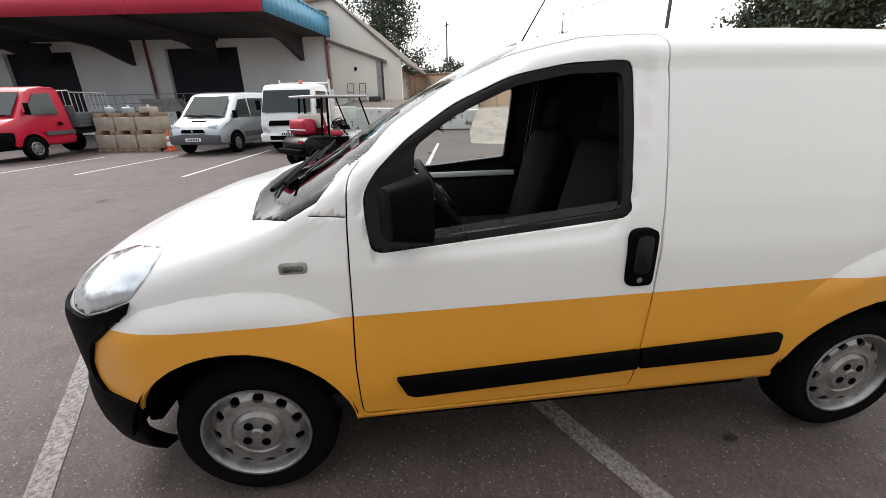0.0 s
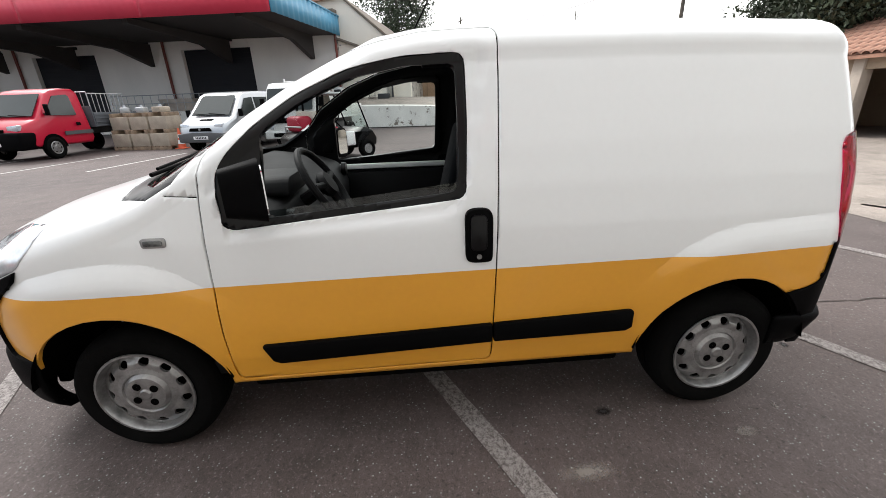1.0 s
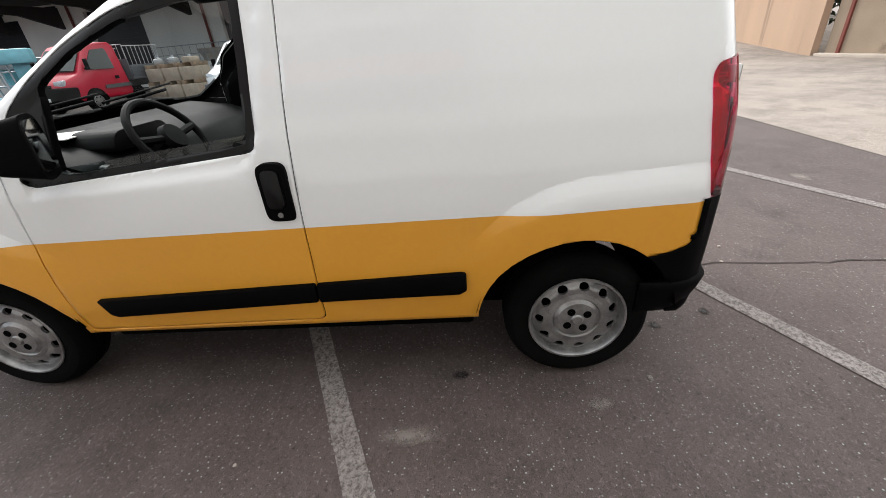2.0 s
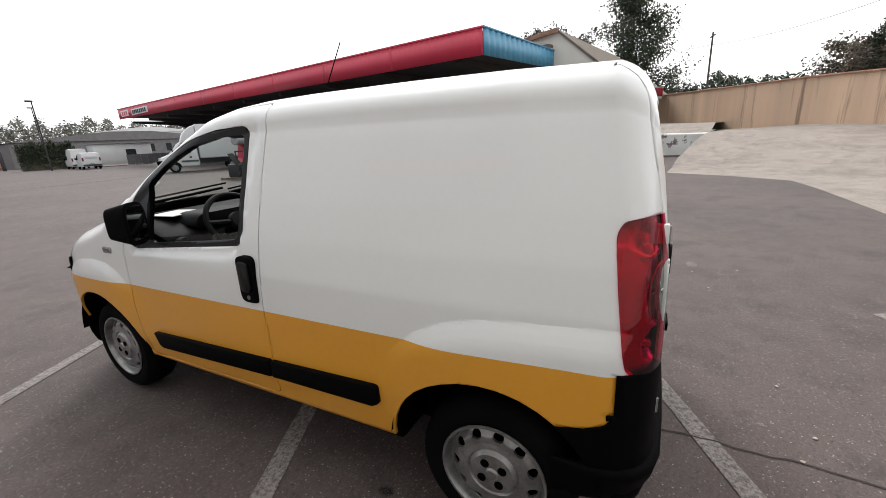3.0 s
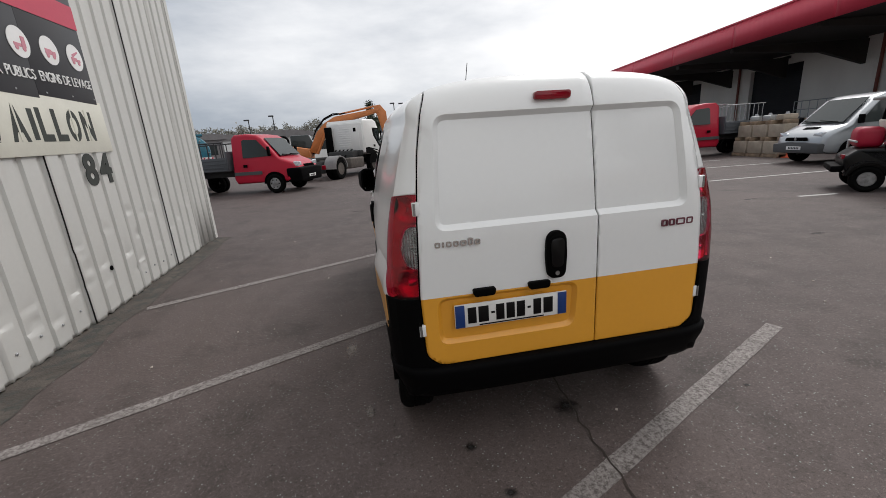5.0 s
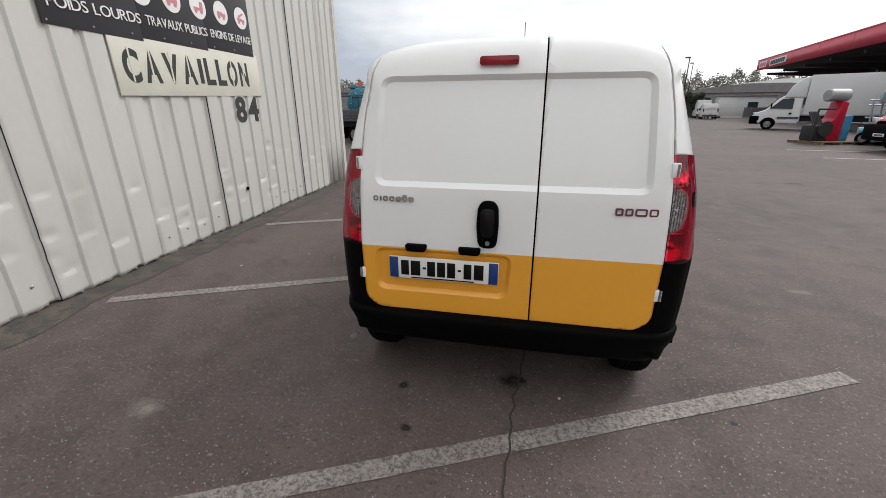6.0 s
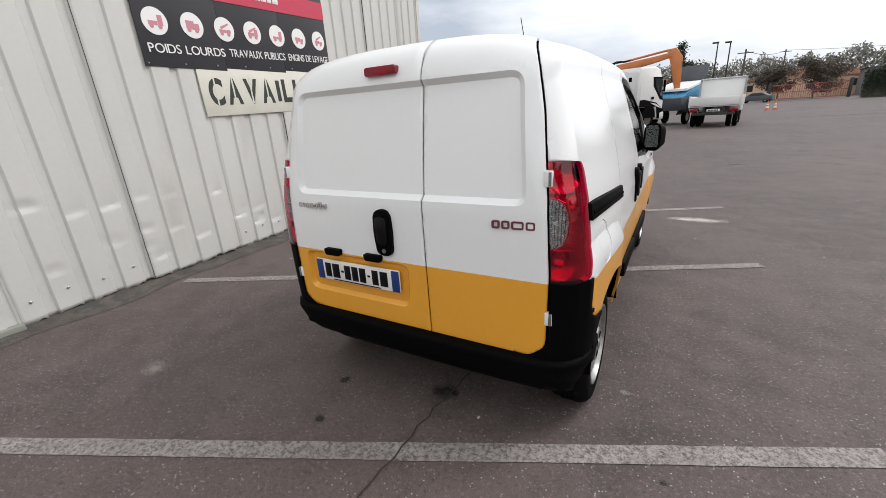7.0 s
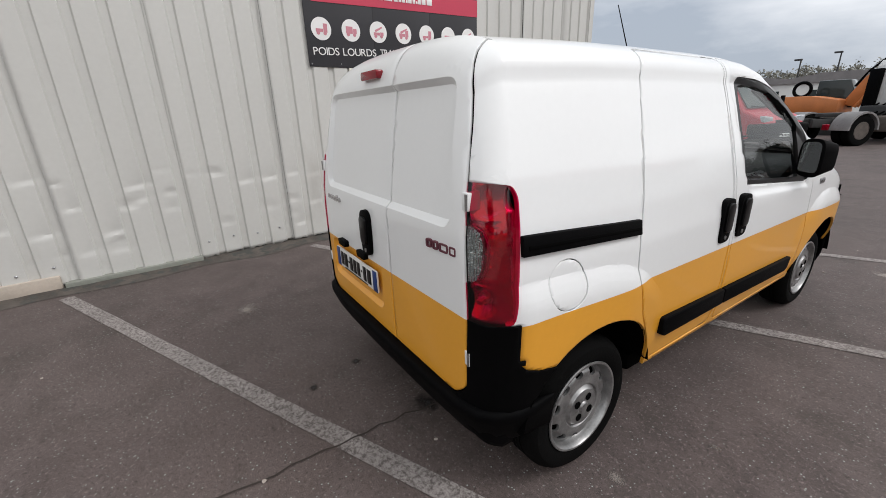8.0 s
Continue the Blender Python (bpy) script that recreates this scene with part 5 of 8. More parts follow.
    lettering("letter", "4", 0.40, number, M_STENCIL, 0.25, 0.0, 0.22, -0.018, bold=0.014)
    return wall


build_clad_wall()

# ---- the warehouse frame: x away from the yard, y along the facade ----
WARE_TURN, WARE_SIZE = -10.5, 1.223
WARE = Matrix.Translation((21.42, -2.88, 0)) @ Matrix.Rotation(radians(WARE_TURN), 4, "Z") @ Matrix.Scale(WARE_SIZE, 4)


def ware(u, v, z=0.0):
    return WARE @ Vector((u, v, z))


def build_warehouse():
    hall = thing("warehouse", "dirty white loading hall with a crimson and blue canopy", "warehouse", tuple(ware(0, 0)), WARE_TURN)
    hall.scale = (WARE_SIZE,) * 3
    y0, y1, u = 7.6, 53.5, 2.35
    rise = 0.0118
    doors = [12.35 + 9.1 * i for i in range(5)]
    z0, zd, zt = 1.05, 4.10, 5.4
    edges = [y0] + [e for d in doors for e in (d, d + 3.92)] + [y1]
    for a, b in zip(edges[::2], edges[1::2]):
        part("wall", boxed(u, u + 0.3, a, b, 0.0, zt), M_RENDER, hall, "dirty white rendered wall")
    for d in doors:
        part("wall", boxed(u, u + 0.3, d, d + 3.92, zd, zt), M_RENDER, hall)
        dd = part("dock_door", boxed(u + 0.24, u + 0.30, d - 0.1, d + 4.02, z0, zd + 0.1), M_DOOR_DARK, hall, "dark navy roller door")
        for i in range(12):
            part("slat", boxed(u + 0.22, u + 0.27, d, d + 3.92, z0 + i * 0.255, z0 + i * 0.255 + 0.253, 0.004, 1), M_DOOR_DARK, dd)
        # Long dark boxes stand for the air vents high on the facade.
        part("lamp_box", boxed(u - 0.10, u, d + 0.9, d + 3.0, zd + 0.28, zd + 0.42, 0.02), M_IRON, hall, "long dark wall vent")
        part("downpipe", rodded((u - 0.09, d + 4.85, z0), (u - 0.09, d + 4.85, 5.0), 0.07, steps=12), M_RUST_PIPE, hall, "red-brown downpipe")
        part("lamp_box", boxed(u - 0.08, u, d - 3.4, d - 1.6, zd + 0.35, zd + 0.46, 0.02), M_IRON, hall, "long dark wall vent")
    part("side_wall", boxed(u + 0.75, u + 20, y0 + 0.1, y0 + 0.3, 0.0, zt), M_CREAM, hall)
    part("roof", prismed([(u - 0.2, zt), (u + 10, zt + 0.5), (u + 20, zt), (u + 20, zt + 0.15), (u + 10, zt + 0.65), (u - 0.2, zt + 0.15)], y0, y1, "y"), M_ROOF_OLD, hall)
    part("end_pipe", rodded((u - 0.12, y0 + 0.05, 1.05), (u - 0.12, y0 + 0.05, 4.5), 0.06, steps=12), M_RUST_PIPE, hall, "red-brown downpipe")
    # canopy
    fx = -4.28
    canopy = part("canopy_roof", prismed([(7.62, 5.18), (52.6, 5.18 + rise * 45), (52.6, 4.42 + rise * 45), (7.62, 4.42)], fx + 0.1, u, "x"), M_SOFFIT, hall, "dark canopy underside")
    n = 300
    for i in range(9):
        a, b = 7.57 + i * 5.01, 7.57 + (i + 1) * 5.01
        bm = bmesh.new()
        cols = []
        m = 34
        for k in range(m + 1):
            y = a + (b - a) * k / m
            cols.append((y, fx - (0.0 if k % 2 else 0.018)))
        lo = [bm.verts.new((x, y, 4.28 + rise * (y - 7.57))) for y, x in cols]
        hi = [bm.verts.new((x, y, 5.28 + rise * (y - 7.57))) for y, x in cols]
        for k in range(m):
            bm.faces.new((lo[k], hi[k], hi[k + 1], lo[k + 1]))
        ob = part("red_fascia", bm, M_RED_CLAD, hall, "crimson ribbed fascia sheet", sharp=20)
        s = ob.modifiers.new("thickness", "SOLIDIFY")
        s.thickness, s.offset = 0.03, 1
    part("fascia_cap", prismed([(7.5, 5.27), (52.7, 5.27 + rise * 45), (52.7, 5.33 + rise * 45), (7.5, 5.33)], fx - 0.06, fx + 0.12, "x"), M_RED_CLAD, hall)
    bm = bmesh.new()
    cols = []
    for k in range(64):
        x = fx + (2.95 - fx) * k / 63
        cols.append((x, 7.57 - (0.035 if (k // 2) % 2 else 0.0)))
    lo = [bm.verts.new((x, y, 4.28 + 0.14 * (x - fx) / 7.2)) for x, y in cols]
    hi = [bm.verts.new((x, y, 5.28 + 0.03 * (x - fx) / 7.2)) for x, y in cols]
    for k in range(63):
        bm.faces.new((lo[k], lo[k + 1], hi[k + 1], hi[k]))
    ob = part("blue_fascia", bm, M_BLUE_CLAD, hall, "sea-blue ribbed end fascia", sharp=20)
    s = ob.modifiers.new("thickness", "SOLIDIFY")
    s.thickness, s.offset = 0.03, 1
    part("fascia_cap", boxed(fx - 0.03, 2.98, 7.49, 7.60, 5.27, 5.33, 0.005), M_BLUE_CLAD, hall)
    for i in range(10):
        y = 9.0 + i * 4.55
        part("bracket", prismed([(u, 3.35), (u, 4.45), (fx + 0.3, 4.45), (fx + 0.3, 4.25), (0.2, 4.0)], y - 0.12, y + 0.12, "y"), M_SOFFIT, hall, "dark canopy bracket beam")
    # company lettering panel on the far end of the fascia
    panel = part("fascia_sign", boxed(fx - 0.06, fx - 0.035, 44.2, 48.6, 4.95, 5.50, 0.005), M_SIGN_WHITE, hall, "white fascia sign with dark bars")
    for k in range(8):
        part("lettering_bar", boxed(fx - 0.075, fx - 0.058, 44.6 + k * 0.48, 44.95 + k * 0.48, 5.05, 5.40), M_IRON, panel)
    panel = part("fascia_sign", boxed(fx - 0.06, fx - 0.035, 49.6, 51.8, 5.0, 5.58, 0.005), M_SIGN_WHITE, hall, "white fascia sign with red bars")
    for k in range(3):
        part("lettering_bar", boxed(fx - 0.075, fx - 0.058, 49.9 + k * 0.6, 50.3 + k * 0.6, 5.12, 5.45), M_RED_CLAD, panel)
    part("end_gutter", rodded((2.9, 7.45, 4.35), (2.3, 7.45, 3.9), 0.05, steps=10), M_STEEL, hall)
    return hall


build_warehouse()


def build_dock():
    dock = thing("loading_dock", "raised concrete dock with a peeling whitewashed front wall", "loading dock", tuple(ware(0, 0)), WARE_TURN, kind="structure")
    dock.scale = (WARE_SIZE,) * 3
    bm = bmesh.new()
    n = 60
    rows = []
    for i in range(n + 1):
        y = 0.04 + (53.5 - 0.04) * (i / n) ** 1.6
        jag = 0.02 * noise.noise(Vector((y * 2.1, 0.3, 0)))
        top = 0.88 + 0.17 * smooth(0, 6, y)
        rows.append([bm.verts.new((0.0 + jag, y, 0.0)), bm.verts.new((0.03 * noise.noise(Vector((y * 3, 1, 0))), y, top * 0.5)), bm.verts.new((jag * 0.6, y, top - 0.04)), bm.verts.new((0.06, y, top)), bm.verts.new((0.35, y, top + 0.005))])
    for r, s in zip(rows, rows[1:]):
        for k in range(4):
            bm.faces.new((r[k], r[k + 1], s[k + 1], s[k]))
    part("front_wall", bm, M_PEELING, dock, "whitewashed wall with flaking paint", sharp=30)
    bm = bmesh.new()
    rows = []
    for i in range(n + 1):
        y = 0.04 + (53.5 - 0.04) * (i / n) ** 1.6
        top = 0.885 + 0.17 * smooth(0, 6, y)
        lift = 0.34 * smooth(7.6, 6.4, y)
        rows.append([bm.verts.new((0.35, y, top)), bm.verts.new((2.3, y, top + 0.02 + lift)), bm.verts.new((2.3 if y > 7.6 else 45.0, y, top + 0.03 + lift + (0.2 if y <= 7.6 else 0))), ])
    for r, s in zip(rows, rows[1:]):
        for k in range(2):
            bm.faces.new((r[k], r[k + 1], s[k + 1], s[k]))
    part("dock_floor", bm, M_CONCRETE, dock, "pale concrete dock floor")
    part("foot", boxed(-0.10, 0.02, 0.0, 30, 0.0, 0.035, 0.01), M_KERB, dock, "dark grit along the wall foot")
    return dock


build_dock()


bm = bmesh.new()
xs = list(np.linspace(-2.0, 9.0, 12)) + list(np.linspace(9.5, 26, 46)) + list(np.linspace(27, 70, 16))
rows = []
for x in xs:
    edge = table(x, (-2, 5.5, 9.5, 11, 12.2, 13.2, 16, 21.42), (-3.75, -3.7, -3.7, -3.6, -2.4, -0.9, -1.3, -2.84)) - 0.185 * max(0.0, x - 21.42)
    foot = table(x, (9, 12.3, 15.5, 20.5, 25.5, 31, 38, 52, 70), (0.0, 0.05, 0.45, 1.0, 1.32, 1.5, 1.8, 2.1, 2.3))
    near = 1.09 * smooth(13.6, 21.3, x)
    col = []
    for k, d in enumerate((0, 0.02, 0.3, 0.8, 1.3, 2, 3, 4.5, 6.5, 9, 13, 20)):
        z = 0.004 if k == 0 and x < 21.3 else 0.004 + near + max(0.0, foot - near) * smooth(0.3, 7.0, d)
        col.append(bm.verts.new((x, edge - d, z)))
    rows.append(col)
for r, s in zip(rows, rows[1:]):
    for k in range(len(r) - 1):
        bm.faces.new((r[k], r[k + 1], s[k + 1], s[k]))
bmesh.ops.recalc_face_normals(bm, faces=bm.faces)
tagged(part("ramp", bm, M_CONCRETE, None, sharp=40), "pale worn concrete ramp rising to the dock level", "ramp", kind="structure")


def build_cream_house():
    o = tuple(ware(0, 0))
    house = thing("storehouse", "cream rendered gable house with a lean-to and downpipe", "building", o, WARE_TURN)
    house.scale = (WARE_SIZE,) * 3
    part("gable_wall", prismed([(4.0, 0.9), (4.0, 3.25), (7.35, 6.12), (9.6, 5.9), (9.6, 0.9)], 2.70, 3.0, "x"), M_CREAM, house, "cream rendered gable")
    part("roof", prismed([(3.75, 3.10), (7.35, 6.13), (9.7, 5.90), (9.7, 6.0), (7.35, 6.25), (3.72, 3.20)], 2.60, 14.0, "x"), M_ROOF_OLD, house, "old brown roof")
    part("lean_to_wall", prismed([(4.95, 0.9), (7.55, 0.9), (7.55, 4.16), (4.95, 3.22)], 2.30, 2.68, "x"), M_CREAM, house, "cream lean-to front wall")
    part("lean_to_side", boxed(2.30, 12.7, 4.95, 5.2, 0.9, 3.23), M_PEELING, house, "weathered side wall")
    part("lean_to_roof", prismed([(4.72, 3.16), (7.6, 4.20), (7.6, 4.30), (4.72, 3.28)], 2.12, 12.9, "x"), M_ROOF_OLD, house, "grey-brown fibre sheet roof")
    part("corner_pipe", rodded((2.22, 4.88, 1.2), (2.22, 4.88, 3.2), 0.05, steps=10), M_IRON, house, "dark downpipe")
    part("verge", prismed([(7.3, 6.1), (9.7, 5.85), (9.7, 6.05), (7.3, 6.32)], 2.50, 2.60, "x"), M_TILE, house, "terracotta verge tiles")
    vent = part("wall_vent", boxed(2.27, 2.31, 6.20, 6.34, 2.82, 2.98, 0.005), M_GAP, house)
    for i in range(2):
        t = thing("hand_truck", "dark metal hand truck leaning on the cream wall", "hand truck", tuple(ware(2.05, 5.95 + i * 0.62, 1.385)), WARE_TURN, "hand trucks by the wall")
        for y in (-0.19, 0.19):
            part("upright", rodded((0.0, y, 0.05), (0.16, y, 1.0), 0.02), M_IRON, t)
        for z in (0.1, 0.5, 1.0):
            part("crossbar", rodded((0.16 * z, -0.19, z), (0.16 * z, 0.19, z), 0.018), M_IRON, t)
        part("toe_plate", boxed(-0.25, 0.0, -0.2, 0.2, 0.02, 0.045, 0.005), M_IRON, t)
    t = thing("fuel_pump", "white and dark fuel dispenser beside the wall", "fuel pump", tuple(ware(1.7, 7.6, 1.05)), WARE_TURN)
    part("cabinet", boxed(-0.2, 0.2, -0.3, 0.3, 0.0, 1.1, 0.03), M_SIGN_WHITE, t)
    part("display", boxed(-0.21, -0.19, -0.22, 0.22, 0.65, 0.95, 0.01), M_IRON, t)
    hose = bmesh.new()
    pts = [(-0.1, 0.35, 0.9), (-0.15, 0.5, 1.35), (-0.15, 0.75, 1.0), (-0.12, 0.7, 0.3), (-0.1, 0.45, 0.15)]
    for p, q in zip(pts, pts[1:]):
        rod(hose, p, q, 0.03)
    part("hose", hose, M_IRON, t, "black fuel hose")
    t = thing("storage_crate", "dark low crate on the dock floor", "crate", tuple(ware(2.0, 4.95 + 0.35, 1.32)), WARE_TURN)
    part("crate_body", boxed(-0.25, 0.15, -0.35, 0.35, 0.0, 0.3, 0.02), M_IRON, t)
    return house


build_cream_house()


def build_peach_wall():
    pts = [(52.0, 5.5), (38.5, -0.6), (31.0, -4.2), (25.5, -7.5), (20.5, -9.7), (15.5, -10.3), (12.2, -10.6)]
    zs = [2.1, 1.8, 1.5, 1.32, 1.0, 0.45, 0.05]
    wall = thing("boundary_wall", "long peach rendered boundary wall with dark run-off stains", "wall", kind="structure")
    for (a, za), (b, zb) in zip(zip(pts, zs), zip(pts[1:], zs[1:])):
        a, b = Vector(a), Vector(b)
        d = (b - a)
        L = d.length
        ang = math.degrees(math.atan2(d.y, d.x))
        m = pose(a.x, a.y, 0, 0, 0, ang)
        k = max(1, round(L / 3.2))
        for i in range(k):
            x0, x1 = L * i / k, L * (i + 1) / k
            z0, z1 = za + (zb - za) * i / k, za + (zb - za) * (i + 1) / k
            bm = prismed([(x0, z0 - 0.4), (x1, z1 - 0.4), (x1, z1 + 2.12), (x0, z0 + 2.12)], -0.12, 0.12, "y")
            bmesh.ops.transform(bm, matrix=m, verts=bm.verts)
            part("wall_bay", bm, M_PEACH, wall)
            cap = prismed([(x0, z0 + 2.12), (x1, z1 + 2.12), (x1, z1 + 2.2), (x0, z0 + 2.2)], -0.2, 0.2, "y", 0.02)
            bmesh.ops.transform(cap, matrix=m, verts=cap.verts)
            part("coping", cap, M_TILE, wall, "terracotta coping")
    return wall


build_peach_wall()


def build_garage():
    a, b = Vector((8.35, -7.70)), Vector((4.3, -8.42))
    d = b - a
    ang = math.degrees(math.atan2(d.y, d.x))
    g = thing("garage", "low ochre garage with a terracotta tile roof", "garage", (12.0, -10.75, 0), ang)
    g.scale = (1.35,) * 3
    L = d.length
    # local x along the front, local y towards the yard is negative? the back lies at +y after the turn
    part("front_wall", boxed(0.0, 2.05, 0.0, 0.2, 0.0, 1.62), M_GARAGE, g, "ochre rendered wall")
    part("front_wall", boxed(2.05, 2.25, -0.06, 0.25, 0.0, 1.62, 0.01), M_PLINTH, g, "pale pillar")
    part("back_wall", boxed(0.0, L, 3.0, 3.2, 0.0, 2.4), M_GARAGE, g)
    part("lintel", boxed(2.25, L, 0.0, 0.2, 1.35, 1.62), M_GARAGE, g)
    part("side_wall", boxed(0.0, 0.2, 0.2, 3.0, 0.0, 2.2), M_GARAGE, g)
    part("side_wall", boxed(L - 0.2, L, 0.2, 3.0, 0.0, 2.2), M_GARAGE, g)
    # Added near-black sheet before the back wall, standing in for the garage's inner shade.
    part("inner_dark_wall", boxed(2.0, L, 2.6, 2.7, 0.0, 2.2), M_GAP, g)
    part("hook", prismed([(1.30, 0.95), (1.38, 0.95), (1.40, 1.35), (1.46, 1.42), (1.40, 1.44), (1.33, 1.36)], -0.03, 0.0, "y"), M_RUST_PIPE, g, "rusty wall hook")
    part("post", boxed(0.28, 0.34, -0.05, 0.0, 0.1, 1.5), M_RUST_PIPE, g, "brown wooden post")
    part("step", boxed(-0.1, 2.1, -0.18, 0.0, 0.0, 0.10, 0.02), M_PLINTH, g, "crumbling concrete step")
    # barrel tiles, laid in courses
    tile = bmesh.new()
    r, n = 0.085, 6
    prof = [(r * math.cos(math.pi * i / n), r * 0.75 * math.sin(math.pi * i / n)) for i in range(n + 1)]
    ends = []
    for y, k in ((0.0, 1.0), (0.42, 0.85)):
        ends.append([tile.verts.new((u * k, y, w * k + 0.01)) for u, w in prof])
        ends.append([tile.verts.new((u * k * 0.82, y, w * k * 0.82 + 0.006)) for u, w in prof])
    for i in range(n):
        tile.faces.new((ends[0][i], ends[0][i + 1], ends[2][i + 1], ends[2][i]))
        tile.faces.new((ends[0][i], ends[1][i], ends[1][i + 1], ends[0][i + 1]))
    for f in tile.faces:
        f.smooth = True
    me = bpy.data.meshes.new("roof_tile")
    tile.to_mesh(me)
    tile.free()
    me.materials.append(M_TILE)
    roof = part("roof", prismed([(-0.22, 1.55), (3.3, 2.6), (3.3, 2.68), (-0.22, 1.62)], -0.2, L + 0.2, "x"), M_TILE, g, "terracotta barrel tile roof")
    slope = math.atan2(1.05, 3.52)
    rnd = random.Random(9)
    for c in range(9):
        for i in range(int((L + 0.4) / 0.175)):
            o = new("roof_tile", me)
            o.parent = roof
            o.matrix_basis = Matrix.Translation((-0.12 + i * 0.175 + rnd.uniform(-0.008, 0.008), -0.24 + c * 0.38 * math.cos(slope), 1.628 + (c * 0.38) * math.sin(slope) + 0.004 * rnd.random())) @ Matrix.Rotation(slope, 4, "X")
    return g


build_garage()

# bay lines in front of the dock
for a, b in (((7.2, 1.30), (13.6, 0.32)), ((7.55, 6.72), (13.0, 6.35)), ((6.9, 4.0), (7.6, 3.88)), ((8.5, 9.6), (12.2, 9.05)), ((8.6, 12.0), (12.4, 11.4)), ((9.0, 14.6), (12.0, 14.1)), ((12.9, 3.9), (15.2, 3.5))):
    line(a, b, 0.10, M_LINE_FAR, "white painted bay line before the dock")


def blot(x, y, rx, ry, material, seed, label, category="stain"):
    bm = bmesh.new()
    rnd = random.Random(seed)
    c = bm.verts.new((x, y, 0.0035))
    ring = []
    n = 26
    for i in range(n):
        a = 2 * math.pi * i / n
        k = 0.75 + 0.45 * noise.noise(Vector((math.cos(a) * 1.6 + seed, math.sin(a) * 1.6, seed * 0.7)))
        ring.append(bm.verts.new((x + rx * k * math.cos(a), y + ry * k * math.sin(a), 0.0035)))
    for i in range(n):
        bm.faces.new((c, ring[i], ring[(i + 1) % n]))
    return tagged(part("ground_stain", bm, material), label, category, kind="structure")


M_OIL = ground_stain("oil_stained_tarmac", (0.020, 0.018, 0.017), 0.6, 0.85)
M_DUST = ground_stain("pale_dust_on_tarmac", (0.26, 0.23, 0.21), 0.9, 0.55)
M_CHALK_SPILL = ground_stain("pale_powder", (0.50, 0.45, 0.41), 0.95, 0.8)
M_CHALK = surface("pale_spill", (0.42, 0.37, 0.33), 0.9, vary=0.15, scale=6, fine=150, bump=0.3)
for i, (x, y, rx, ry) in enumerate(((3.08, -0.02, 0.13, 0.09), (0.08, -0.30, 0.13, 0.10), (-0.49, -0.46, 0.05, 0.06), (-0.39, -0.75, 0.05, 0.045), (1.12, -0.41, 0.04, 0.03), (-0.78, 0.51, 0.05, 0.06), (4.6, 1.9, 0.2, 0.07), (6.1, 4.2, 0.28, 0.08), (6.8, 2.6, 0.25, 0.07), (9.0, -0.4, 0.4, 0.16), (10.5, 0.9, 0.5, 0.13), (5.2, 6.9, 0.3, 0.08), (2.1, 8.7, 0.25, 0.08), (-1.2, 7.4, 0.3, 0.09), (3.7, 11.2, 0.4, 0.1))):
    blot(x, y, rx, ry, M_OIL, i + 1, "dark oil stain soaked into the tarmac")
blot(1.35, 3.75, 0.50, 0.22, M_CHALK_SPILL, 40, "pale powder spill on the tarmac")
for i, (x, y, rx, ry) in enumerate(((-1.08, 0.72, 0.10, 0.20), (-0.96, -0.05, 0.06, 0.11), (0.31, -1.01, 0.05, 0.045), (0.93, 0.08, 0.07, 0.05), (1.09, 0.58, 0.05, 0.03), (-0.83, -0.30, 0.04, 0.03), (-1.7, -0.9, 0.22, 0.12), (2.3, 1.3, 0.20, 0.10), (3.0, -0.9, 0.25, 0.12), (1.5, -2.6, 0.25, 0.14))):
    blot(x, y, rx, ry, M_DUST, 60 + i, "pale dusty smear on the tarmac")
crack_bm = bmesh.new()
crack_rnd = random.Random(77)
crack_rows = []
for i in range(64):
    f = i / 63
    x, y = 0.16 - 0.25 * f + 0.05 * noise.noise(Vector((f * 7, 3, 1))) + crack_rnd.uniform(-0.012, 0.012), 0.4 - 4.4 * f
    w = 0.004 + 0.008 * abs(noise.noise(Vector((f * 23, 9, 2))))
    crack_rows.append((crack_bm.verts.new((x - w, y, 0.0045)), crack_bm.verts.new((x + w, y, 0.0045))))
for r0, r1 in zip(crack_rows, crack_rows[1:]):
    crack_bm.faces.new((r0[0], r0[1], r1[1], r1[0]))
tagged(part("ground_crack", crack_bm, surface("earth_in_crack", (0.040, 0.031, 0.026), 0.95, vary=0.3, scale=9, bump=0.3)), "earth-filled crack in the tarmac", "crack", kind="structure")
for i in range(44):
    rnd = random.Random(100 + i)
    x, y = rnd.uniform(-3.0, 3.4), rnd.uniform(-3.0, 6.5)
    bm = bmesh.new()
    s = rnd.uniform(0.004, 0.011)
    bmesh.ops.create_icosphere(bm, subdivisions=1, radius=s)
    for v in bm.verts:
        v.co = Vector((x + v.co.x * rnd.uniform(0.7, 1.3), y + v.co.y * rnd.uniform(0.7, 1.3), 0.002 + (v.co.z + s * 0.6) * 0.5))
    tagged(part("pebble", bm, M_CHALK), "small pale stone chip on the tarmac", "stone", "loose stone chips")
seam_bm = bmesh.new()
seam_rows = []
for i in range(41):
    f = i / 40
    x = 6.0 + 11.5 * f
    y = 28.3 + 4.1 * f ** 1.9 + 0.12 * noise.noise(Vector((f * 9, 4, 4)))
    w = 0.16 + 0.08 * noise.noise(Vector((f * 14, 8, 1)))
    seam_rows.append((seam_bm.verts.new((x, y - w, 0.0035)), seam_bm.verts.new((x, y + w, 0.0035))))
for r0, r1 in zip(seam_rows, seam_rows[1:]):
    seam_bm.faces.new((r0[0], r1[0], r1[1], r0[1]))
tagged(part("tarmac_seam", seam_bm, surface("dark_seam_tarmac", (0.045, 0.037, 0.034), 0.85, vary=0.3, scale=3, fine=120, bump=0.3)), "dark patched seam across the tarmac yard", "road patch", kind="structure")


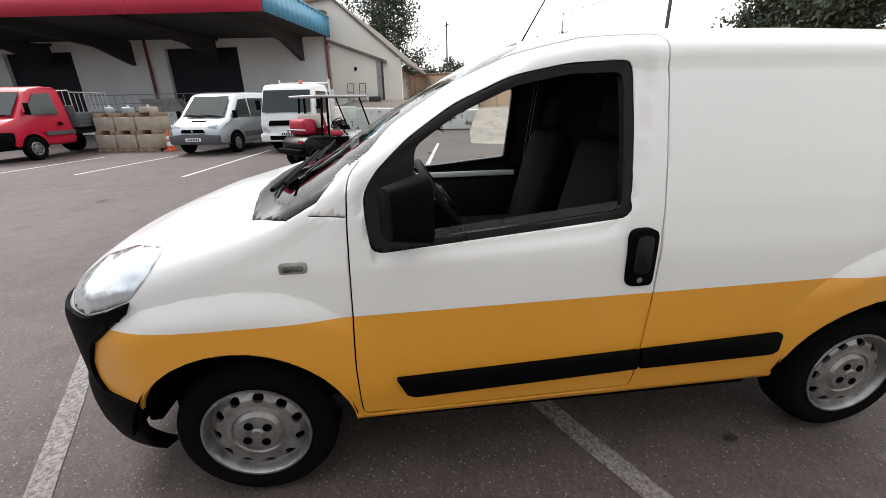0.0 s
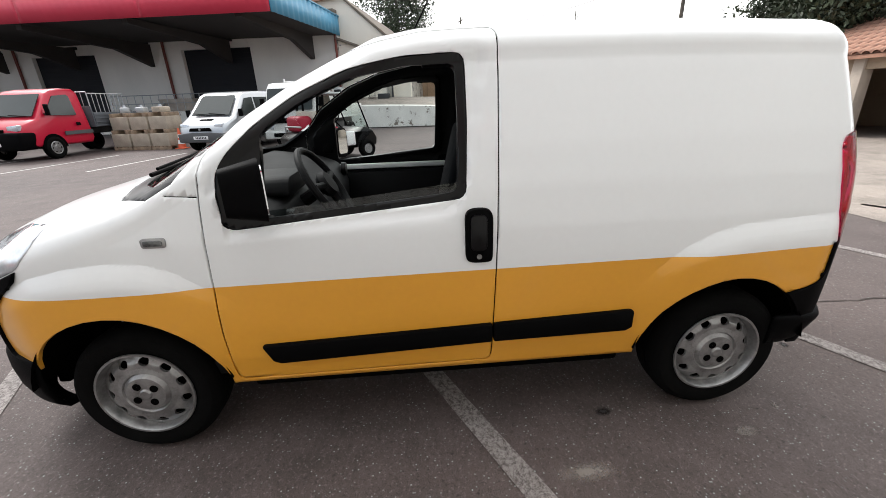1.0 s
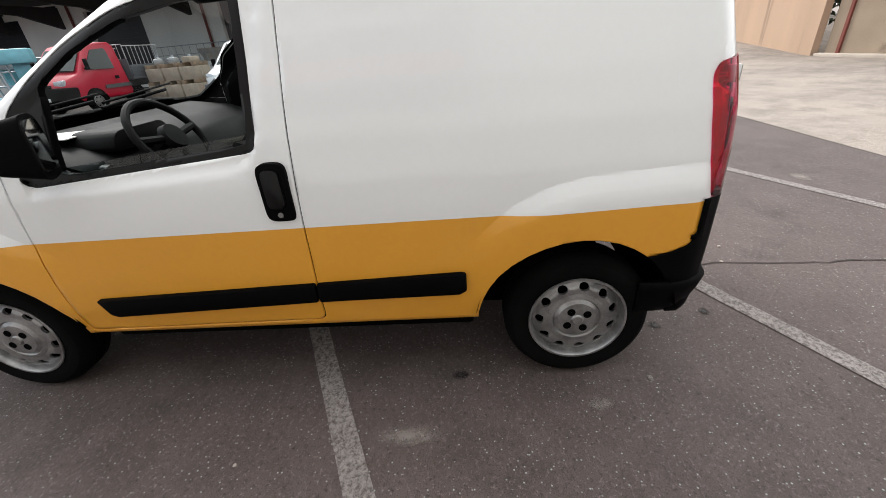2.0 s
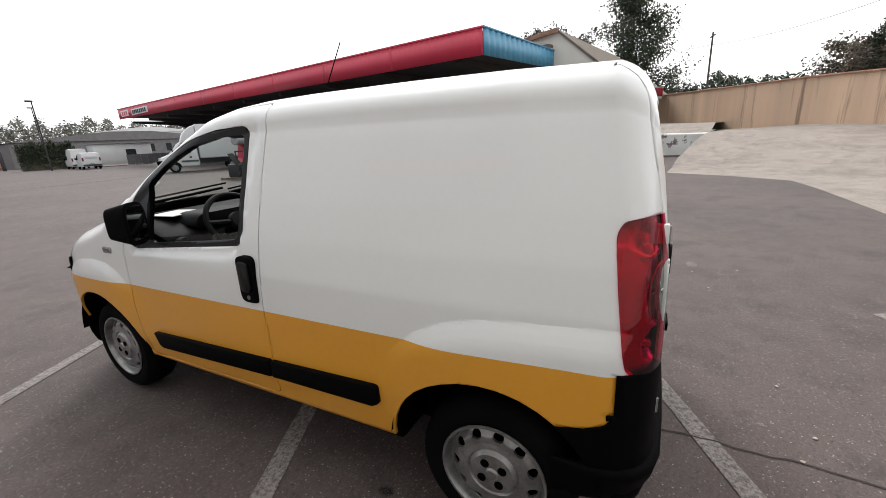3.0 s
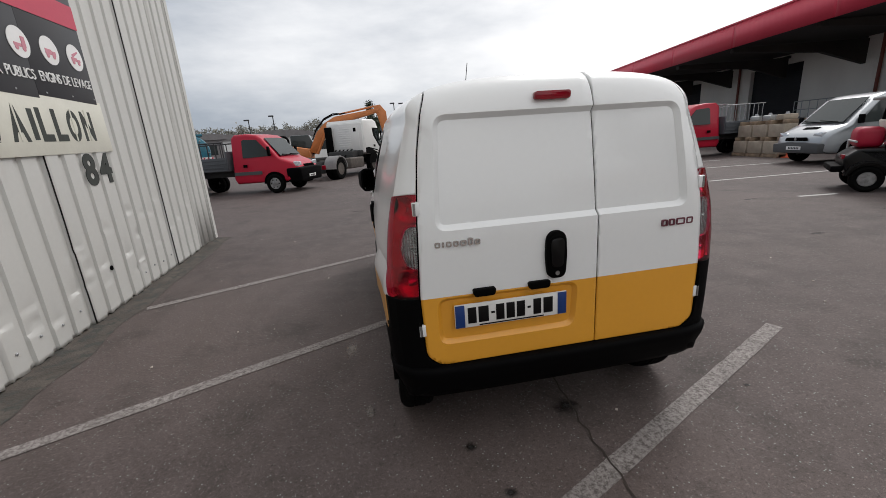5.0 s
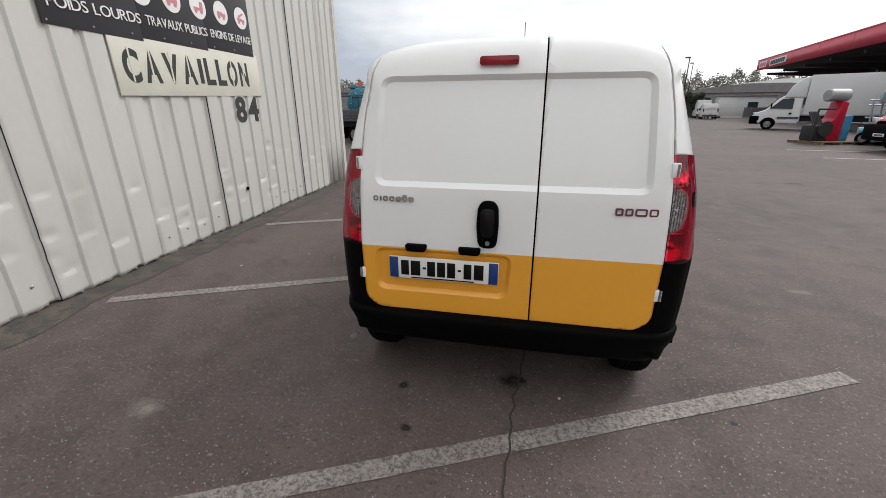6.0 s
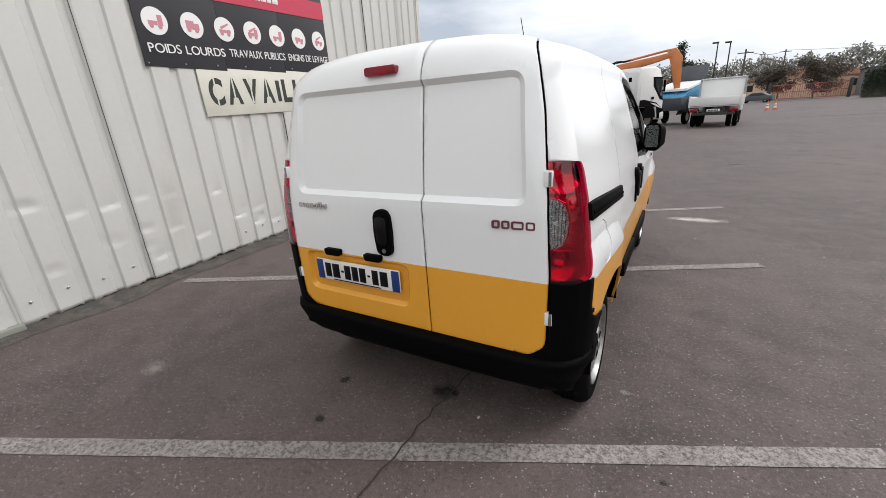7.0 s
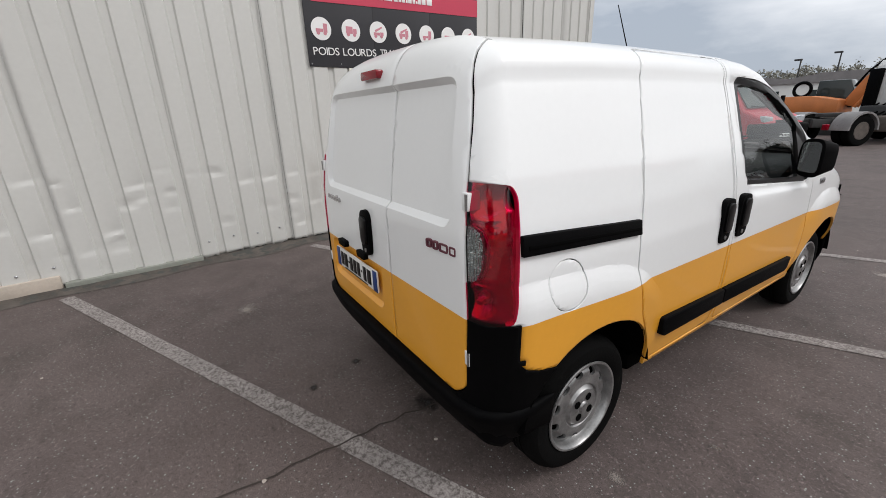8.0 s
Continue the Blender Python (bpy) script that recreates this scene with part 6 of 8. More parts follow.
# ---- parked vehicles ----
M_CARGLASS = surface("dark_car_glass", (0.030, 0.038, 0.038), 0.08, vary=0.1, bump=0.0, spec=0.35)
M_RIM_DIRTY = surface("dirty_truck_rim", (0.10, 0.085, 0.075), 0.7, 0.2, vary=0.3, scale=8, bump=0.1)
M_SILVER = surface("silver_car_paint", (0.40, 0.42, 0.44), 0.3, 0.55, vary=0.05, bump=0.0, coat=0.6)
M_RED_PAINT = surface("bright_red_truck_paint", (0.43, 0.006, 0.030), 0.35, vary=0.06, bump=0.0, coat=0.2, spec=0.35)
M_TRUCK_WHITE = surface("white_truck_paint", (0.72, 0.72, 0.70), 0.38, vary=0.05, scale=1.0, bump=0.0, coat=0.3, stain=(0.45, 0.42, 0.38), stain_at=0.66, spread=0.2)
M_BED_GREY = surface("slate_grey_dropside", (0.075, 0.082, 0.092), 0.55, vary=0.15, bump=0.04)
M_BED_SILVER = surface("aluminium_dropside", (0.42, 0.43, 0.43), 0.5, 0.5, vary=0.15, bump=0.04)
M_BUMPER_GREY = surface("grey_bumper_plastic", (0.07, 0.072, 0.075), 0.6, vary=0.1, bump=0.05)
M_GUARD = surface("grey_dusty_mudguard", (0.19, 0.185, 0.185), 0.6, vary=0.2, scale=3, bump=0.05, stain=(0.09, 0.08, 0.075), stain_at=0.6, spread=0.15)
M_CHASSIS = surface("dark_chassis_steel", (0.03, 0.03, 0.03), 0.7, vary=0.3, bump=0.1)
M_ORANGE = surface("orange_machine_paint", (0.50, 0.165, 0.045), 0.5, vary=0.15, scale=2, bump=0.05, stain=(0.30, 0.16, 0.08), stain_at=0.64)
M_TEAL = surface("teal_tank_paint", (0.02, 0.15, 0.21), 0.45, vary=0.2, scale=2, bump=0.05)
M_CYAN = surface("cyan_machine_paint", (0.16, 0.42, 0.48), 0.5, vary=0.2, scale=3, bump=0.05)
M_SEAT_RED = surface("red_vinyl_seat", (0.36, 0.003, 0.028), 0.5, vary=0.1, bump=0.03)
M_CONE = surface("orange_cone_plastic", (0.68, 0.12, 0.05), 0.5, vary=0.1, bump=0.02)
M_BLOCK = surface("tan_concrete_block", (0.40, 0.34, 0.27), 0.9, vary=0.2, scale=3, bump=0.3)
M_WOOD = surface("weathered_pallet_wood", (0.26, 0.19, 0.13), 0.85, vary=0.3, scale=6, bump=0.2)
M_BLUE_SHEET = surface("blue_tarpaulin", (0.05, 0.24, 0.42), 0.5, vary=0.2, scale=3, bump=0.1)


def slab(points, thick=0.012, bevel=0.0):
    """A flat panel through 3D points, given a thickness along its normal."""
    bm = bmesh.new()
    vs = [bm.verts.new(p) for p in points]
    f = bm.faces.new(vs)
    f.normal_update()
    n = f.normal.copy()
    got = bmesh.ops.extrude_face_region(bm, geom=[f])
    for v in [g for g in got["geom"] if isinstance(g, bmesh.types.BMVert)]:
        v.co -= n * thick
    bmesh.ops.recalc_face_normals(bm, faces=bm.faces)
    if bevel:
        bmesh.ops.bevel(bm, geom=bm.edges[:], offset=bevel, segments=1, affect="EDGES")
    return bm


def road_wheel(parent, x, y, r, w, rim=0.58, dual=False, deep=0.06):
    s = 1 if x > 0 else -1
    b = bmesh.new()
    prof = [(r * rim, 0.02), (r * 0.80, -0.004), (r * 0.95, 0.012), (r, 0.04), (r, w - 0.04), (r * 0.95, w - 0.01), (r * 0.80, w), (r * rim, w - 0.02)]
    lathe(b, [(q, x - s * a) for q, a in prof], 32, "x", (0, y, r), closed=True)
    tyre = part("tyre", b, M_RUBBER, parent, "black truck tyre" if r > 0.4 else "black tyre", 30)
    b = bmesh.new()
    lathe(b, [(r * rim, x - s * 0.02), (r * rim * 0.94, x - s * 0.012), (r * rim * 0.86, x - s * deep), (r * 0.30, x - s * (deep * 1.1 if not dual else 0.13)), (r * 0.22, x - s * deep * 0.6), (r * 0.10, x - s * deep * 0.4), (0.0005, x - s * deep * 0.4)], 28, "x", (0, y, r))
    hub = part("rim", b, M_RIM_DIRTY if r > 0.4 else M_RIM, parent, "grey steel rim")
    for k in range(6):
        a = k * math.pi / 3
        q = r * 0.42
        part("rim_hole", lathe(bmesh.new(), [(r * 0.07, x - s * (deep + 0.002)), (r * 0.07, x - s * (deep - 0.006)), (0.0005, x - s * (deep - 0.005))], 8, "x", (0, y + q * math.cos(a), r + q * math.sin(a))), M_GAP, hub)
    if dual:
        b = bmesh.new()
        lathe(b, [(q, x - s * (a + w + 0.05)) for q, a in prof], 24, "x", (0, y, r), closed=True)
        part("tyre", b, M_RUBBER, parent, "inner twin tyre")


def shell(profile, half, belt, lean, nose_y, nose_k, bevel=0.06, segments=3, steps=6):
    """A cab or body: a side outline with sides that lean in above the belt and draw in towards the nose."""
    b = bmesh.new()
    p = bmesh.new()
    n = len(profile)
    rings = []
    for i in range(steps + 1):
        at = -half + 2 * half * i / steps
        rings.append([p.verts.new((at, y, z)) for y, z in profile])
    p.faces.new(rings[0])
    p.faces.new(list(reversed(rings[-1])))
    for r0, r1 in zip(rings, rings[1:]):
        for i in range(n):
            p.faces.new((r0[i], r1[i], r1[(i + 1) % n], r0[(i + 1) % n]))
    bmesh.ops.recalc_face_normals(p, faces=p.faces)
    rim = [e for e in p.edges if len(e.link_faces) == 2 and abs(abs(e.verts[0].co.x) - half) < 1e-6 and abs(abs(e.verts[1].co.x) - half) < 1e-6 and len({len(f.verts) for f in e.link_faces}) > 1]
    bmesh.ops.bevel(p, geom=rim, offset=bevel, segments=segments, affect="EDGES", profile=0.5, clamp_overlap=True)

    def side(y, z):
        k = 1 - lean * max(0.0, z - belt)
        if y > nose_y:
            k *= 1 - nose_k * (y - nose_y) ** 2
        return k

    for v in p.verts:
        q = abs(v.co.x) / half
        v.co.y -= 0.06 * q * q * smooth(nose_y - 0.3, nose_y + 0.3, v.co.y)
        v.co.x *= side(v.co.y, v.co.z)
    merge(b, p)
    return b, lambda y, z: half * side(y, z)


def side_panel(xf, outline, s, out=0.006, thick=0.02):
    return slab([(s * (xf(y, z) + out), y, z) for y, z in outline], thick if s > 0 else thick)


def headlamp_pair(parent, x, y, z, w, h, material=None):
    for s in (-1, 1):
        b = prismed(rounded([(s * x, z - h), (s * (x + w), z - h * 0.6), (s * (x + w), z + h), (s * (x + 0.02), z + h * 0.7)], 0.03), y - 0.12, y + 0.02, "y", 0.01)
        part("headlamp", b, material or M_LAMP_HEAD, parent, "clear headlamp")


def plate_bars(parent, x0, x1, y, z, h=0.10, back=False):
    s = -1 if back else 1
    p = part("number_plate", boxed(x0, x1, y - 0.01, y + 0.01, z, z + h, 0.003), M_SIGN_WHITE, parent, "white plate with dark bars")
    w = (x1 - x0) / 9
    for k in range(7):
        part("plate_bar", boxed(x0 + w * (1 + k), x0 + w * (1.65 + k), y + s * 0.008, y + s * 0.014, z + 0.02, z + h - 0.02), M_IRON, p)


def mirrors(parent, x, y, z, h=0.24, w=0.14):
    for s in (-1, 1):
        m = part("door_mirror", boxed(*sorted((s * x, s * (x + w))), y - 0.05, y + 0.03, z, z + h, 0.02), M_BLACK, parent, "black door mirror")
        part("mirror_arm", boxed(*sorted((s * (x - 0.12), s * x)), y - 0.02, y + 0.01, z + 0.03, z + 0.07, 0.005), M_BLACK, m)


def dropside(parent, y0, y1, half, z0, h, material, tail_open=0.0):
    part("bed_floor", boxed(-half, half, y1, y0, z0 - 0.07, z0, 0.01), material, parent)
    for s in (-1, 1):
        n = 2
        for i in range(n):
            a, b = y1 + (y0 - y1) * i / n + 0.02, y1 + (y0 - y1) * (i + 1) / n - 0.02
            board = part("side_board", boxed(*sorted((s * (half - 0.03), s * half)), a, b, z0, z0 + h, 0.008), material, parent, "ribbed drop side")
            for k in range(3):
                z = z0 + h * (0.2 + 0.3 * k)
                part("rib", boxed(*sorted((s * half, s * (half + 0.012))), a + 0.02, b - 0.02, z - 0.02, z + 0.02, 0.005), material, board)
    part("tail_board", boxed(-half, half, y1 - 0.03, y1, z0, z0 + h, 0.008), material, parent)
    for s in (-0.45, 0.45):
        part("chassis_rail", boxed(s - 0.05, s + 0.05, y1 + 0.05, y0 + 0.5, z0 - 0.32, z0 - 0.07, 0.01), M_CHASSIS, parent)


def build_silver_van():
    v = thing("passenger_van", "silver passenger van with dark glass parked before the dock", "van", (12.85, 8.15, 0), 78.0)
    prof = [(0.86, 0.36), (0.88, 0.62), (0.84, 0.80), (0.70, 0.93), (0.30, 1.10), (0.20, 1.14), (-0.50, 1.80), (-0.72, 1.90), (-1.2, 1.95), (-2.6, 1.97), (-3.85, 1.93), (-3.97, 1.75), (-4.02, 0.90), (-4.00, 0.34), (-3.5, 0.30), (0.4, 0.30)]
    b, xf = shell(prof, 0.95, 0.95, 0.14, 0.2, 0.42, 0.09)
    part("body", b, M_SILVER, v, "silver painted body")
    part("windscreen", slab([(-0.70, 0.205, 1.17), (0.70, 0.205, 1.17), (0.62, -0.47, 1.80), (-0.62, -0.47, 1.80)], 0.02), M_CARGLASS, v)
    for s in (-1, 1):
        part("side_window", side_panel(xf, [(-0.02, 1.14), (-0.55, 1.70), (-1.0, 1.74), (-1.0, 1.12)], s), M_CARGLASS, v)
        part("side_window", side_panel(xf, [(-1.12, 1.12), (-1.12, 1.74), (-2.3, 1.75), (-2.3, 1.12)], s), M_CARGLASS, v)
        part("side_window", side_panel(xf, [(-2.42, 1.12), (-2.42, 1.75), (-3.7, 1.72), (-3.72, 1.12)], s), M_CARGLASS, v)
        part("wheel_arch", prismed([(0.42 * math.cos(a), 0.33 + 0.42 * math.sin(a)) for a in np.linspace(0, math.pi, 13)], s * 0.80, s * (xf(0, 0.5) + 0.004), "x"), M_GAP, v)
        part("wheel_arch", prismed([(-3.1 + 0.42 * math.cos(a), 0.33 + 0.42 * math.sin(a)) for a in np.linspace(0, math.pi, 13)], s * 0.80, s * (xf(-3, 0.5) + 0.004), "x"), M_GAP, v)
        part("side_strip", side_panel(xf, [(-0.5, 0.55), (-0.5, 0.66), (-2.6, 0.66), (-2.6, 0.55)], s, 0.012, 0.03), M_BUMPER_GREY, v)
        road_wheel(v, s * (xf(0, 0.4) + 0.03), 0.0, 0.325, 0.21, deep=0.022)
        road_wheel(v, s * (xf(-3, 0.4) + 0.03), -3.1, 0.325, 0.21, deep=0.022)
    part("bumper", prismed([(-0.82, 0.34), (0.82, 0.34), (0.84, 0.62), (0.30, 0.66), (-0.30, 0.66), (-0.84, 0.62)], 0.55, 0.91, "y", 0.04), M_BUMPER_GREY, v, "dark grey front bumper")
    g = part("grille", prismed(rounded([(-0.40, 0.70), (0.40, 0.70), (0.34, 0.80), (-0.34, 0.80)], 0.03), 0.80, 0.895, "y", 0.01), M_GAP, v, "black grille")
    part("badge", prismed([(-0.05, 0.75), (0, 0.69), (0.05, 0.75), (0, 0.81)], 0.88, 0.90, "y", 0.004), M_RIM, g)
    part("air_intake", slab([(-0.25, 0.52, 1.02), (0.25, 0.52, 1.02), (0.25, 0.40, 1.07), (-0.25, 0.40, 1.07)], -0.01), M_GAP, v, "black bonnet intake")
    headlamp_pair(v, 0.46, 0.76, 0.83, 0.30, 0.11)
    plate_bars(v, -0.26, 0.26, 0.92, 0.44)
    mirrors(v, 0.92, 0.0, 1.12)
    for x0, x1 in ((-0.55, 0.05), (0.0, 0.6)):
        part("wiper", rodded((x0, 0.225, 1.19), (x1, 0.20, 1.24), 0.012), M_BLACK, v)


def build_flatbed():
    v = thing("tipper_truck", "white forward-control tipper truck parked against the dock", "truck", (12.95, 5.2, 0), 80.5)
    prof = [(1.02, 0.38), (1.05, 0.60), (1.04, 1.02), (0.98, 1.22), (0.66, 1.98), (0.50, 2.10), (0.1, 2.14), (-0.62, 2.12), (-0.74, 1.95), (-0.76, 0.62), (-0.70, 0.55), (0.3, 0.55), (0.55, 0.38)]
    b, xf = shell(prof, 0.92, 1.1, 0.06, 0.4, 0.10, 0.08)
    part("cab", b, M_TRUCK_WHITE, v, "white forward-control cab")
    part("windscreen", slab([(-0.80, 0.975, 1.27), (0.80, 0.975, 1.27), (0.76, 0.70, 1.93), (-0.76, 0.70, 1.93)], 0.02), M_CARGLASS, v)
    for s in (-1, 1):
        part("side_window", side_panel(xf, [(0.72, 1.22), (0.52, 1.90), (-0.38, 1.90), (-0.38, 1.22)], s), M_CARGLASS, v)
        part("door_handle", side_panel(xf, [(-0.25, 1.02), (-0.25, 1.10), (-0.38, 1.10), (-0.38, 1.02)], s, 0.012), M_BLACK, v)
        part("wheel_arch", prismed([(0.43 * math.cos(a), 0.36 + 0.43 * math.sin(a)) for a in np.linspace(0, math.pi, 13)], s * 0.74, s * (xf(0, 0.6) + 0.004), "x"), M_GAP, v)
        road_wheel(v, s * (xf(0, 0.4) + 0.03), 0.0, 0.35, 0.22, deep=0.022)
        road_wheel(v, s * 0.94, -2.75, 0.35, 0.2, dual=True)
        part("side_guard", boxed(*sorted((s * 0.86, s * 0.90)), -2.2, -0.9, 0.45, 0.55, 0.01), M_TRUCK_WHITE, v, "white side guard rail")
    part("bumper", boxed(-0.92, 0.92, 0.78, 1.09, 0.36, 0.62, 0.05, 3), M_TRUCK_WHITE, v)
    part("grille", prismed(rounded([(-0.62, 0.86), (0.62, 0.86), (0.56, 1.02), (-0.56, 1.02)], 0.03), 1.0, 1.062, "y", 0.01), M_GAP, v, "black grille bar")
    part("lower_grille", boxed(-0.6, 0.6, 1.06, 1.10, 0.42, 0.55, 0.01), M_GAP, v)
    headlamp_pair(v, 0.60, 1.0, 0.80, 0.27, 0.16)
    plate_bars(v, -0.26, 0.26, 1.105, 0.56)
    mirrors(v, 0.95, 0.72, 1.35, 0.30)
    dropside(v, -0.95, -4.05, 0.98, 0.98, 0.42, M_TRUCK_WHITE)
    b = bmesh.new()
    for x in (-0.9, 0.9):
        rod(b, (x, -0.88, 0.95), (x, -0.88, 2.32), 0.035)
    part("headboard", boxed(-0.97, 0.97, -0.93, -0.88, 0.98, 1.75, 0.01), M_TRUCK_WHITE, v)
    part("headboard_frame", merge(b, rodded((-0.9, -0.88, 2.2), (0.9, -0.88, 2.2), 0.03)), M_TRUCK_WHITE, v, "white rack behind the cab")
    part("load", boxed(-0.9, 0.9, -3.9, -1.0, 0.98, 1.28, 0.08, 3), M_BLOCK, v, "pale load in the bed")
    part("roof_beacon", lathe(bmesh.new(), [(0.05, 2.13), (0.05, 2.22), (0.02, 2.25), (0.0005, 2.25)], 14, "z", (-0.3, 0.2, 0)), M_CONE, v)
    part("tank", boxed(-0.85, -0.5, -1.9, -1.1, 0.42, 0.78, 0.04), M_CHASSIS, v)


def bonnet_truck(label, at, turn, paint, bed, bed_len, extra=None):
    v = thing("pickup_truck", label, "truck", at, turn)
    prof = [(0.97, 0.40), (1.00, 0.66), (0.97, 0.92), (0.84, 1.07), (0.40, 1.24), (0.28, 1.30), (-0.34, 2.00), (-0.54, 2.13), (-0.95, 2.20), (-1.42, 2.19), (-1.56, 2.06), (-1.62, 0.58), (-1.52, 0.40), (0.4, 0.42)]
    b, xf = shell(prof, 0.95, 1.0, 0.12, 0.2, 0.30, 0.08)
    part("cab", b, paint, v)
    part("windscreen", slab([(-0.76, 0.275, 1.345), (0.76, 0.275, 1.345), (0.67, -0.315, 2.01), (-0.67, -0.315, 2.01)], 0.02), M_CARGLASS, v)
    for s in (-1, 1):
        part("side_window", side_panel(xf, [(0.0, 1.36), (-0.10, 1.50), (-0.52, 1.96), (-1.05, 2.0), (-1.12, 1.95), (-1.14, 1.34)], s), M_CARGLASS, v)
        part("door_handle", side_panel(xf, [(-1.0, 1.0), (-1.0, 1.10), (-1.15, 1.10), (-1.15, 1.0)], s, 0.014), M_BLACK, v)
        part("side_strip", side_panel(xf, [(-0.45, 0.72), (-0.45, 0.84), (-1.55, 0.84), (-1.55, 0.72)], s, 0.012, 0.03), M_BUMPER_GREY, v, "grey side rubbing strip")
        arch = [(0.43 * math.cos(a), 0.36 + 0.43 * math.sin(a)) for a in np.linspace(0, math.pi, 13)]
        part("wheel_arch", prismed(arch, s * 0.74, s * (xf(0, 0.6) + 0.004), "x"), M_GAP, v)
        road_wheel(v, s * (xf(0, 0.4) + 0.03), 0.0, 0.355, 0.21, deep=0.022)
        road_wheel(v, s * 0.93, -1.62 - bed_len * 0.52, 0.355, 0.2, dual=True)
    part("bumper", prismed([(-0.88, 0.36), (0.88, 0.36), (0.91, 0.88), (0.5, 0.90), (-0.5, 0.90), (-0.91, 0.88)], 0.47, 1.05, "y", 0.07, 3), M_BLACK, v, "black plastic front bumper")
    part("grille", prismed(rounded([(-0.42, 0.86), (0.42, 0.86), (0.36, 0.99), (-0.36, 0.99)], 0.03), 0.88, 0.99, "y", 0.01), M_GAP, v, "black grille")
    headlamp_pair(v, 0.46, 0.89, 1.00, 0.36, 0.11)
    plate_bars(v, -0.26, 0.26, 1.06, 0.50)
    mirrors(v, 0.97, 0.0, 1.36, 0.34, 0.12)
    for x0, x1 in ((-0.6, 0.0), (0.0, 0.6)):
        part("wiper", rodded((x0, 0.29, 1.36), (x1, 0.27, 1.40), 0.012), M_BLACK, v)
    if bed is not None:
        dropside(v, -1.75, -1.75 - bed_len, 1.02, 0.98, 0.42, bed)
        part("headboard", boxed(-1.0, 1.0, -1.78, -1.72, 0.9, 1.62, 0.01), bed, v)
    if extra:
        extra(v)
    return v


def cage(v):
    b = bmesh.new()
    for s in (-0.95, 0.95):
        for k in range(9):
            y = -1.8 - k * 0.2
            rod(b, (s, y, 1.4), (s, y, 2.05), 0.012, steps=6)
        rod(b, (s, -1.8, 2.05), (s, -3.5, 2.05), 0.016, steps=6)
    for k in range(10):
        rod(b, (-0.95 + k * 0.21, -1.78, 1.6), (-0.95 + k * 0.21, -1.78, 2.1), 0.012, steps=6)
    rod(b, (-0.95, -1.78, 2.1), (0.95, -1.78, 2.1), 0.016, steps=6)
    part("rack", b, M_STEEL, v, "bar rack behind the cab")


def tank_load(v):
    b = bmesh.new()
    lathe(b, [(0.0005, -2.1), (0.45, -2.12), (0.66, -2.22), (0.70, -2.4), (0.70, -5.0), (0.66, -5.15), (0.35, -5.28), (0.0005, -5.30)], 36, "y", (0, 0, 1.72))
    t = part("tank", b, M_TEAL, v, "teal slurry tank")
    part("end_hatch", lathe(bmesh.new(), [(0.50, -5.18), (0.52, -5.26), (0.44, -5.30), (0.0005, -5.34)], 28, "y", (0.05, 0, 1.68)), M_TEAL, t)
    b = bmesh.new()
    for k in range(12):
        a = 2 * math.pi * k / 12
        rod(b, (0.05 + 0.5 * math.cos(a), -5.22, 1.68 + 0.5 * math.sin(a)), (0.05 + 0.58 * math.cos(a), -5.36, 1.68 + 0.58 * math.sin(a)), 0.025, steps=6)
    part("hatch_clamp", b, M_STEEL, t, "ring of steel clamps")
    part("catwalk", boxed(-0.5, 0.5, -4.9, -3.2, 2.40, 2.48, 0.01), M_TEAL, t)
    stripe = part("warning_board", boxed(-0.1, 0.75, -5.42, -5.38, 1.22, 1.48, 0.01), M_SIGN_WHITE, t, "red and white striped board")
    for k in range(5):
        x = -0.06 + k * 0.16
        part("red_stripe", prismed([(x, 1.23), (x + 0.07, 1.23), (x + 0.15, 1.47), (x + 0.08, 1.47)], -5.428, -5.42, "y"), M_RED_CLAD, stripe)
    part("warning_triangle", prismed([(-0.12, 2.50), (0.16, 2.50), (0.02, 2.80)], -4.9, -4.86, "y"), M_CONE, t, "orange warning triangle")
    part("valve", lathe(bmesh.new(), [(0.08, -5.60), (0.10, -5.58), (0.08, -5.30), (0.05, -5.25)], 16, "y", (0.1, 0, 1.14)), M_STEEL, t)
    for x in (-0.45, 0.45):
        part("chassis_rail", boxed(x - 0.06, x + 0.06, -5.2, -1.0, 0.72, 1.04, 0.01), M_CHASSIS, v)
    part("tank_cradle", boxed(-0.75, 0.75, -4.9, -2.5, 1.02, 1.14, 0.02), M_CHASSIS, v)
    for s in (-1, 1):
        road_wheel(v, s * 1.05, -4.3, 0.48, 0.28, dual=True)
        road_wheel(v, s * 1.05, -3.1, 0.48, 0.28, dual=True)
    part("drawbar", prismed([(-0.5, -1.0), (0.5, -1.0), (0.06, 0.4), (-0.06, 0.4)], 0.72, 0.84, "z", 0.01), M_CHASSIS, v)
    part("support_leg", boxed(-0.06, 0.06, 0.1, 0.22, 0.0, 0.74, 0.01), M_CHASSIS, v)


def side_rack(v):
    for s in (-0.98, 0.98):
        b = bmesh.new()
        for k in range(6):
            rod(b, (s, -1.85 - k * 0.30, 1.38), (s, -1.85 - k * 0.30, 1.95), 0.022, steps=6)
        rod(b, (s, -1.82, 1.95), (s, -5.2, 1.95), 0.026, steps=6)
        part("rack", b, M_IRON, v, "dark bar rack above the dropside")


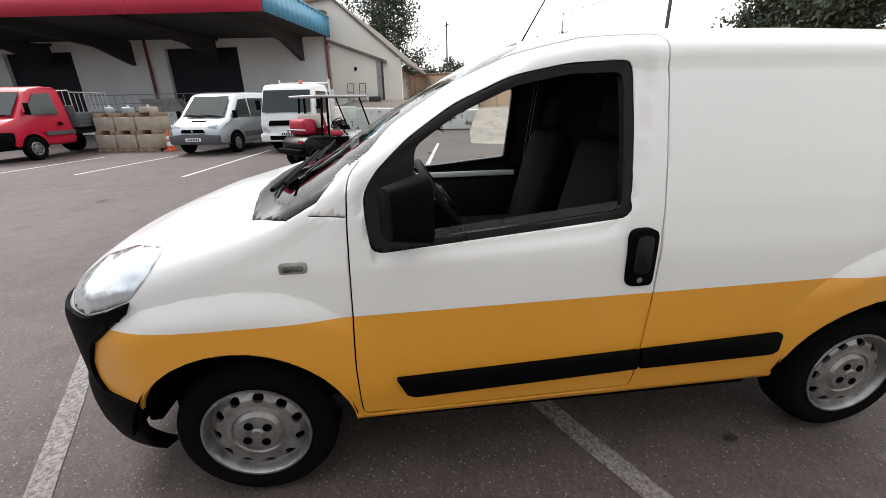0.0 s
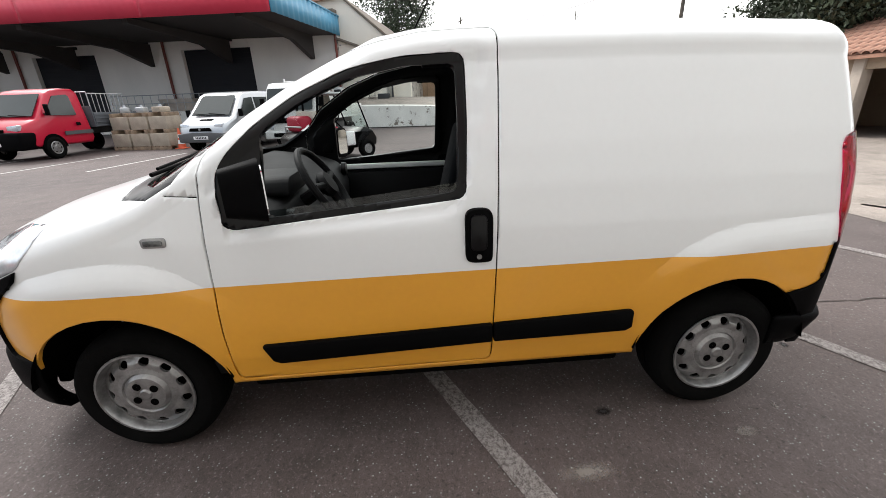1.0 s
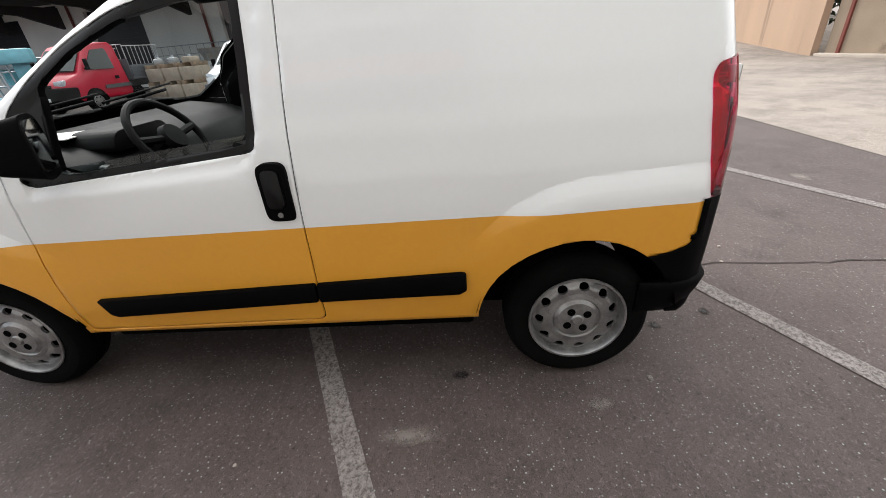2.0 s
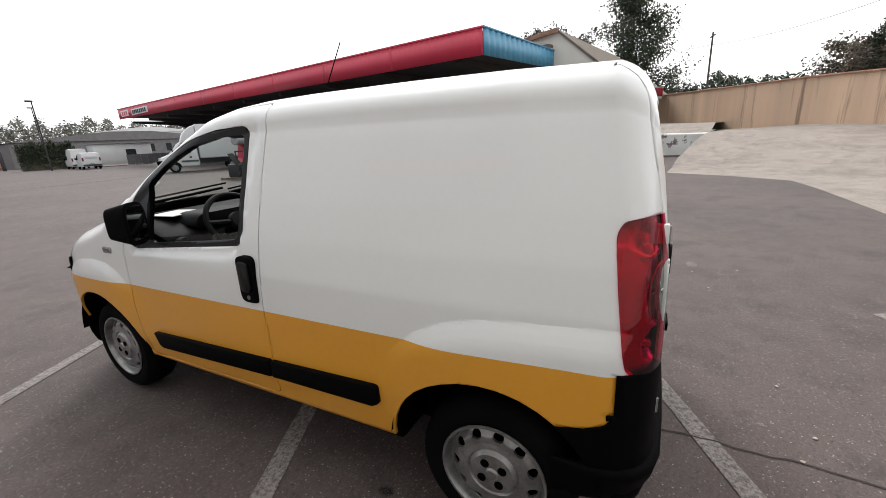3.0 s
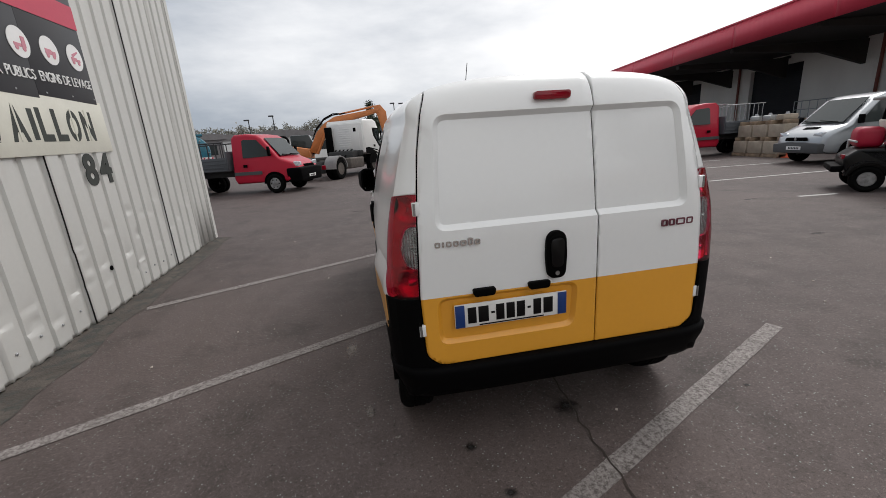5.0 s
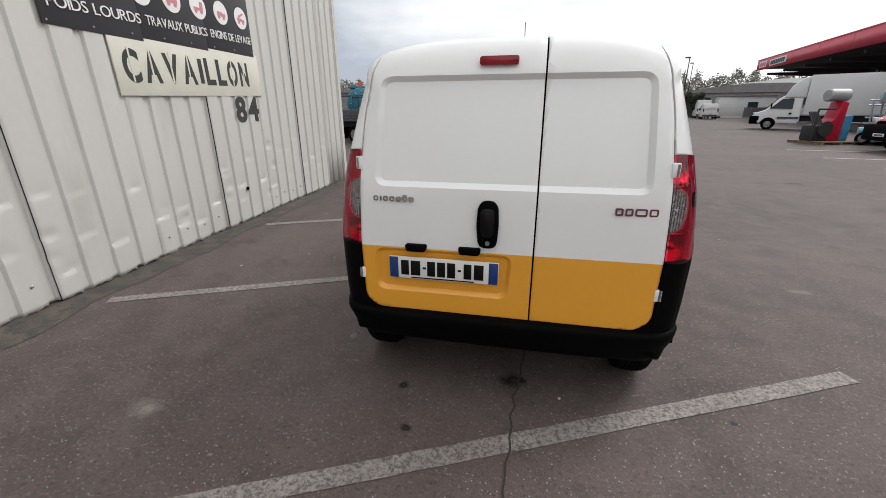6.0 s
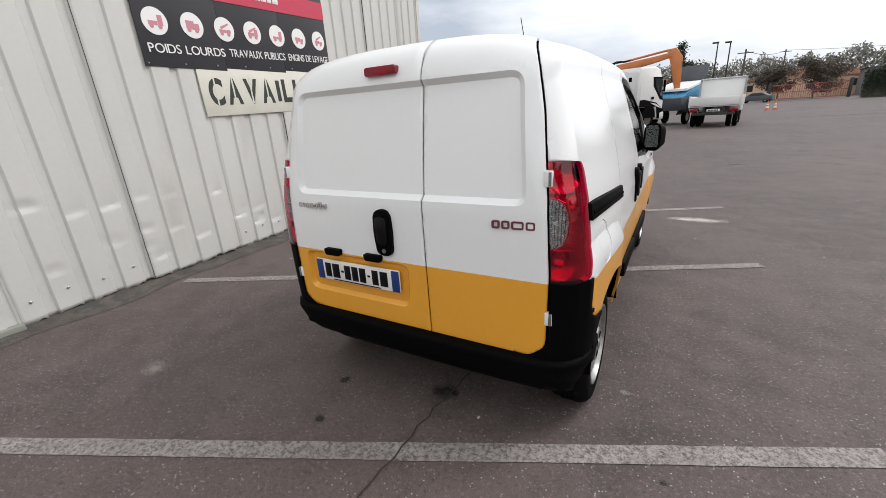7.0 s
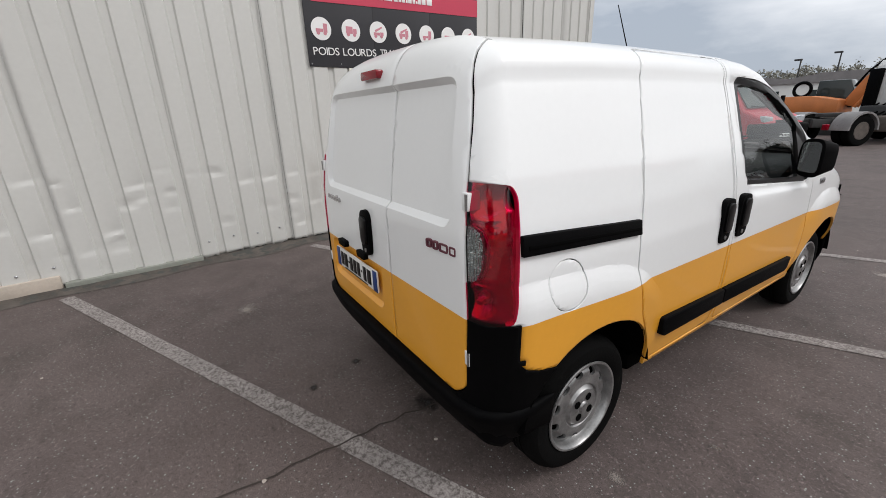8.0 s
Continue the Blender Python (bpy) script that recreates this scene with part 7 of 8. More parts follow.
def cargo_box(v):
    part("cargo_box", boxed(-1.08, 1.08, -5.95, -1.70, 0.98, 3.36, 0.02), M_TRUCK_WHITE, v, "plain white box body")
    part("box_edge", boxed(-1.09, 1.09, -5.96, -1.69, 0.92, 1.02, 0.01), M_STEEL, v)
    part("fairing", prismed([(-0.55, 2.02), (-1.68, 2.02), (-1.68, 3.30), (-1.35, 3.22), (-0.85, 2.75)], -0.9, 0.9, "x", 0.08, 3), M_TRUCK_WHITE, v, "white roof fairing")
    for s in (-0.45, 0.45):
        part("chassis_rail", boxed(s - 0.05, s + 0.05, -5.8, -1.2, 0.55, 0.92, 0.01), M_CHASSIS, v)


def build_tractor():
    th = -26.4
    right = Vector((math.cos(radians(th)), math.sin(radians(th))))
    c = Vector((-0.46, 21.65)) - right * 1.17
    v = thing("tractor_unit", "white road tractor with a sleeper cab and bare chassis", "truck", (c.x, c.y, 0), th)
    prof = [(1.30, 0.45), (1.36, 0.75), (1.36, 1.30), (1.28, 1.62), (1.08, 2.50), (0.90, 2.82), (0.5, 2.94), (-0.75, 2.90), (-0.86, 2.75), (-0.88, 1.15), (-0.6, 1.05), (0.55, 1.05), (0.75, 0.45)]
    b, xf = shell(prof, 1.18, 1.4, 0.035, 0.6, 0.06, 0.09)
    part("cab", b, M_TRUCK_WHITE, v, "white sleeper cab")
    part("windscreen", slab([(-1.0, 1.315, 1.62), (1.0, 1.315, 1.62), (0.95, 1.115, 2.42), (-0.95, 1.115, 2.42)], 0.02), M_CARGLASS, v)
    for s in (-1, 1):
        part("window_surround", side_panel(xf, [(1.20, 1.36), (1.06, 2.46), (0.20, 2.46), (0.26, 2.02), (0.92, 1.40)], s, 0.005), M_BLACK, v, "black window surround")
        part("side_window", side_panel(xf, [(1.13, 1.56), (1.02, 2.38), (0.40, 2.38), (0.44, 2.06), (0.96, 1.54)], s, 0.012), M_CARGLASS, v)
        part("lower_skirt", side_panel(xf, [(1.30, 0.48), (1.33, 0.92), (0.55, 1.26), (-0.50, 1.42), (-0.86, 1.40), (-0.86, 1.08), (0.60, 1.06), (0.78, 0.48)], s, 0.008), M_BLACK, v, "black plastic skirt below the cab")
        part("door_handle", side_panel(xf, [(0.10, 1.42), (0.10, 1.54), (0.30, 1.54), (0.30, 1.42)], s, 0.012), M_BLACK, v)
        road_wheel(v, s * 1.17, 0.0, 0.50, 0.30)
        road_wheel(v, s * 1.19, -3.75, 0.50, 0.28, dual=True)
        part("mudguard", prismed([(-3.75 + 0.60 * math.cos(a), 0.52 + 0.60 * math.sin(a)) for a in np.linspace(0, math.pi, 11)] + [(-3.75 + 0.54 * math.cos(a), 0.52 + 0.54 * math.sin(a)) for a in np.linspace(math.pi, 0, 11)], s * 0.60, s * 1.22, "x"), M_GUARD, v, "grey rear mudguard")
        part("wheel_arch", prismed([(0.60 * math.cos(a), 0.55 + 0.60 * math.sin(a)) for a in np.linspace(0, math.pi, 13)], s * 0.95, s * (1.182), "x"), M_BLACK, v)
        part("fuel_tank", boxed(*sorted((s * 0.62, s * 1.18)), -2.75, -1.25, 0.42, 0.95, 0.06, 3), M_RIM_DIRTY, v, "dirty grey fuel tank")
    part("rear_panel", boxed(-1.06, 1.06, -0.93, -0.86, 1.2, 2.72, 0.03), M_TRUCK_WHITE, v, "white back wall of the cab")
    for k in range(9):
        part("cab_rib", boxed(-0.40, 0.36, -0.955, -0.92, 1.50 + k * 0.115, 1.545 + k * 0.115, 0.012), M_TRUCK_WHITE, v)
    part("back_pressing", boxed(-0.62, 0.86, -0.945, -0.92, 1.36, 2.60, 0.02), M_TRUCK_WHITE, v, "raised panel on the back wall")
    part("vent", boxed(0.56, 0.72, -0.960, -0.94, 2.28, 2.48, 0.01), M_GAP, v)
    part("tail_clutter", boxed(-0.95, 1.0, -1.10, -0.86, 0.98, 1.30, 0.06, 3), M_CHASSIS, v, "dark fittings below the back wall")
    part("air_intake", boxed(-1.12, -0.74, -1.14, -0.92, 1.05, 2.60, 0.05), M_BLACK, v, "dark upright air intake")
    part("engine", boxed(-0.75, 0.75, -1.65, 0.4, 0.6, 1.28, 0.08), M_CHASSIS, v)
    for s in (-0.42, 0.42):
        part("chassis_rail", boxed(s - 0.05, s + 0.05, -4.9, 0.8, 0.62, 0.90, 0.01), M_CHASSIS, v)
    part("fifth_wheel", prismed(rounded([(-0.45, -3.1), (0.45, -3.1), (0.45, -3.7), (0.12, -4.2), (-0.12, -4.2), (-0.45, -3.7)], 0.08), 0.95, 1.08, "z", 0.02), M_CHASSIS, v, "black fifth wheel plate")
    part("rear_lamp", boxed(0.85, 1.05, -4.95, -4.88, 0.55, 0.75, 0.02), M_LAMP_RED, v)
    part("marker_board", boxed(-0.95, -0.55, -4.96, -4.90, 0.86, 1.00, 0.01), M_ORANGE, v, "orange marker board on the tail")
    part("bumper", boxed(-1.17, 1.17, 0.95, 1.42, 0.42, 0.80, 0.06, 3), M_TRUCK_WHITE, v)
    mirrors(v, 1.22, 1.05, 1.75, 0.55, 0.10)
    hoses = bmesh.new()
    for k in range(5):
        rod(hoses, (-0.6 + k * 0.25, -1.0, 1.36), (-0.5 + k * 0.2, -1.9, 0.95), 0.03)
    part("air_hose", hoses, M_BLACK, v)
    for k in range(4):
        part("roof_lamp", boxed(-0.75 + k * 0.45, -0.6 + k * 0.45, 0.85, 0.93, 2.80, 2.87, 0.015), M_LAMP_CLEAR, v)


def build_excavator():
    v = thing("excavator", "orange crawler excavator with a raised boom", "excavator", (-4.9, 25.6, 0), -90)
    # local +y points along world +x
    part("boom", prismed([(0.45, 1.35), (1.05, 2.50), (1.62, 3.06), (2.30, 3.42), (4.20, 3.66), (5.05, 3.80), (5.12, 3.56), (4.25, 3.34), (2.50, 2.98), (1.95, 2.66), (1.45, 2.15), (0.95, 1.20)], -0.20, 0.20, "x", 0.03), M_ORANGE, v, "orange bent boom")
    part("dipper", prismed([(4.80, 3.95), (5.25, 4.00), (5.60, 3.55), (5.66, 1.60), (5.44, 1.55), (5.02, 3.30)], -0.17, 0.17, "x", 0.03), M_ORANGE, v, "orange dipper arm")
    for p, q in (((0.25, 0.95, 1.2), (0.25, 1.75, 2.7)), ((-0.25, 0.95, 1.2), (-0.25, 1.75, 2.7)), ((0, 2.6, 3.56), (0, 4.85, 3.92))):
        part("hydraulic_ram", rodded(p, q, 0.06), M_ORANGE, v)
    b = bmesh.new()
    for off, up in ((0.12, 0.0), (-0.12, 0.10)):
        pts = [(off, 0.75, 2.1), (off, 1.05, 2.66 + up), (off, 1.6, 3.25 + up), (off, 2.2, 3.52 + up), (off, 3.0, 3.60)]
        for p, q in zip(pts, pts[1:]):
            rod(b, p, q, 0.035)
    part("hose", b, M_BLACK, v, "black hydraulic hoses")
    part("upper_body", prismed([(-2.0, 0.95), (0.6, 0.95), (0.6, 1.55), (-0.4, 1.75), (-1.9, 1.75), (-2.1, 1.5)], -1.25, 1.25, "x", 0.06), M_ORANGE, v, "orange engine deck")
    part("cab", prismed([(-0.7, 1.2), (0.75, 1.2), (0.85, 1.6), (0.5, 2.45), (-0.65, 2.45)], -1.2, -0.25, "x", 0.06), M_CARGLASS, v, "dark glazed cab")
    for s in (-1, 1):
        part("track", prismed(rounded([(-1.9, 0.0), (1.9, 0.0), (2.1, 0.4), (1.9, 0.85), (-1.9, 0.85), (-2.1, 0.4)], 0.25), s * 0.75, s * 1.3, "x", 0.03), M_CHASSIS, v, "black crawler track")
    part("bucket", prismed([(5.55, 1.6), (5.95, 1.5), (6.3, 1.0), (6.1, 0.55), (5.6, 0.5), (5.75, 0.9)], -0.5, 0.5, "x", 0.03), M_CHASSIS, v)
    ring = bmesh.new()
    lathe(ring, [(0.32 + 0.07 * math.cos(a), 0.07 * math.sin(a)) for a in np.linspace(0, 2 * math.pi, 9)[:-1]], 24, "x", (0.9, -0.9, 2.05), closed=True)
    part("hose_reel", ring, M_BLACK, v)


def build_rear_tipper():
    v = thing("tipper_truck", "dirty white light tipper truck seen from its tail", "truck", (2.37, 22.4, 0), -8)
    # origin at the rear axle
    part("bed_floor", boxed(-1.02, 1.02, -0.75, 2.2, 0.92, 1.02, 0.01), M_TRUCK_WHITE, v)
    part("tail_board", boxed(-1.03, 1.03, -0.80, -0.75, 0.98, 1.35, 0.012), M_TRUCK_WHITE, v, "white ribbed tail board")
    for s in (-1, 1):
        part("side_board", boxed(*sorted((s * 1.0, s * 1.03)), -0.75, 2.2, 1.0, 1.4, 0.01), M_TRUCK_WHITE, v)
        part("corner_post", boxed(*sorted((s * 0.96, s * 1.04)), -0.82, -0.74, 0.9, 1.45, 0.01), M_TRUCK_WHITE, v)
        road_wheel(v, s * 0.95, 0.0, 0.35, 0.2, dual=True)
        road_wheel(v, s * 0.9, 2.9, 0.35, 0.2)
        part("tail_lamp", boxed(*sorted((s * 0.62, s * 0.95)), -0.86, -0.80, 0.70, 0.84, 0.01), M_LAMP_RED, v, "red tail lamp")
    part("headboard", boxed(-0.98, 0.98, 2.18, 2.24, 1.0, 2.18, 0.01), M_TRUCK_WHITE, v, "tall white headboard")
    fr = bmesh.new()
    for s in (-0.96, 0.96):
        rod(fr, (s, 2.15, 1.0), (s, 2.15, 2.25), 0.04)
    rod(fr, (-0.96, 2.15, 2.22), (0.96, 2.15, 2.22), 0.04)
    part("headboard_frame", fr, M_STEEL, v)
    part("cab", prismed([(2.45, 0.6), (2.45, 2.05), (3.55, 2.05), (4.0, 1.2), (4.0, 0.5)], -0.92, 0.92, "x", 0.08, 3), M_TRUCK_WHITE, v)
    part("rear_beam", boxed(-0.85, 0.85, -0.84, -0.76, 0.55, 0.68, 0.01), M_CHASSIS, v, "black rear beam")
    for s in (-0.4, 0.4):
        part("chassis_rail", boxed(s - 0.05, s + 0.05, -0.7, 3.4, 0.55, 0.90, 0.01), M_CHASSIS, v)
    plate_bars(v, -0.26, 0.26, -0.87, 0.72, back=True)


def build_dumper():
    v = thing("dump_trailer", "blue and grey tip trailer with a raised dark lid", "trailer", (0.6, 26.2, 0), -20)
    part("skip", prismed([(-1.4, 0.75), (1.4, 0.75), (1.6, 1.5), (-1.6, 1.4)], -0.9, 0.9, "x", 0.03), M_BED_GREY, v)
    part("sheet", prismed([(-1.3, 1.42), (1.5, 1.5), (1.45, 2.25), (0.5, 2.05), (-0.6, 1.75)], -0.85, 0.85, "x", 0.03), M_BLUE_SHEET, v, "blue sheeted load")
    part("white_band", prismed([(-0.9, 1.75), (1.3, 2.15), (1.3, 2.3), (-0.9, 1.88)], -0.87, 0.87, "x", 0.01), M_SIGN_WHITE, v)
    part("lid", boxed(-0.9, 0.9, -0.05, 0.05, 0, 0.9, 0.02, m=pose(0, 1.5, 2.3, -22, 0, 0)), M_BED_GREY, v, "dark raised lid")
    for s in (-1, 1):
        road_wheel(v, s * 0.95, -0.6, 0.38, 0.22)
        road_wheel(v, s * 0.95, 0.9, 0.38, 0.22)


def build_golf_cart():
    v = thing("golf_cart", "black golf cart with red seats and a pale roof", "golf cart", (9.0, 3.56, 0), -137.5)
    # origin between the axles; front at +y
    body = prismed([(-1.12, 0.42), (-1.15, 0.62), (-0.95, 0.78), (-0.35, 0.80), (-0.22, 0.62), (-0.15, 0.34), (0.45, 0.34), (0.55, 0.60), (0.80, 0.82), (1.05, 0.72), (1.18, 0.50), (1.15, 0.30), (-1.05, 0.28)], -0.52, 0.52, "x", 0.05, 3)
    part("body", body, M_BLACK_GLOSS, v, "black moulded body")
    for s in (-1, 1):
        road_wheel(v, s * 0.60, 0.80, 0.235, 0.19, 0.55)
        road_wheel(v, s * 0.60, -0.80, 0.235, 0.19, 0.55)
        part("fender", prismed([(-0.80 + 0.32 * math.cos(a), 0.26 + 0.30 * math.sin(a)) for a in np.linspace(0.15, math.pi - 0.15, 10)] + [(-0.80 + 0.28 * math.cos(a), 0.26 + 0.27 * math.sin(a)) for a in np.linspace(math.pi - 0.15, 0.15, 10)], s * 0.42, s * 0.62, "x"), M_BLACK_GLOSS, v)
        fr = rodded((s * 0.50, 0.92, 0.75), (s * 0.50, 0.58, 1.62), 0.020)
        part("roof_strut", fr, M_BLACK, v)
        part("roof_strut", rodded((s * 0.50, -0.62, 0.75), (s * 0.50, -0.52, 1.62), 0.028), M_BLACK, v)
        part("roof_strut", rodded((s * 0.50, -0.42, 0.75), (s * 0.50, -0.38, 1.62), 0.028), M_BLACK, v)
    part("roof", boxed(-0.60, 0.60, -0.75, 0.78, 1.62, 1.68, 0.025, 3), M_BED_SILVER, v, "pale grey roof panel")
    part("windscreen", slab([(-0.48, 0.90, 0.80), (0.48, 0.90, 0.80), (0.48, 0.58, 1.60), (-0.48, 0.58, 1.60)], 0.006), M_GLASS, v).visible_shadow = False
    part("seat", boxed(-0.50, 0.50, -0.50, 0.0, 0.72, 0.86, 0.05, 3), M_SEAT_RED, v, "red vinyl bench seat")
    part("seat_back", boxed(-0.48, 0.48, -0.05, 0.05, 0.0, 0.42, 0.05, 3, m=pose(0, -0.45, 0.84, 12, 0, 0)), M_SEAT_RED, v, "red vinyl seat back")
    part("seat_trim", boxed(-0.49, 0.49, -0.07, -0.03, 0.1, 0.44, 0.03, 3, m=pose(0, -0.47, 0.84, 12, 0, 0)), M_BOARD, v)
    part("bag", boxed(-0.35, 0.35, -1.0, -0.62, 0.78, 1.15, 0.1, 3), M_SEAT_RED, v, "red bag on the rear deck")
    part("jug", boxed(0.42, 0.58, 0.15, 0.42, 0.36, 0.72, 0.04, 3), M_SIGN_WHITE, v, "white plastic canister")
    w = bmesh.new()
    lathe(w, [(0.17 + 0.014 * math.cos(a), 0.014 * math.sin(a)) for a in np.linspace(0, 2 * math.pi, 9)[:-1]], 24, "y", closed=True)
    rod(w, (0, 0, 0), (0, 0.45, 0), 0.02)
    for a in (0.5, 2.6, -1.57):
        rod(w, (0, 0, 0), (0.17 * math.cos(a), 0, 0.17 * math.sin(a)), 0.012)
    bmesh.ops.transform(w, matrix=pose(-0.22, 0.32, 1.0, -45, 0, 0), verts=w.verts)
    part("steering_wheel", w, M_BLACK, v)
    part("bumper", boxed(-0.5, 0.5, -1.30, -1.12, 0.36, 0.48, 0.03), M_BLACK, v)
    part("rear_lamp", boxed(0.30, 0.48, -1.17, -1.12, 0.60, 0.68, 0.01), M_LAMP_RED, v)
    part("rear_rack", merge(rodded((-0.4, -1.0, 0.9), (0.4, -1.0, 0.9), 0.02), rodded((-0.4, -1.0, 0.75), (-0.4, -1.0, 0.9), 0.02)), M_STEEL, v)


def build_compact_van(at, turn, label, high=1.95):
    v = thing("delivery_van", label, "van", at, turn)
    prof = [(0.80, 0.36), (0.84, 0.70), (0.65, 0.95), (0.15, 1.12), (-0.50, 1.75), (-0.9, high - 0.05), (-2.0, high), (-3.45, high - 0.06), (-3.58, 1.6), (-3.66, 0.8), (-3.62, 0.32), (0.3, 0.30)]
    b, xf = shell(prof, 0.91, 0.95, 0.12, 0.2, 0.40, 0.09)
    part("body", b, M_TRUCK_WHITE, v)
    part("windscreen", slab([(-0.68, 0.16, 1.16), (0.68, 0.16, 1.16), (0.60, -0.5, 1.72), (-0.60, -0.5, 1.72)], 0.02), M_CARGLASS, v)
    for s in (-1, 1):
        part("side_window", side_panel(xf, [(-0.05, 1.14), (-0.55, 1.66), (-1.05, 1.68), (-1.05, 1.12)], s), M_CARGLASS, v)
        part("tail_lamp", boxed(*sorted((s * 0.72, s * 0.86)), -3.68, -3.58, 0.95, 1.35, 0.02), M_LAMP_RED, v, "red tail lamp")
        road_wheel(v, s * 0.87, 0, 0.31, 0.2)
        road_wheel(v, s * 0.87, -2.75, 0.31, 0.2)
    part("rear_bumper", boxed(-0.86, 0.86, -3.72, -3.55, 0.36, 0.58, 0.04), M_BUMPER_GREY, v)
    part("rear_window", boxed(-0.55, 0.55, -3.66, -3.60, 1.25, 1.55, 0.02), M_TRUCK_WHITE, v)
    plate_bars(v, -0.26, 0.26, -3.73, 0.62, back=True)
    mirrors(v, 0.9, -0.02, 1.12)


build_silver_van()
build_flatbed()
bonnet_truck("bright red pickup truck with a slate grey dropside bed", (12.3, 14.05, 0), 85.0, M_RED_PAINT, M_BED_GREY, 3.3, cage)
bonnet_truck("bright red pickup truck with a grey dropside bed and bar rack", (-4.0, 14.75, 0), -108, M_RED_PAINT, M_BED_GREY, 3.6, side_rack)
tank_load(thing("tank_trailer", "teal slurry tank trailer with a clamped round end hatch", "trailer", (-10.27, 22.28, 0), 23))
bonnet_truck("white box van with a plain tall cargo body", (16.2, 31.2, 0), 62, M_TRUCK_WHITE, None, 4.2, cargo_box)
build_tractor()
build_excavator()
build_rear_tipper()
build_dumper()
build_golf_cart()
build_compact_van((23.4, 62.0, 0), -14, "white compact delivery van seen from its tail")


# ---- goods and small things round the dock ----
def build_blocks():
    for layer in range(2):
        for i in range(3):
            b = thing("concrete_block", "tan concrete block stacked on a timber pallet", "concrete block", (14.35 + i * 0.14 + 0.15 * layer, 10.75 + i * 0.78, 0.13 + layer * 0.60), WARE_TURN, "stacked concrete blocks")
            part("block", boxed(-0.40, 0.40, -0.36, 0.36, 0.0, 0.46, 0.02), M_BLOCK, b)
            part("spacer", boxed(-0.38, 0.38, -0.34, -0.22, 0.46, 0.60, 0.01), M_WOOD, b)
            part("spacer", boxed(-0.38, 0.38, 0.22, 0.34, 0.46, 0.60, 0.01), M_WOOD, b)
    for i in range(3):
        p = thing("pallet", "weathered timber pallet under concrete blocks", "pallet", (14.35 + i * 0.14, 10.75 + i * 0.78, 0), WARE_TURN, "timber pallets")
        for k in range(5):
            part("slat", boxed(-0.42, 0.42, -0.37 + k * 0.16, -0.26 + k * 0.16, 0.10, 0.125, 0.004), M_WOOD, p)
        for x in (-0.38, 0.0, 0.38):
            part("bearer", boxed(x - 0.05, x + 0.05, -0.37, 0.37, 0.0, 0.10, 0.004), M_WOOD, p)
    for i, (u, v, w) in enumerate(((14.5, 10.8, 0.35), (14.6, 11.55, 0.28), (14.8, 12.3, 0.3))):
        t = thing("spare_part", "grey metal spare part lying on the block stack", "machine part", (u, v, 1.33), WARE_TURN + 20 * i, "machine parts on the blocks")
        part("casting", boxed(-w * 0.8, w * 0.8, -w * 0.5, w * 0.5, 0, 0.2, 0.04), M_BED_SILVER if i else M_BLOCK, t)
        part("flange", lathe(bmesh.new(), [(0.10, 0.0), (0.11, 0.05), (0.05, 0.28), (0.0005, 0.28)], 16, "z"), M_STEEL, t)


def traffic_cone(at, scale=1.0):
    c = thing("traffic_cone", "orange traffic cone with white bands on the tarmac", "traffic cone", at, 0, "traffic cones")
    part("base", boxed(-0.19, 0.19, -0.19, 0.19, 0.0, 0.035, 0.01), M_CONE, c)
    part("cone", lathe(bmesh.new(), [(0.14, 0.035), (0.115, 0.16), (0.085, 0.34), (0.03, 0.72), (0.02, 0.75), (0.0005, 0.75)], 20, "z"), M_CONE, c)
    part("white_band", lathe(bmesh.new(), [(0.117, 0.175), (0.093, 0.32)], 20, "z"), M_SIGN_WHITE, c, "white reflective band")
    part("white_band", lathe(bmesh.new(), [(0.079, 0.40), (0.059, 0.52)], 20, "z"), M_SIGN_WHITE, c, "white reflective band")


build_blocks()
traffic_cone((14.1, 10.15, 0))
for p in ((7.0, 41.5, 0), (7.6, 42.0, 0)):
    traffic_cone(p)


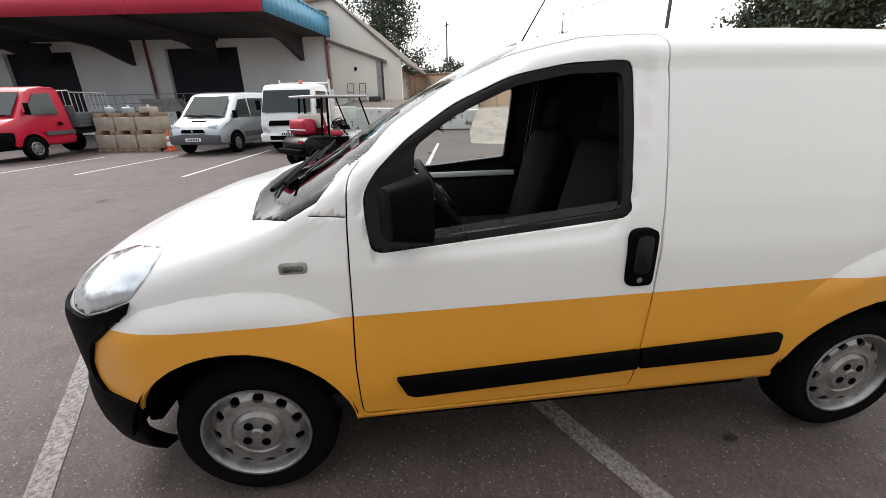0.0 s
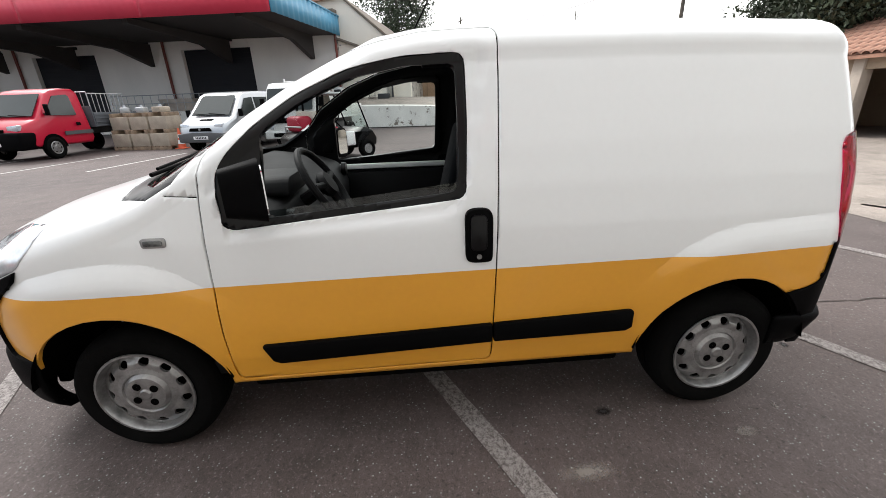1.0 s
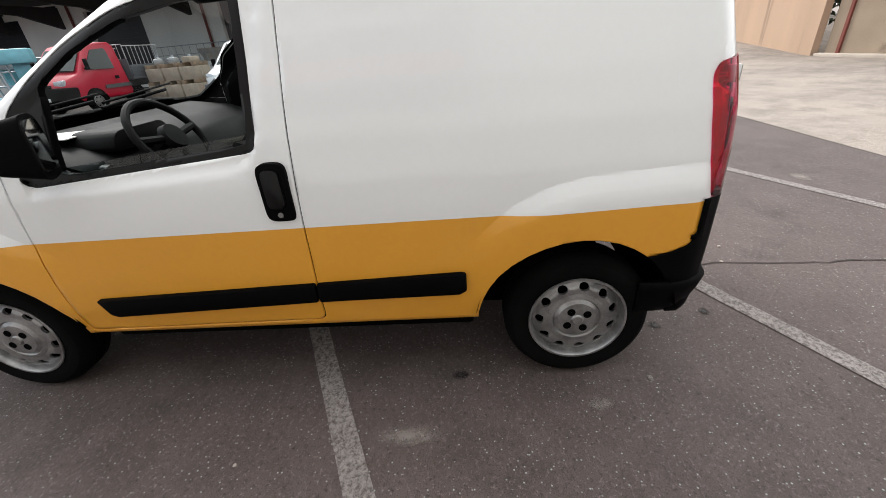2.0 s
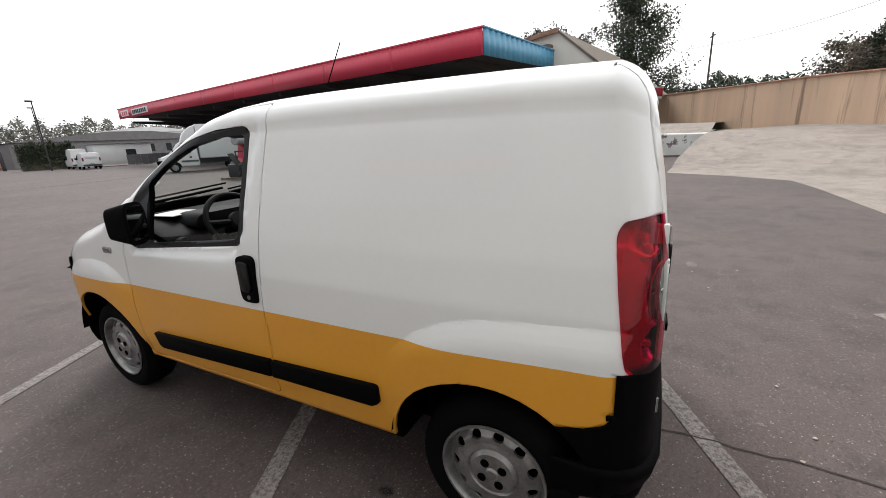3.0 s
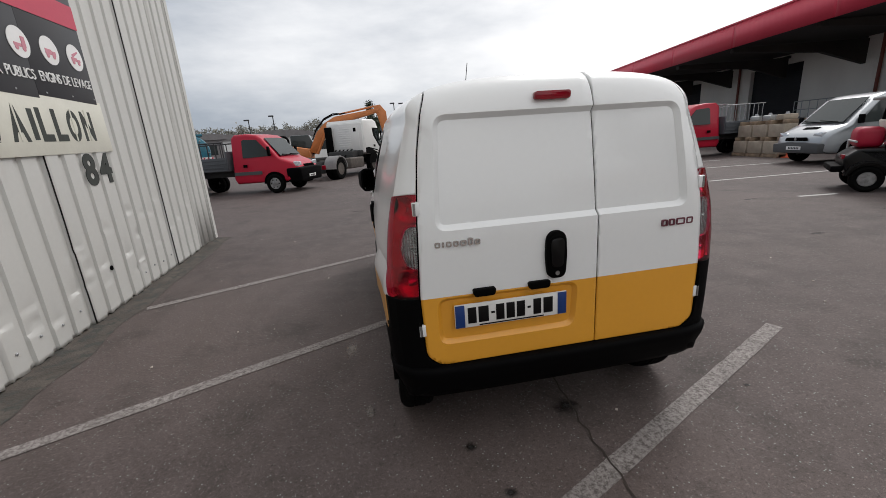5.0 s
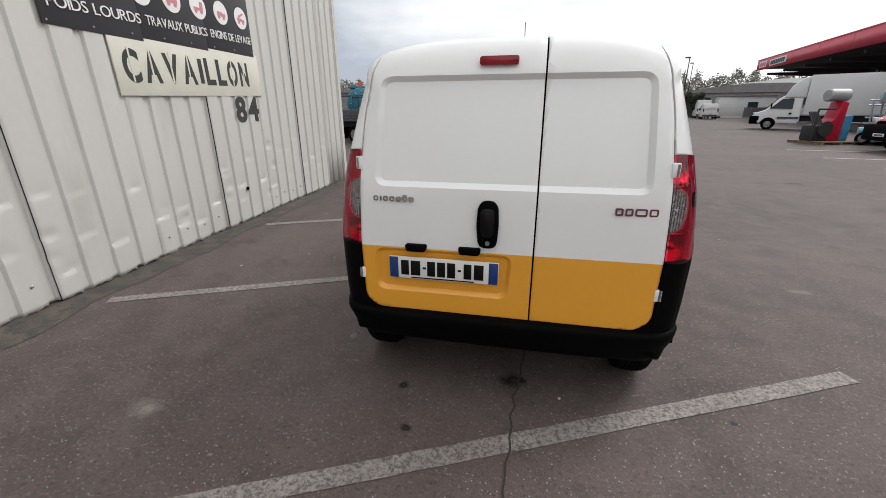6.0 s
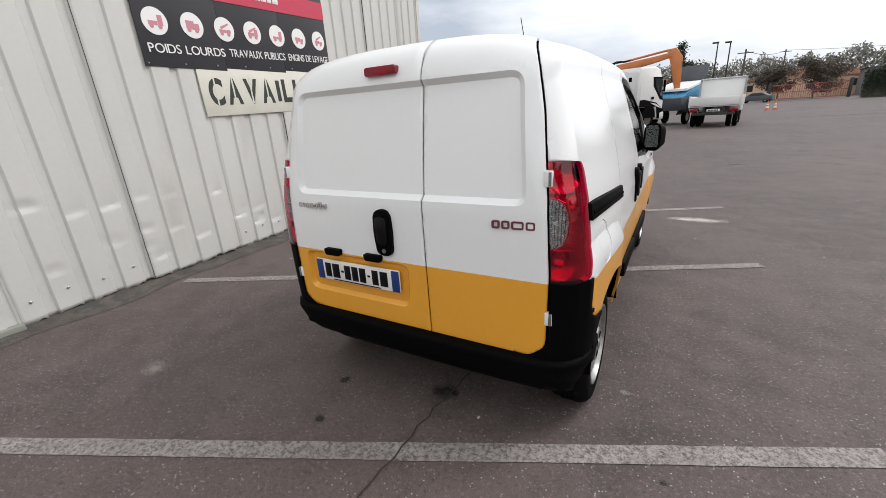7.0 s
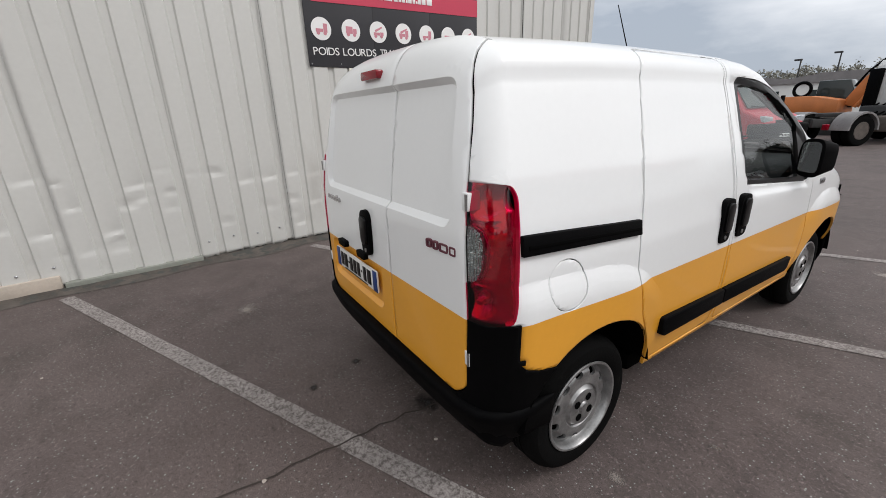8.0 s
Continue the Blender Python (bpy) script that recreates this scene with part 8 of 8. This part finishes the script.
def build_machines():
    # red pedestal machine on a pallet with a grey drum
    m = thing("pump_unit", "red pump unit with a grey drum on a pallet", "machine", (12.0, 17.9, 0), 15)
    for k in range(6):
        part("slat", boxed(-0.9, 0.9, -0.75 + k * 0.27, -0.58 + k * 0.27, 0.09, 0.12, 0.004), M_WOOD, m)
    for x in (-0.8, 0, 0.8):
        part("bearer", boxed(x - 0.06, x + 0.06, -0.75, 0.8, 0, 0.09), M_WOOD, m)
    part("stand", prismed([(-0.25, 0.12), (0.35, 0.12), (0.35, 1.6), (0.1, 1.65), (-0.05, 1.0), (-0.25, 0.8)], -0.25, 0.3, "y", 0.03), M_RED_PAINT, m, "red sheet metal stand")
    part("side_panel", boxed(0.36, 0.75, -0.2, 0.3, 0.12, 1.1, 0.03), M_BLUE_SHEET, m, "blue side panel")
    part("drum", lathe(bmesh.new(), [(0.0005, -0.42), (0.2, -0.42), (0.24, -0.38), (0.24, 0.38), (0.2, 0.42), (0.0005, 0.42)], 24, "x", (0.05, 0.05, 1.88)), M_BED_SILVER, m, "grey steel drum")
    eng = boxed(-0.85, -0.28, -0.35, 0.35, 0.12, 0.75, 0.08)
    lathe(eng, [(0.28, -0.40), (0.30, -0.46), (0.0005, -0.46)], 18, "y", (-0.55, 0, 0.6))
    for k in range(5):
        rod(eng, (-0.85 + k * 0.1, -0.2, 0.7), (-0.8 + k * 0.08, 0.2, 1.25), 0.03)
    part("engine", eng, M_CHASSIS, m, "dark engine block")
    part("guard", merge(rodded((-0.9, -0.3, 0.12), (-0.9, -0.3, 1.35), 0.03), rodded((-0.9, -0.3, 1.35), (-0.2, -0.3, 1.35), 0.03)), M_CHASSIS, m)
    # pale blue rigs behind it
    for i, (x, y, s) in enumerate(((13.9, 17.2, 1.0), (14.6, 18.6, 0.9))):
        r = thing("work_platform", "cyan access platform folded up on the tarmac", "machine", (x, y, 0), 35 + 25 * i, "folded access platforms")
        part("base", boxed(-0.7, 0.7, -0.9, 0.9, 0.15, 0.6, 0.05), M_CYAN, r)
        for sx in (-1, 1):
            for sy in (-0.65, 0.65):
                road_wheel(r, sx * 0.78, sy, 0.25, 0.16)
        part("mast", boxed(-0.22, 0.22, -0.4, 0.1, 0.6, 1.9 * s, 0.03), M_CYAN, r)
        part("head", boxed(-0.5, 0.25, -0.6, 0.55, 1.75 * s, 2.25 * s, 0.06), M_CYAN if i == 0 else M_STEEL, r)
        b = bmesh.new()
        for k in range(6):
            rod(b, (0.3, -0.8 + 0.28 * k, 0.6), (0.5, -0.7 + 0.28 * k, 1.9 * s), 0.035)
        for z in (1.0, 1.5, 1.9 * s):
            rod(b, (0.4, -0.8, z), (0.5, 0.8, z), 0.03)
        lathe(b, [(0.22, -0.1), (0.25, 0.0), (0.22, 0.1), (0.0005, 0.1)], 18, "x", (0.45, 0.3, 2.05 * s))
        part("boom_frame", b, M_STEEL, r, "grey folded boom frame")
        part("basket", boxed(-0.6, -0.1, -0.95, -0.4, 0.7, 1.5, 0.04), M_IRON, r)


build_machines()

# railing and ramp boards on the dock edge
rail = thing("dock_railing", "grey tube railing along the dock edge", "railing", tuple(ware(0.4, 12.6, 1.05)), WARE_TURN)
for i in range(16):
    part("post", rodded((0, i * 0.55, 0), (0, i * 0.55, 1.0), 0.02, steps=6), M_STEEL, rail)
part("top_rail", rodded((0, 0, 1.0), (0, 8.25, 1.0), 0.025, steps=8), M_STEEL, rail)
part("mid_rail", rodded((0, 0, 0.5), (0, 8.25, 0.5), 0.02, steps=8), M_STEEL, rail)
skip = thing("loading_chute", "pale sheet metal chute standing on the dock", "chute", tuple(ware(0.9, 14.6, 1.05)), WARE_TURN)
part("tray", prismed([(0.0, 0.0), (2.4, 0.0), (2.9, 0.75), (0.6, 0.75)], -0.3, 0.4, "x", 0.02), M_PLINTH, skip)
for y in (0.0, 2.5):
    part("leg", rodded((-0.3, y, 0.6), (-0.6, y - 0.3, 0.0), 0.03), M_STEEL, skip)


# ---- plants, fences, poles and distance ----
M_LEAF = surface("dark_evergreen_leaf", (0.040, 0.055, 0.028), 0.7, vary=0.45, scale=0.9, fine=8, bump=0.0)
M_LEAF_BROWN = surface("dull_winter_leaf", (0.12, 0.10, 0.075), 0.8, vary=0.45, scale=0.8, fine=8, bump=0.0)
# Leaf colour paled to grey so the far woods carry painted distance haze.
M_LEAF_GREY = surface("haze_paled_leaf", (0.21, 0.205, 0.175), 0.8, vary=0.35, scale=0.5, fine=8, bump=0.0)
M_BARK = surface("grey_brown_bark", (0.10, 0.085, 0.07), 0.9, vary=0.3, scale=5, bump=0.4)
# Distance haze is painted into this pale bluish hill colour.
M_HILL = surface("haze_tinted_hill", (0.22, 0.25, 0.28), 1.0, vary=0.15, scale=0.02, fine=0.1, bump=0.0)
M_FENCE_RED = surface("faded_red_fence", (0.34, 0.11, 0.08), 0.7, vary=0.2, bump=0.05)
M_ROOF_FAR = surface("grey_far_roof", (0.20, 0.19, 0.19), 0.8, vary=0.15, bump=0.05)


def leaves(pts, size, seed, k=2):
    """Many small leaf blades round the given places."""
    rnd = np.random.RandomState(seed)
    n = len(pts) * k
    c = np.repeat(np.array(pts, float), k, 0) + rnd.normal(0, size * 0.9, (n, 3))
    a = rnd.normal(0, 1, (n, 3))
    a /= np.linalg.norm(a, axis=1)[:, None]
    b = np.cross(a, rnd.normal(0, 1, (n, 3)))
    b /= np.linalg.norm(b, axis=1)[:, None]
    s = size * rnd.uniform(0.5, 1.3, (n, 1))
    v = np.stack([c - a * s, c + b * s * 0.45, c + a * s, c - b * s * 0.45], 1).reshape(-1, 3)
    f = np.arange(n * 4).reshape(-1, 4)
    me = bpy.data.meshes.new("crown")
    me.from_pydata(v.tolist(), [], f.tolist())
    return me


def branch_tree(name, label, at, height, spread, seed, leaf=None, size=0.25, trunk=0.18, count=2600, first=0.25, kind="round", lean=0.0):
    t = thing(name, label, "tree", at)
    rnd = random.Random(seed)
    b = bmesh.new()
    tips = []
    top = Vector((lean, 0, height * (0.96 if kind == "cone" else 0.7)))
    pts = [Vector((0, 0, 0))] + [Vector((lean * i / 5 + rnd.uniform(-0.1, 0.1) * spread * 0.2, rnd.uniform(-0.1, 0.1) * spread * 0.2, top.z * i / 5)) for i in range(1, 6)]
    for i, (p, q) in enumerate(zip(pts, pts[1:])):
        rod(b, p, q, trunk * (1 - i / 6.5), trunk * (1 - (i + 1) / 6.5), 7)
    limbs = 16 if kind != "cone" else 26
    for i in range(limbs):
        h = first + (1 - first) * (i + rnd.random()) / limbs
        z = top.z * h
        p = Vector((lean * h, 0, z))
        a = rnd.uniform(0, 2 * math.pi)
        reach = spread * ((1.1 - h) if kind == "cone" else (0.45 + 0.55 * math.sin(math.pi * min(1, 0.25 + 0.7 * h)))) * rnd.uniform(0.7, 1.15)
        up = reach * (0.1 if kind == "cone" else rnd.uniform(0.35, 0.9))
        q = p + Vector((math.cos(a) * reach, math.sin(a) * reach, up))
        m = (p + q) / 2 + Vector((0, 0, -0.05 * reach))
        r = trunk * 0.38 * (1.15 - h)
        rod(b, p, m, r, r * 0.7, 5)
        rod(b, m, q, r * 0.7, r * 0.25, 5)
        for k in range(3 if leaf else 6):
            f = rnd.uniform(0.35, 1.0)
            s = p + (q - p) * f
            e = s + Vector((rnd.uniform(-1, 1), rnd.uniform(-1, 1), rnd.uniform(0.1, 1))) * reach * 0.42
            rod(b, s, e, r * 0.35, r * 0.12, 4)
            tips += [s, e, (s + e) / 2]
            if not leaf:
                for j in range(3):
                    g = s + (e - s) * rnd.uniform(0.3, 1)
                    rod(b, g, g + Vector((rnd.uniform(-1, 1), rnd.uniform(-1, 1), rnd.uniform(0.2, 1.2))) * reach * 0.22, r * 0.14, r * 0.06, 3)
        tips += [q, m]
    part("trunk", b, M_BARK, t)
    if leaf:
        cl = []
        loose = max(size * 1.5, spread * 0.10)
        while len(cl) < count:
            p = rnd.choice(tips)
            cl.append((p.x + rnd.gauss(0, loose), p.y + rnd.gauss(0, loose), p.z + rnd.gauss(0, loose * 0.8)))
        me = leaves(cl, size, seed)
        me.materials.append(leaf)
        o = new("crown", me)
        o.parent = t
    return t


def hedge(name, label, a, b, h, depth, leaf, seed, count=2500, size=0.22):
    t = thing(name, label, "hedge", (*a, 0))
    rnd = random.Random(seed)
    d = Vector(b) - Vector(a)
    n = Vector((-d.y, d.x)).normalized()
    pts = []
    for i in range(count):
        f, g = rnd.random(), rnd.uniform(-0.5, 0.5)
        top = h * (0.86 + 0.2 * noise.noise(Vector((f * 9, seed, 0))))
        z = rnd.uniform(0, 1) ** 0.6 * top
        p = d * f + n * g * depth
        pts.append((p.x, p.y, z))
    me = leaves(pts, size, seed)
    me.materials.append(leaf)
    o = new("foliage", me)
    o.parent = t
    core = bmesh.new()
    q = n * depth * 0.3
    prism(core, [(q.x, q.y), (d.x + q.x, d.y + q.y), (d.x - q.x, d.y - q.y), (-q.x, -q.y)], 0, h * 0.78, "z")
    part("inner_growth", core, M_LEAF_BROWN, t)
    return t


branch_tree("conifer", "tall dark green conifer with open layered branches", (57.9, 2.7, 0.5), 21.5, 7.0, 3, M_LEAF, 0.19, 0.35, 11000, 0.22, "cone")
branch_tree("conifer", "dark green pine with a thin ragged crown", (54.3, 13.0, 0.5), 16.5, 4.4, 8, M_LEAF, 0.18, 0.25, 4200, 0.55)
branch_tree("conifer", "dark green pine behind the storehouse", (57.0, 10.0, 0.5), 15.6, 4.0, 12, M_LEAF, 0.18, 0.25, 3800, 0.45)
branch_tree("evergreen_tree", "broad dark evergreen beside the garage", (13.6, -15.0, 0), 7.0, 3.6, 5, M_LEAF, 0.11, 0.16, 15000, 0.12)
branch_tree("evergreen_tree", "broad dark evergreen over the boundary wall", (16.6, -16.6, 0), 6.6, 3.1, 6, M_LEAF, 0.11, 0.15, 10000, 0.12)
branch_tree("ivy_trunk", "ivy-covered dead trunk behind the wall", (22.6, -14.9, 0), 5.9, 0.45, 7, M_LEAF, 0.12, 0.16, 1800, 0.3)
branch_tree("ivy_trunk", "slim ivy-covered trunk behind the wall", (34.0, -12.3, 0.8), 8.0, 0.5, 17, M_LEAF, 0.10, 0.14, 900, 0.4)
branch_tree("bush", "round dark bush behind the wall", (20.2, -17.4, 0), 5.2, 1.4, 9, M_LEAF, 0.14, 0.10, 1800, 0.3)
branch_tree("bare_tree", "leafless thin tree behind the wall", (18.0, -18.5, 0), 5.6, 1.9, 10, None, trunk=0.08)
branch_tree("bare_tree", "leafless thin tree behind the wall", (21.0, -16.8, 0), 5.2, 1.6, 14, None, trunk=0.07)
branch_tree("bare_tree", "leafless tree behind the storehouse yard", (51.5, -2.4, 1.0), 8.0, 2.0, 21, None, trunk=0.10)
branch_tree("bare_tree", "tall leafless tree over a bush", (34.6, -12.6, 1.0), 10.4, 1.3, 22, None, trunk=0.12)
branch_tree("bush", "brown winter bush behind the boundary wall", (35.8, -12.7, 1.0), 5.6, 2.7, 23, M_LEAF_BROWN, 0.13, 0.15, 5000, 0.2)
branch_tree("bare_tree", "leafless shrub behind the boundary wall", (32.5, -17.0, 1.0), 5.8, 2.4, 24, None, trunk=0.10)
branch_tree("bare_tree", "round leafless tree by the far gate", (10.0, 96.0, 0), 8.5, 3.4, 31, None, trunk=0.16)
branch_tree("bush", "brown winter bush by the gate", (19.0, 88.0, 0), 6.2, 3.6, 32, M_LEAF_BROWN, 0.16, 0.14, 5000, 0.15)
branch_tree("bush", "brown winter bush by the gate", (13.5, 90.0, 0), 5.6, 3.0, 33, M_LEAF_BROWN, 0.16, 0.14, 4200, 0.15)
branch_tree("evergreen_tree", "dark evergreen behind the excavator", (0.9, 56.0, 0), 6.4, 1.5, 34, M_LEAF, 0.20, 0.14, 1800, 0.3)
branch_tree("cypress", "slim dark cypress behind the excavator", (0.2, 55.0, 0), 7.4, 0.45, 35, M_LEAF, 0.14, 0.12, 1100, 0.1, "cone")
hedge("hedge", "tall dark clipped hedge beside the gate", (21.0, 73.5), (26.2, 72.0), 3.9, 1.6, M_LEAF, 41, 9000, 0.13)

# gate and fence
gate = thing("yard_gate", "faded red barred gate across the yard entrance", "gate", (13.2, 85.5, 0), -7)
for i in range(34):
    part("bar", rodded((i * 0.27, 0, 0.15), (i * 0.27, 0, 2.35), 0.03, steps=5), M_FENCE_RED, gate)
for z in (0.2, 1.2, 2.3):
    part("rail", boxed(-0.1, 9.1, -0.04, 0.04, z - 0.05, z + 0.05), M_FENCE_RED, gate)
for x in (-0.3, 9.3):
    part("gate_post", boxed(x - 0.2, x + 0.2, -0.2, 0.2, 0, 2.7, 0.02), M_IRON, gate)
car = thing("parked_car", "dark saloon car parked beyond the tipper", "car", (10.2, 76.0, 0), 70)
b, xf = shell([(2.0, 0.35), (2.05, 0.65), (1.1, 0.92), (0.4, 1.38), (-0.8, 1.42), (-1.6, 1.0), (-2.1, 0.95), (-2.15, 0.4), (-1.9, 0.3), (1.7, 0.3)], 0.88, 0.9, 0.3, 1.2, 0.1, 0.08)
part("body", b, M_BED_GREY, car)
for s in (-1, 1):
    part("side_window", side_panel(xf, [(0.85, 0.98), (0.35, 1.32), (-0.75, 1.34), (-1.3, 1.0)], s), M_CARGLASS, car)
    for y in (1.3, -1.35):
        road_wheel(car, s * 0.86, y, 0.31, 0.2)
cabin = thing("site_cabin", "white site cabin with one window behind the vans", "cabin", (30.0, 67.5, 0), -10)
part("wall", boxed(-3.4, 3.4, -1.4, 1.4, 0.25, 2.95, 0.03), M_TRUCK_WHITE, cabin)
part("roof", boxed(-3.6, 3.6, -1.6, 1.6, 2.95, 3.12, 0.03), M_ROOF_FAR, cabin)
part("window", boxed(0.2, 1.4, -1.43, -1.39, 1.3, 2.2, 0.01), M_CARGLASS, cabin)
for x in (-3.0, 3.0):
    part("foot", boxed(x - 0.2, x + 0.2, -1.2, 1.2, 0, 0.25), M_IRON, cabin)
build_compact_van((24.6, 68.0, 0), -12, "white high-roof van parked behind another", 2.5)
fence = thing("site_fence", "grey mesh site fence beside the cabin", "fence", (27.2, 60.5, 0), -5)
for i in range(9):
    part("post", rodded((i * 0.8, 0, 0), (i * 0.8, 0, 1.5), 0.03, steps=5), M_STEEL, fence)
part("mesh_panel", boxed(0, 6.4, -0.02, 0.02, 0.2, 1.45), M_ROOF_FAR, fence)


def lamp_post(at, h, label="grey street lamp on a slim pole"):
    p = thing("street_lamp", label, "street lamp", at, 0, "street lamps round the yard")
    part("pole", rodded((0, 0, 0), (0, 0, h), 0.10, 0.06, 8), M_IRON, p)
    part("lamp_head", boxed(-0.55, 0.1, -0.16, 0.16, h - 0.05, h + 0.12, 0.03), M_IRON, p)


for x, y, h in ((20.9, 64.8, 8.0), (3.7, 58.5, 7.1), (-12.6, 57.0, 6.2), (-15.6, 56.5, 5.8), (29.5, 90.0, 9.5), (4.9, 58.3, 7.0)):
    lamp_post((x, y, 0), h)


def power_pole(at, h):
    p = thing("power_pole", "wooden power pole with a crossarm", "power pole", at, 10, "power poles")
    part("pole", rodded((0, 0, 0), (0, 0, h), 0.14, 0.10, 8), M_BARK, p)
    part("crossarm", boxed(-0.9, 0.9, -0.06, 0.06, h - 0.5, h - 0.38), M_BARK, p)


for q in ((17.0, 105.0, 0, 9.0), (7.5, 70.0, 0, 7.0), (24.8, -15.6, 0, 8.6), (60.0, -6.0, 1, 11)):
    power_pole(q[:3], q[3])


def wire(a, b, sag, r=0.02):
    t = thing("overhead_wire", "thin dark overhead wire", "wire", a, 0, "overhead wires")
    d = Vector(b) - Vector(a)
    m = bmesh.new()
    n = 14
    pts = [d * (i / n) - Vector((0, 0, sag * 4 * (i / n) * (1 - i / n))) for i in range(n + 1)]
    for p, q in zip(pts, pts[1:]):
        rod(m, p, q, r, steps=4)
    part("cable", m, M_IRON, t)


wire((24.8, -15.6, 8.4), (60, -6, 10.6), 0.8)
wire((24.8, -15.6, 8.1), (14.0, -40.0, 8.4), 0.6)
wire((60, -6, 10.6), (46, 30, 9.5), 1.0)
wire((7.5, 70, 6.8), (17, 105, 8.8), 0.6, 0.03)
wire((17, 105, 8.8), (60, 110, 8.6), 0.8, 0.03)


def far_house(at, turn, w, d, h, roof_h, wallm, roofm, label):
    t = thing("far_building", label, "building", at, turn)
    part("wall", boxed(-w / 2, w / 2, -d / 2, d / 2, 0, h), wallm, t)
    part("roof", prismed([(-w / 2 - 0.3, h), (w / 2 + 0.3, h), (w / 2 * 0.2, h + roof_h), (-w / 2 * 0.2, h + roof_h)], -d / 2 - 0.3, d / 2 + 0.3, "y"), roofm, t)
    k = max(2, int(w / 3))
    for i in range(k):
        x = -w / 2 + (i + 0.5) * w / k
        part("window", boxed(x - 0.5, x + 0.5, -d / 2 - 0.04, -d / 2 + 0.02, h * 0.45, h * 0.8), M_CARGLASS, t)


far_house((44, 96, 0), -10, 34, 12, 4.2, 1.6, M_ROOF_FAR, M_ROOF_FAR, "long low grey industrial hall beyond the yard")
far_house((52, 104, 0), -10, 20, 12, 6.0, 1.0, M_TRUCK_WHITE, M_TRUCK_WHITE, "white industrial hall beyond the yard")
far_house((-12, 60, 0), 5, 14, 10, 3.4, 0.9, M_TRUCK_WHITE, M_ROOF_FAR, "low pale building with a dark roof")
far_house((-26, 70, 0), 12, 18, 10, 4.0, 0.9, M_ROOF_FAR, M_ROOF_FAR, "grey low building beyond the excavator")
far_house((22, 112, 0), 0, 22, 10, 3.6, 1.8, M_PEACH, M_TILE, "low houses with terracotta roofs")
far_house((-4, 100, 0), 0, 24, 10, 3.4, 1.6, M_CREAM, M_TILE, "low cream houses with terracotta roofs")


def far_woods(name, label, centre, r, a0, a1, h, leaf, seed, count, size):
    rnd = random.Random(seed)
    pts = []
    for i in range(count):
        a = radians(rnd.uniform(a0, a1))
        q = r * rnd.uniform(0.94, 1.06)
        top = h * (0.65 + 0.55 * (0.5 + 0.5 * noise.noise(Vector((a * r / 7.0, seed, 0)))) + 0.25 * noise.noise(Vector((a * r / 2.0, seed, 5))))
        pts.append((centre[0] + q * math.sin(a), centre[1] + q * math.cos(a), rnd.random() ** 0.7 * top))
    me = leaves(pts, size, seed)
    me.materials.append(leaf)
    tagged(new(name, me), label, "trees", kind="stuff")


far_woods("far_woods", "grey-brown winter woods on the horizon, haze put into their colour", (0, 0), 150, -30, 62, 10.5, M_LEAF_GREY, 51, 36000, 0.42)
far_woods("far_woods", "dark pine woods beyond the boundary wall", (0, 0), 85, 78, 118, 8.6, M_LEAF, 52, 14000, 0.34)
far_woods("far_woods", "dark woods behind the yard", (0, 0), 120, 118, 330, 9.0, M_LEAF, 53, 9000, 0.7)
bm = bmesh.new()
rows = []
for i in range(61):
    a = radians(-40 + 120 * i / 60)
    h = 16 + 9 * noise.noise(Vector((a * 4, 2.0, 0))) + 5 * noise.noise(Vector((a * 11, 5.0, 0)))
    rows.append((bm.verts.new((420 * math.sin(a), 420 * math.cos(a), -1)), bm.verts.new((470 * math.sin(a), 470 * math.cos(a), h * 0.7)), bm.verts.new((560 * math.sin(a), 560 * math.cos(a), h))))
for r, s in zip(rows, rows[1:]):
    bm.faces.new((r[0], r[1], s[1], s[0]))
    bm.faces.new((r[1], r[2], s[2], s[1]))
tagged(part("backdrop", bm, M_HILL), "low hills on the horizon with haze painted into their colour", "hill", kind="structure")
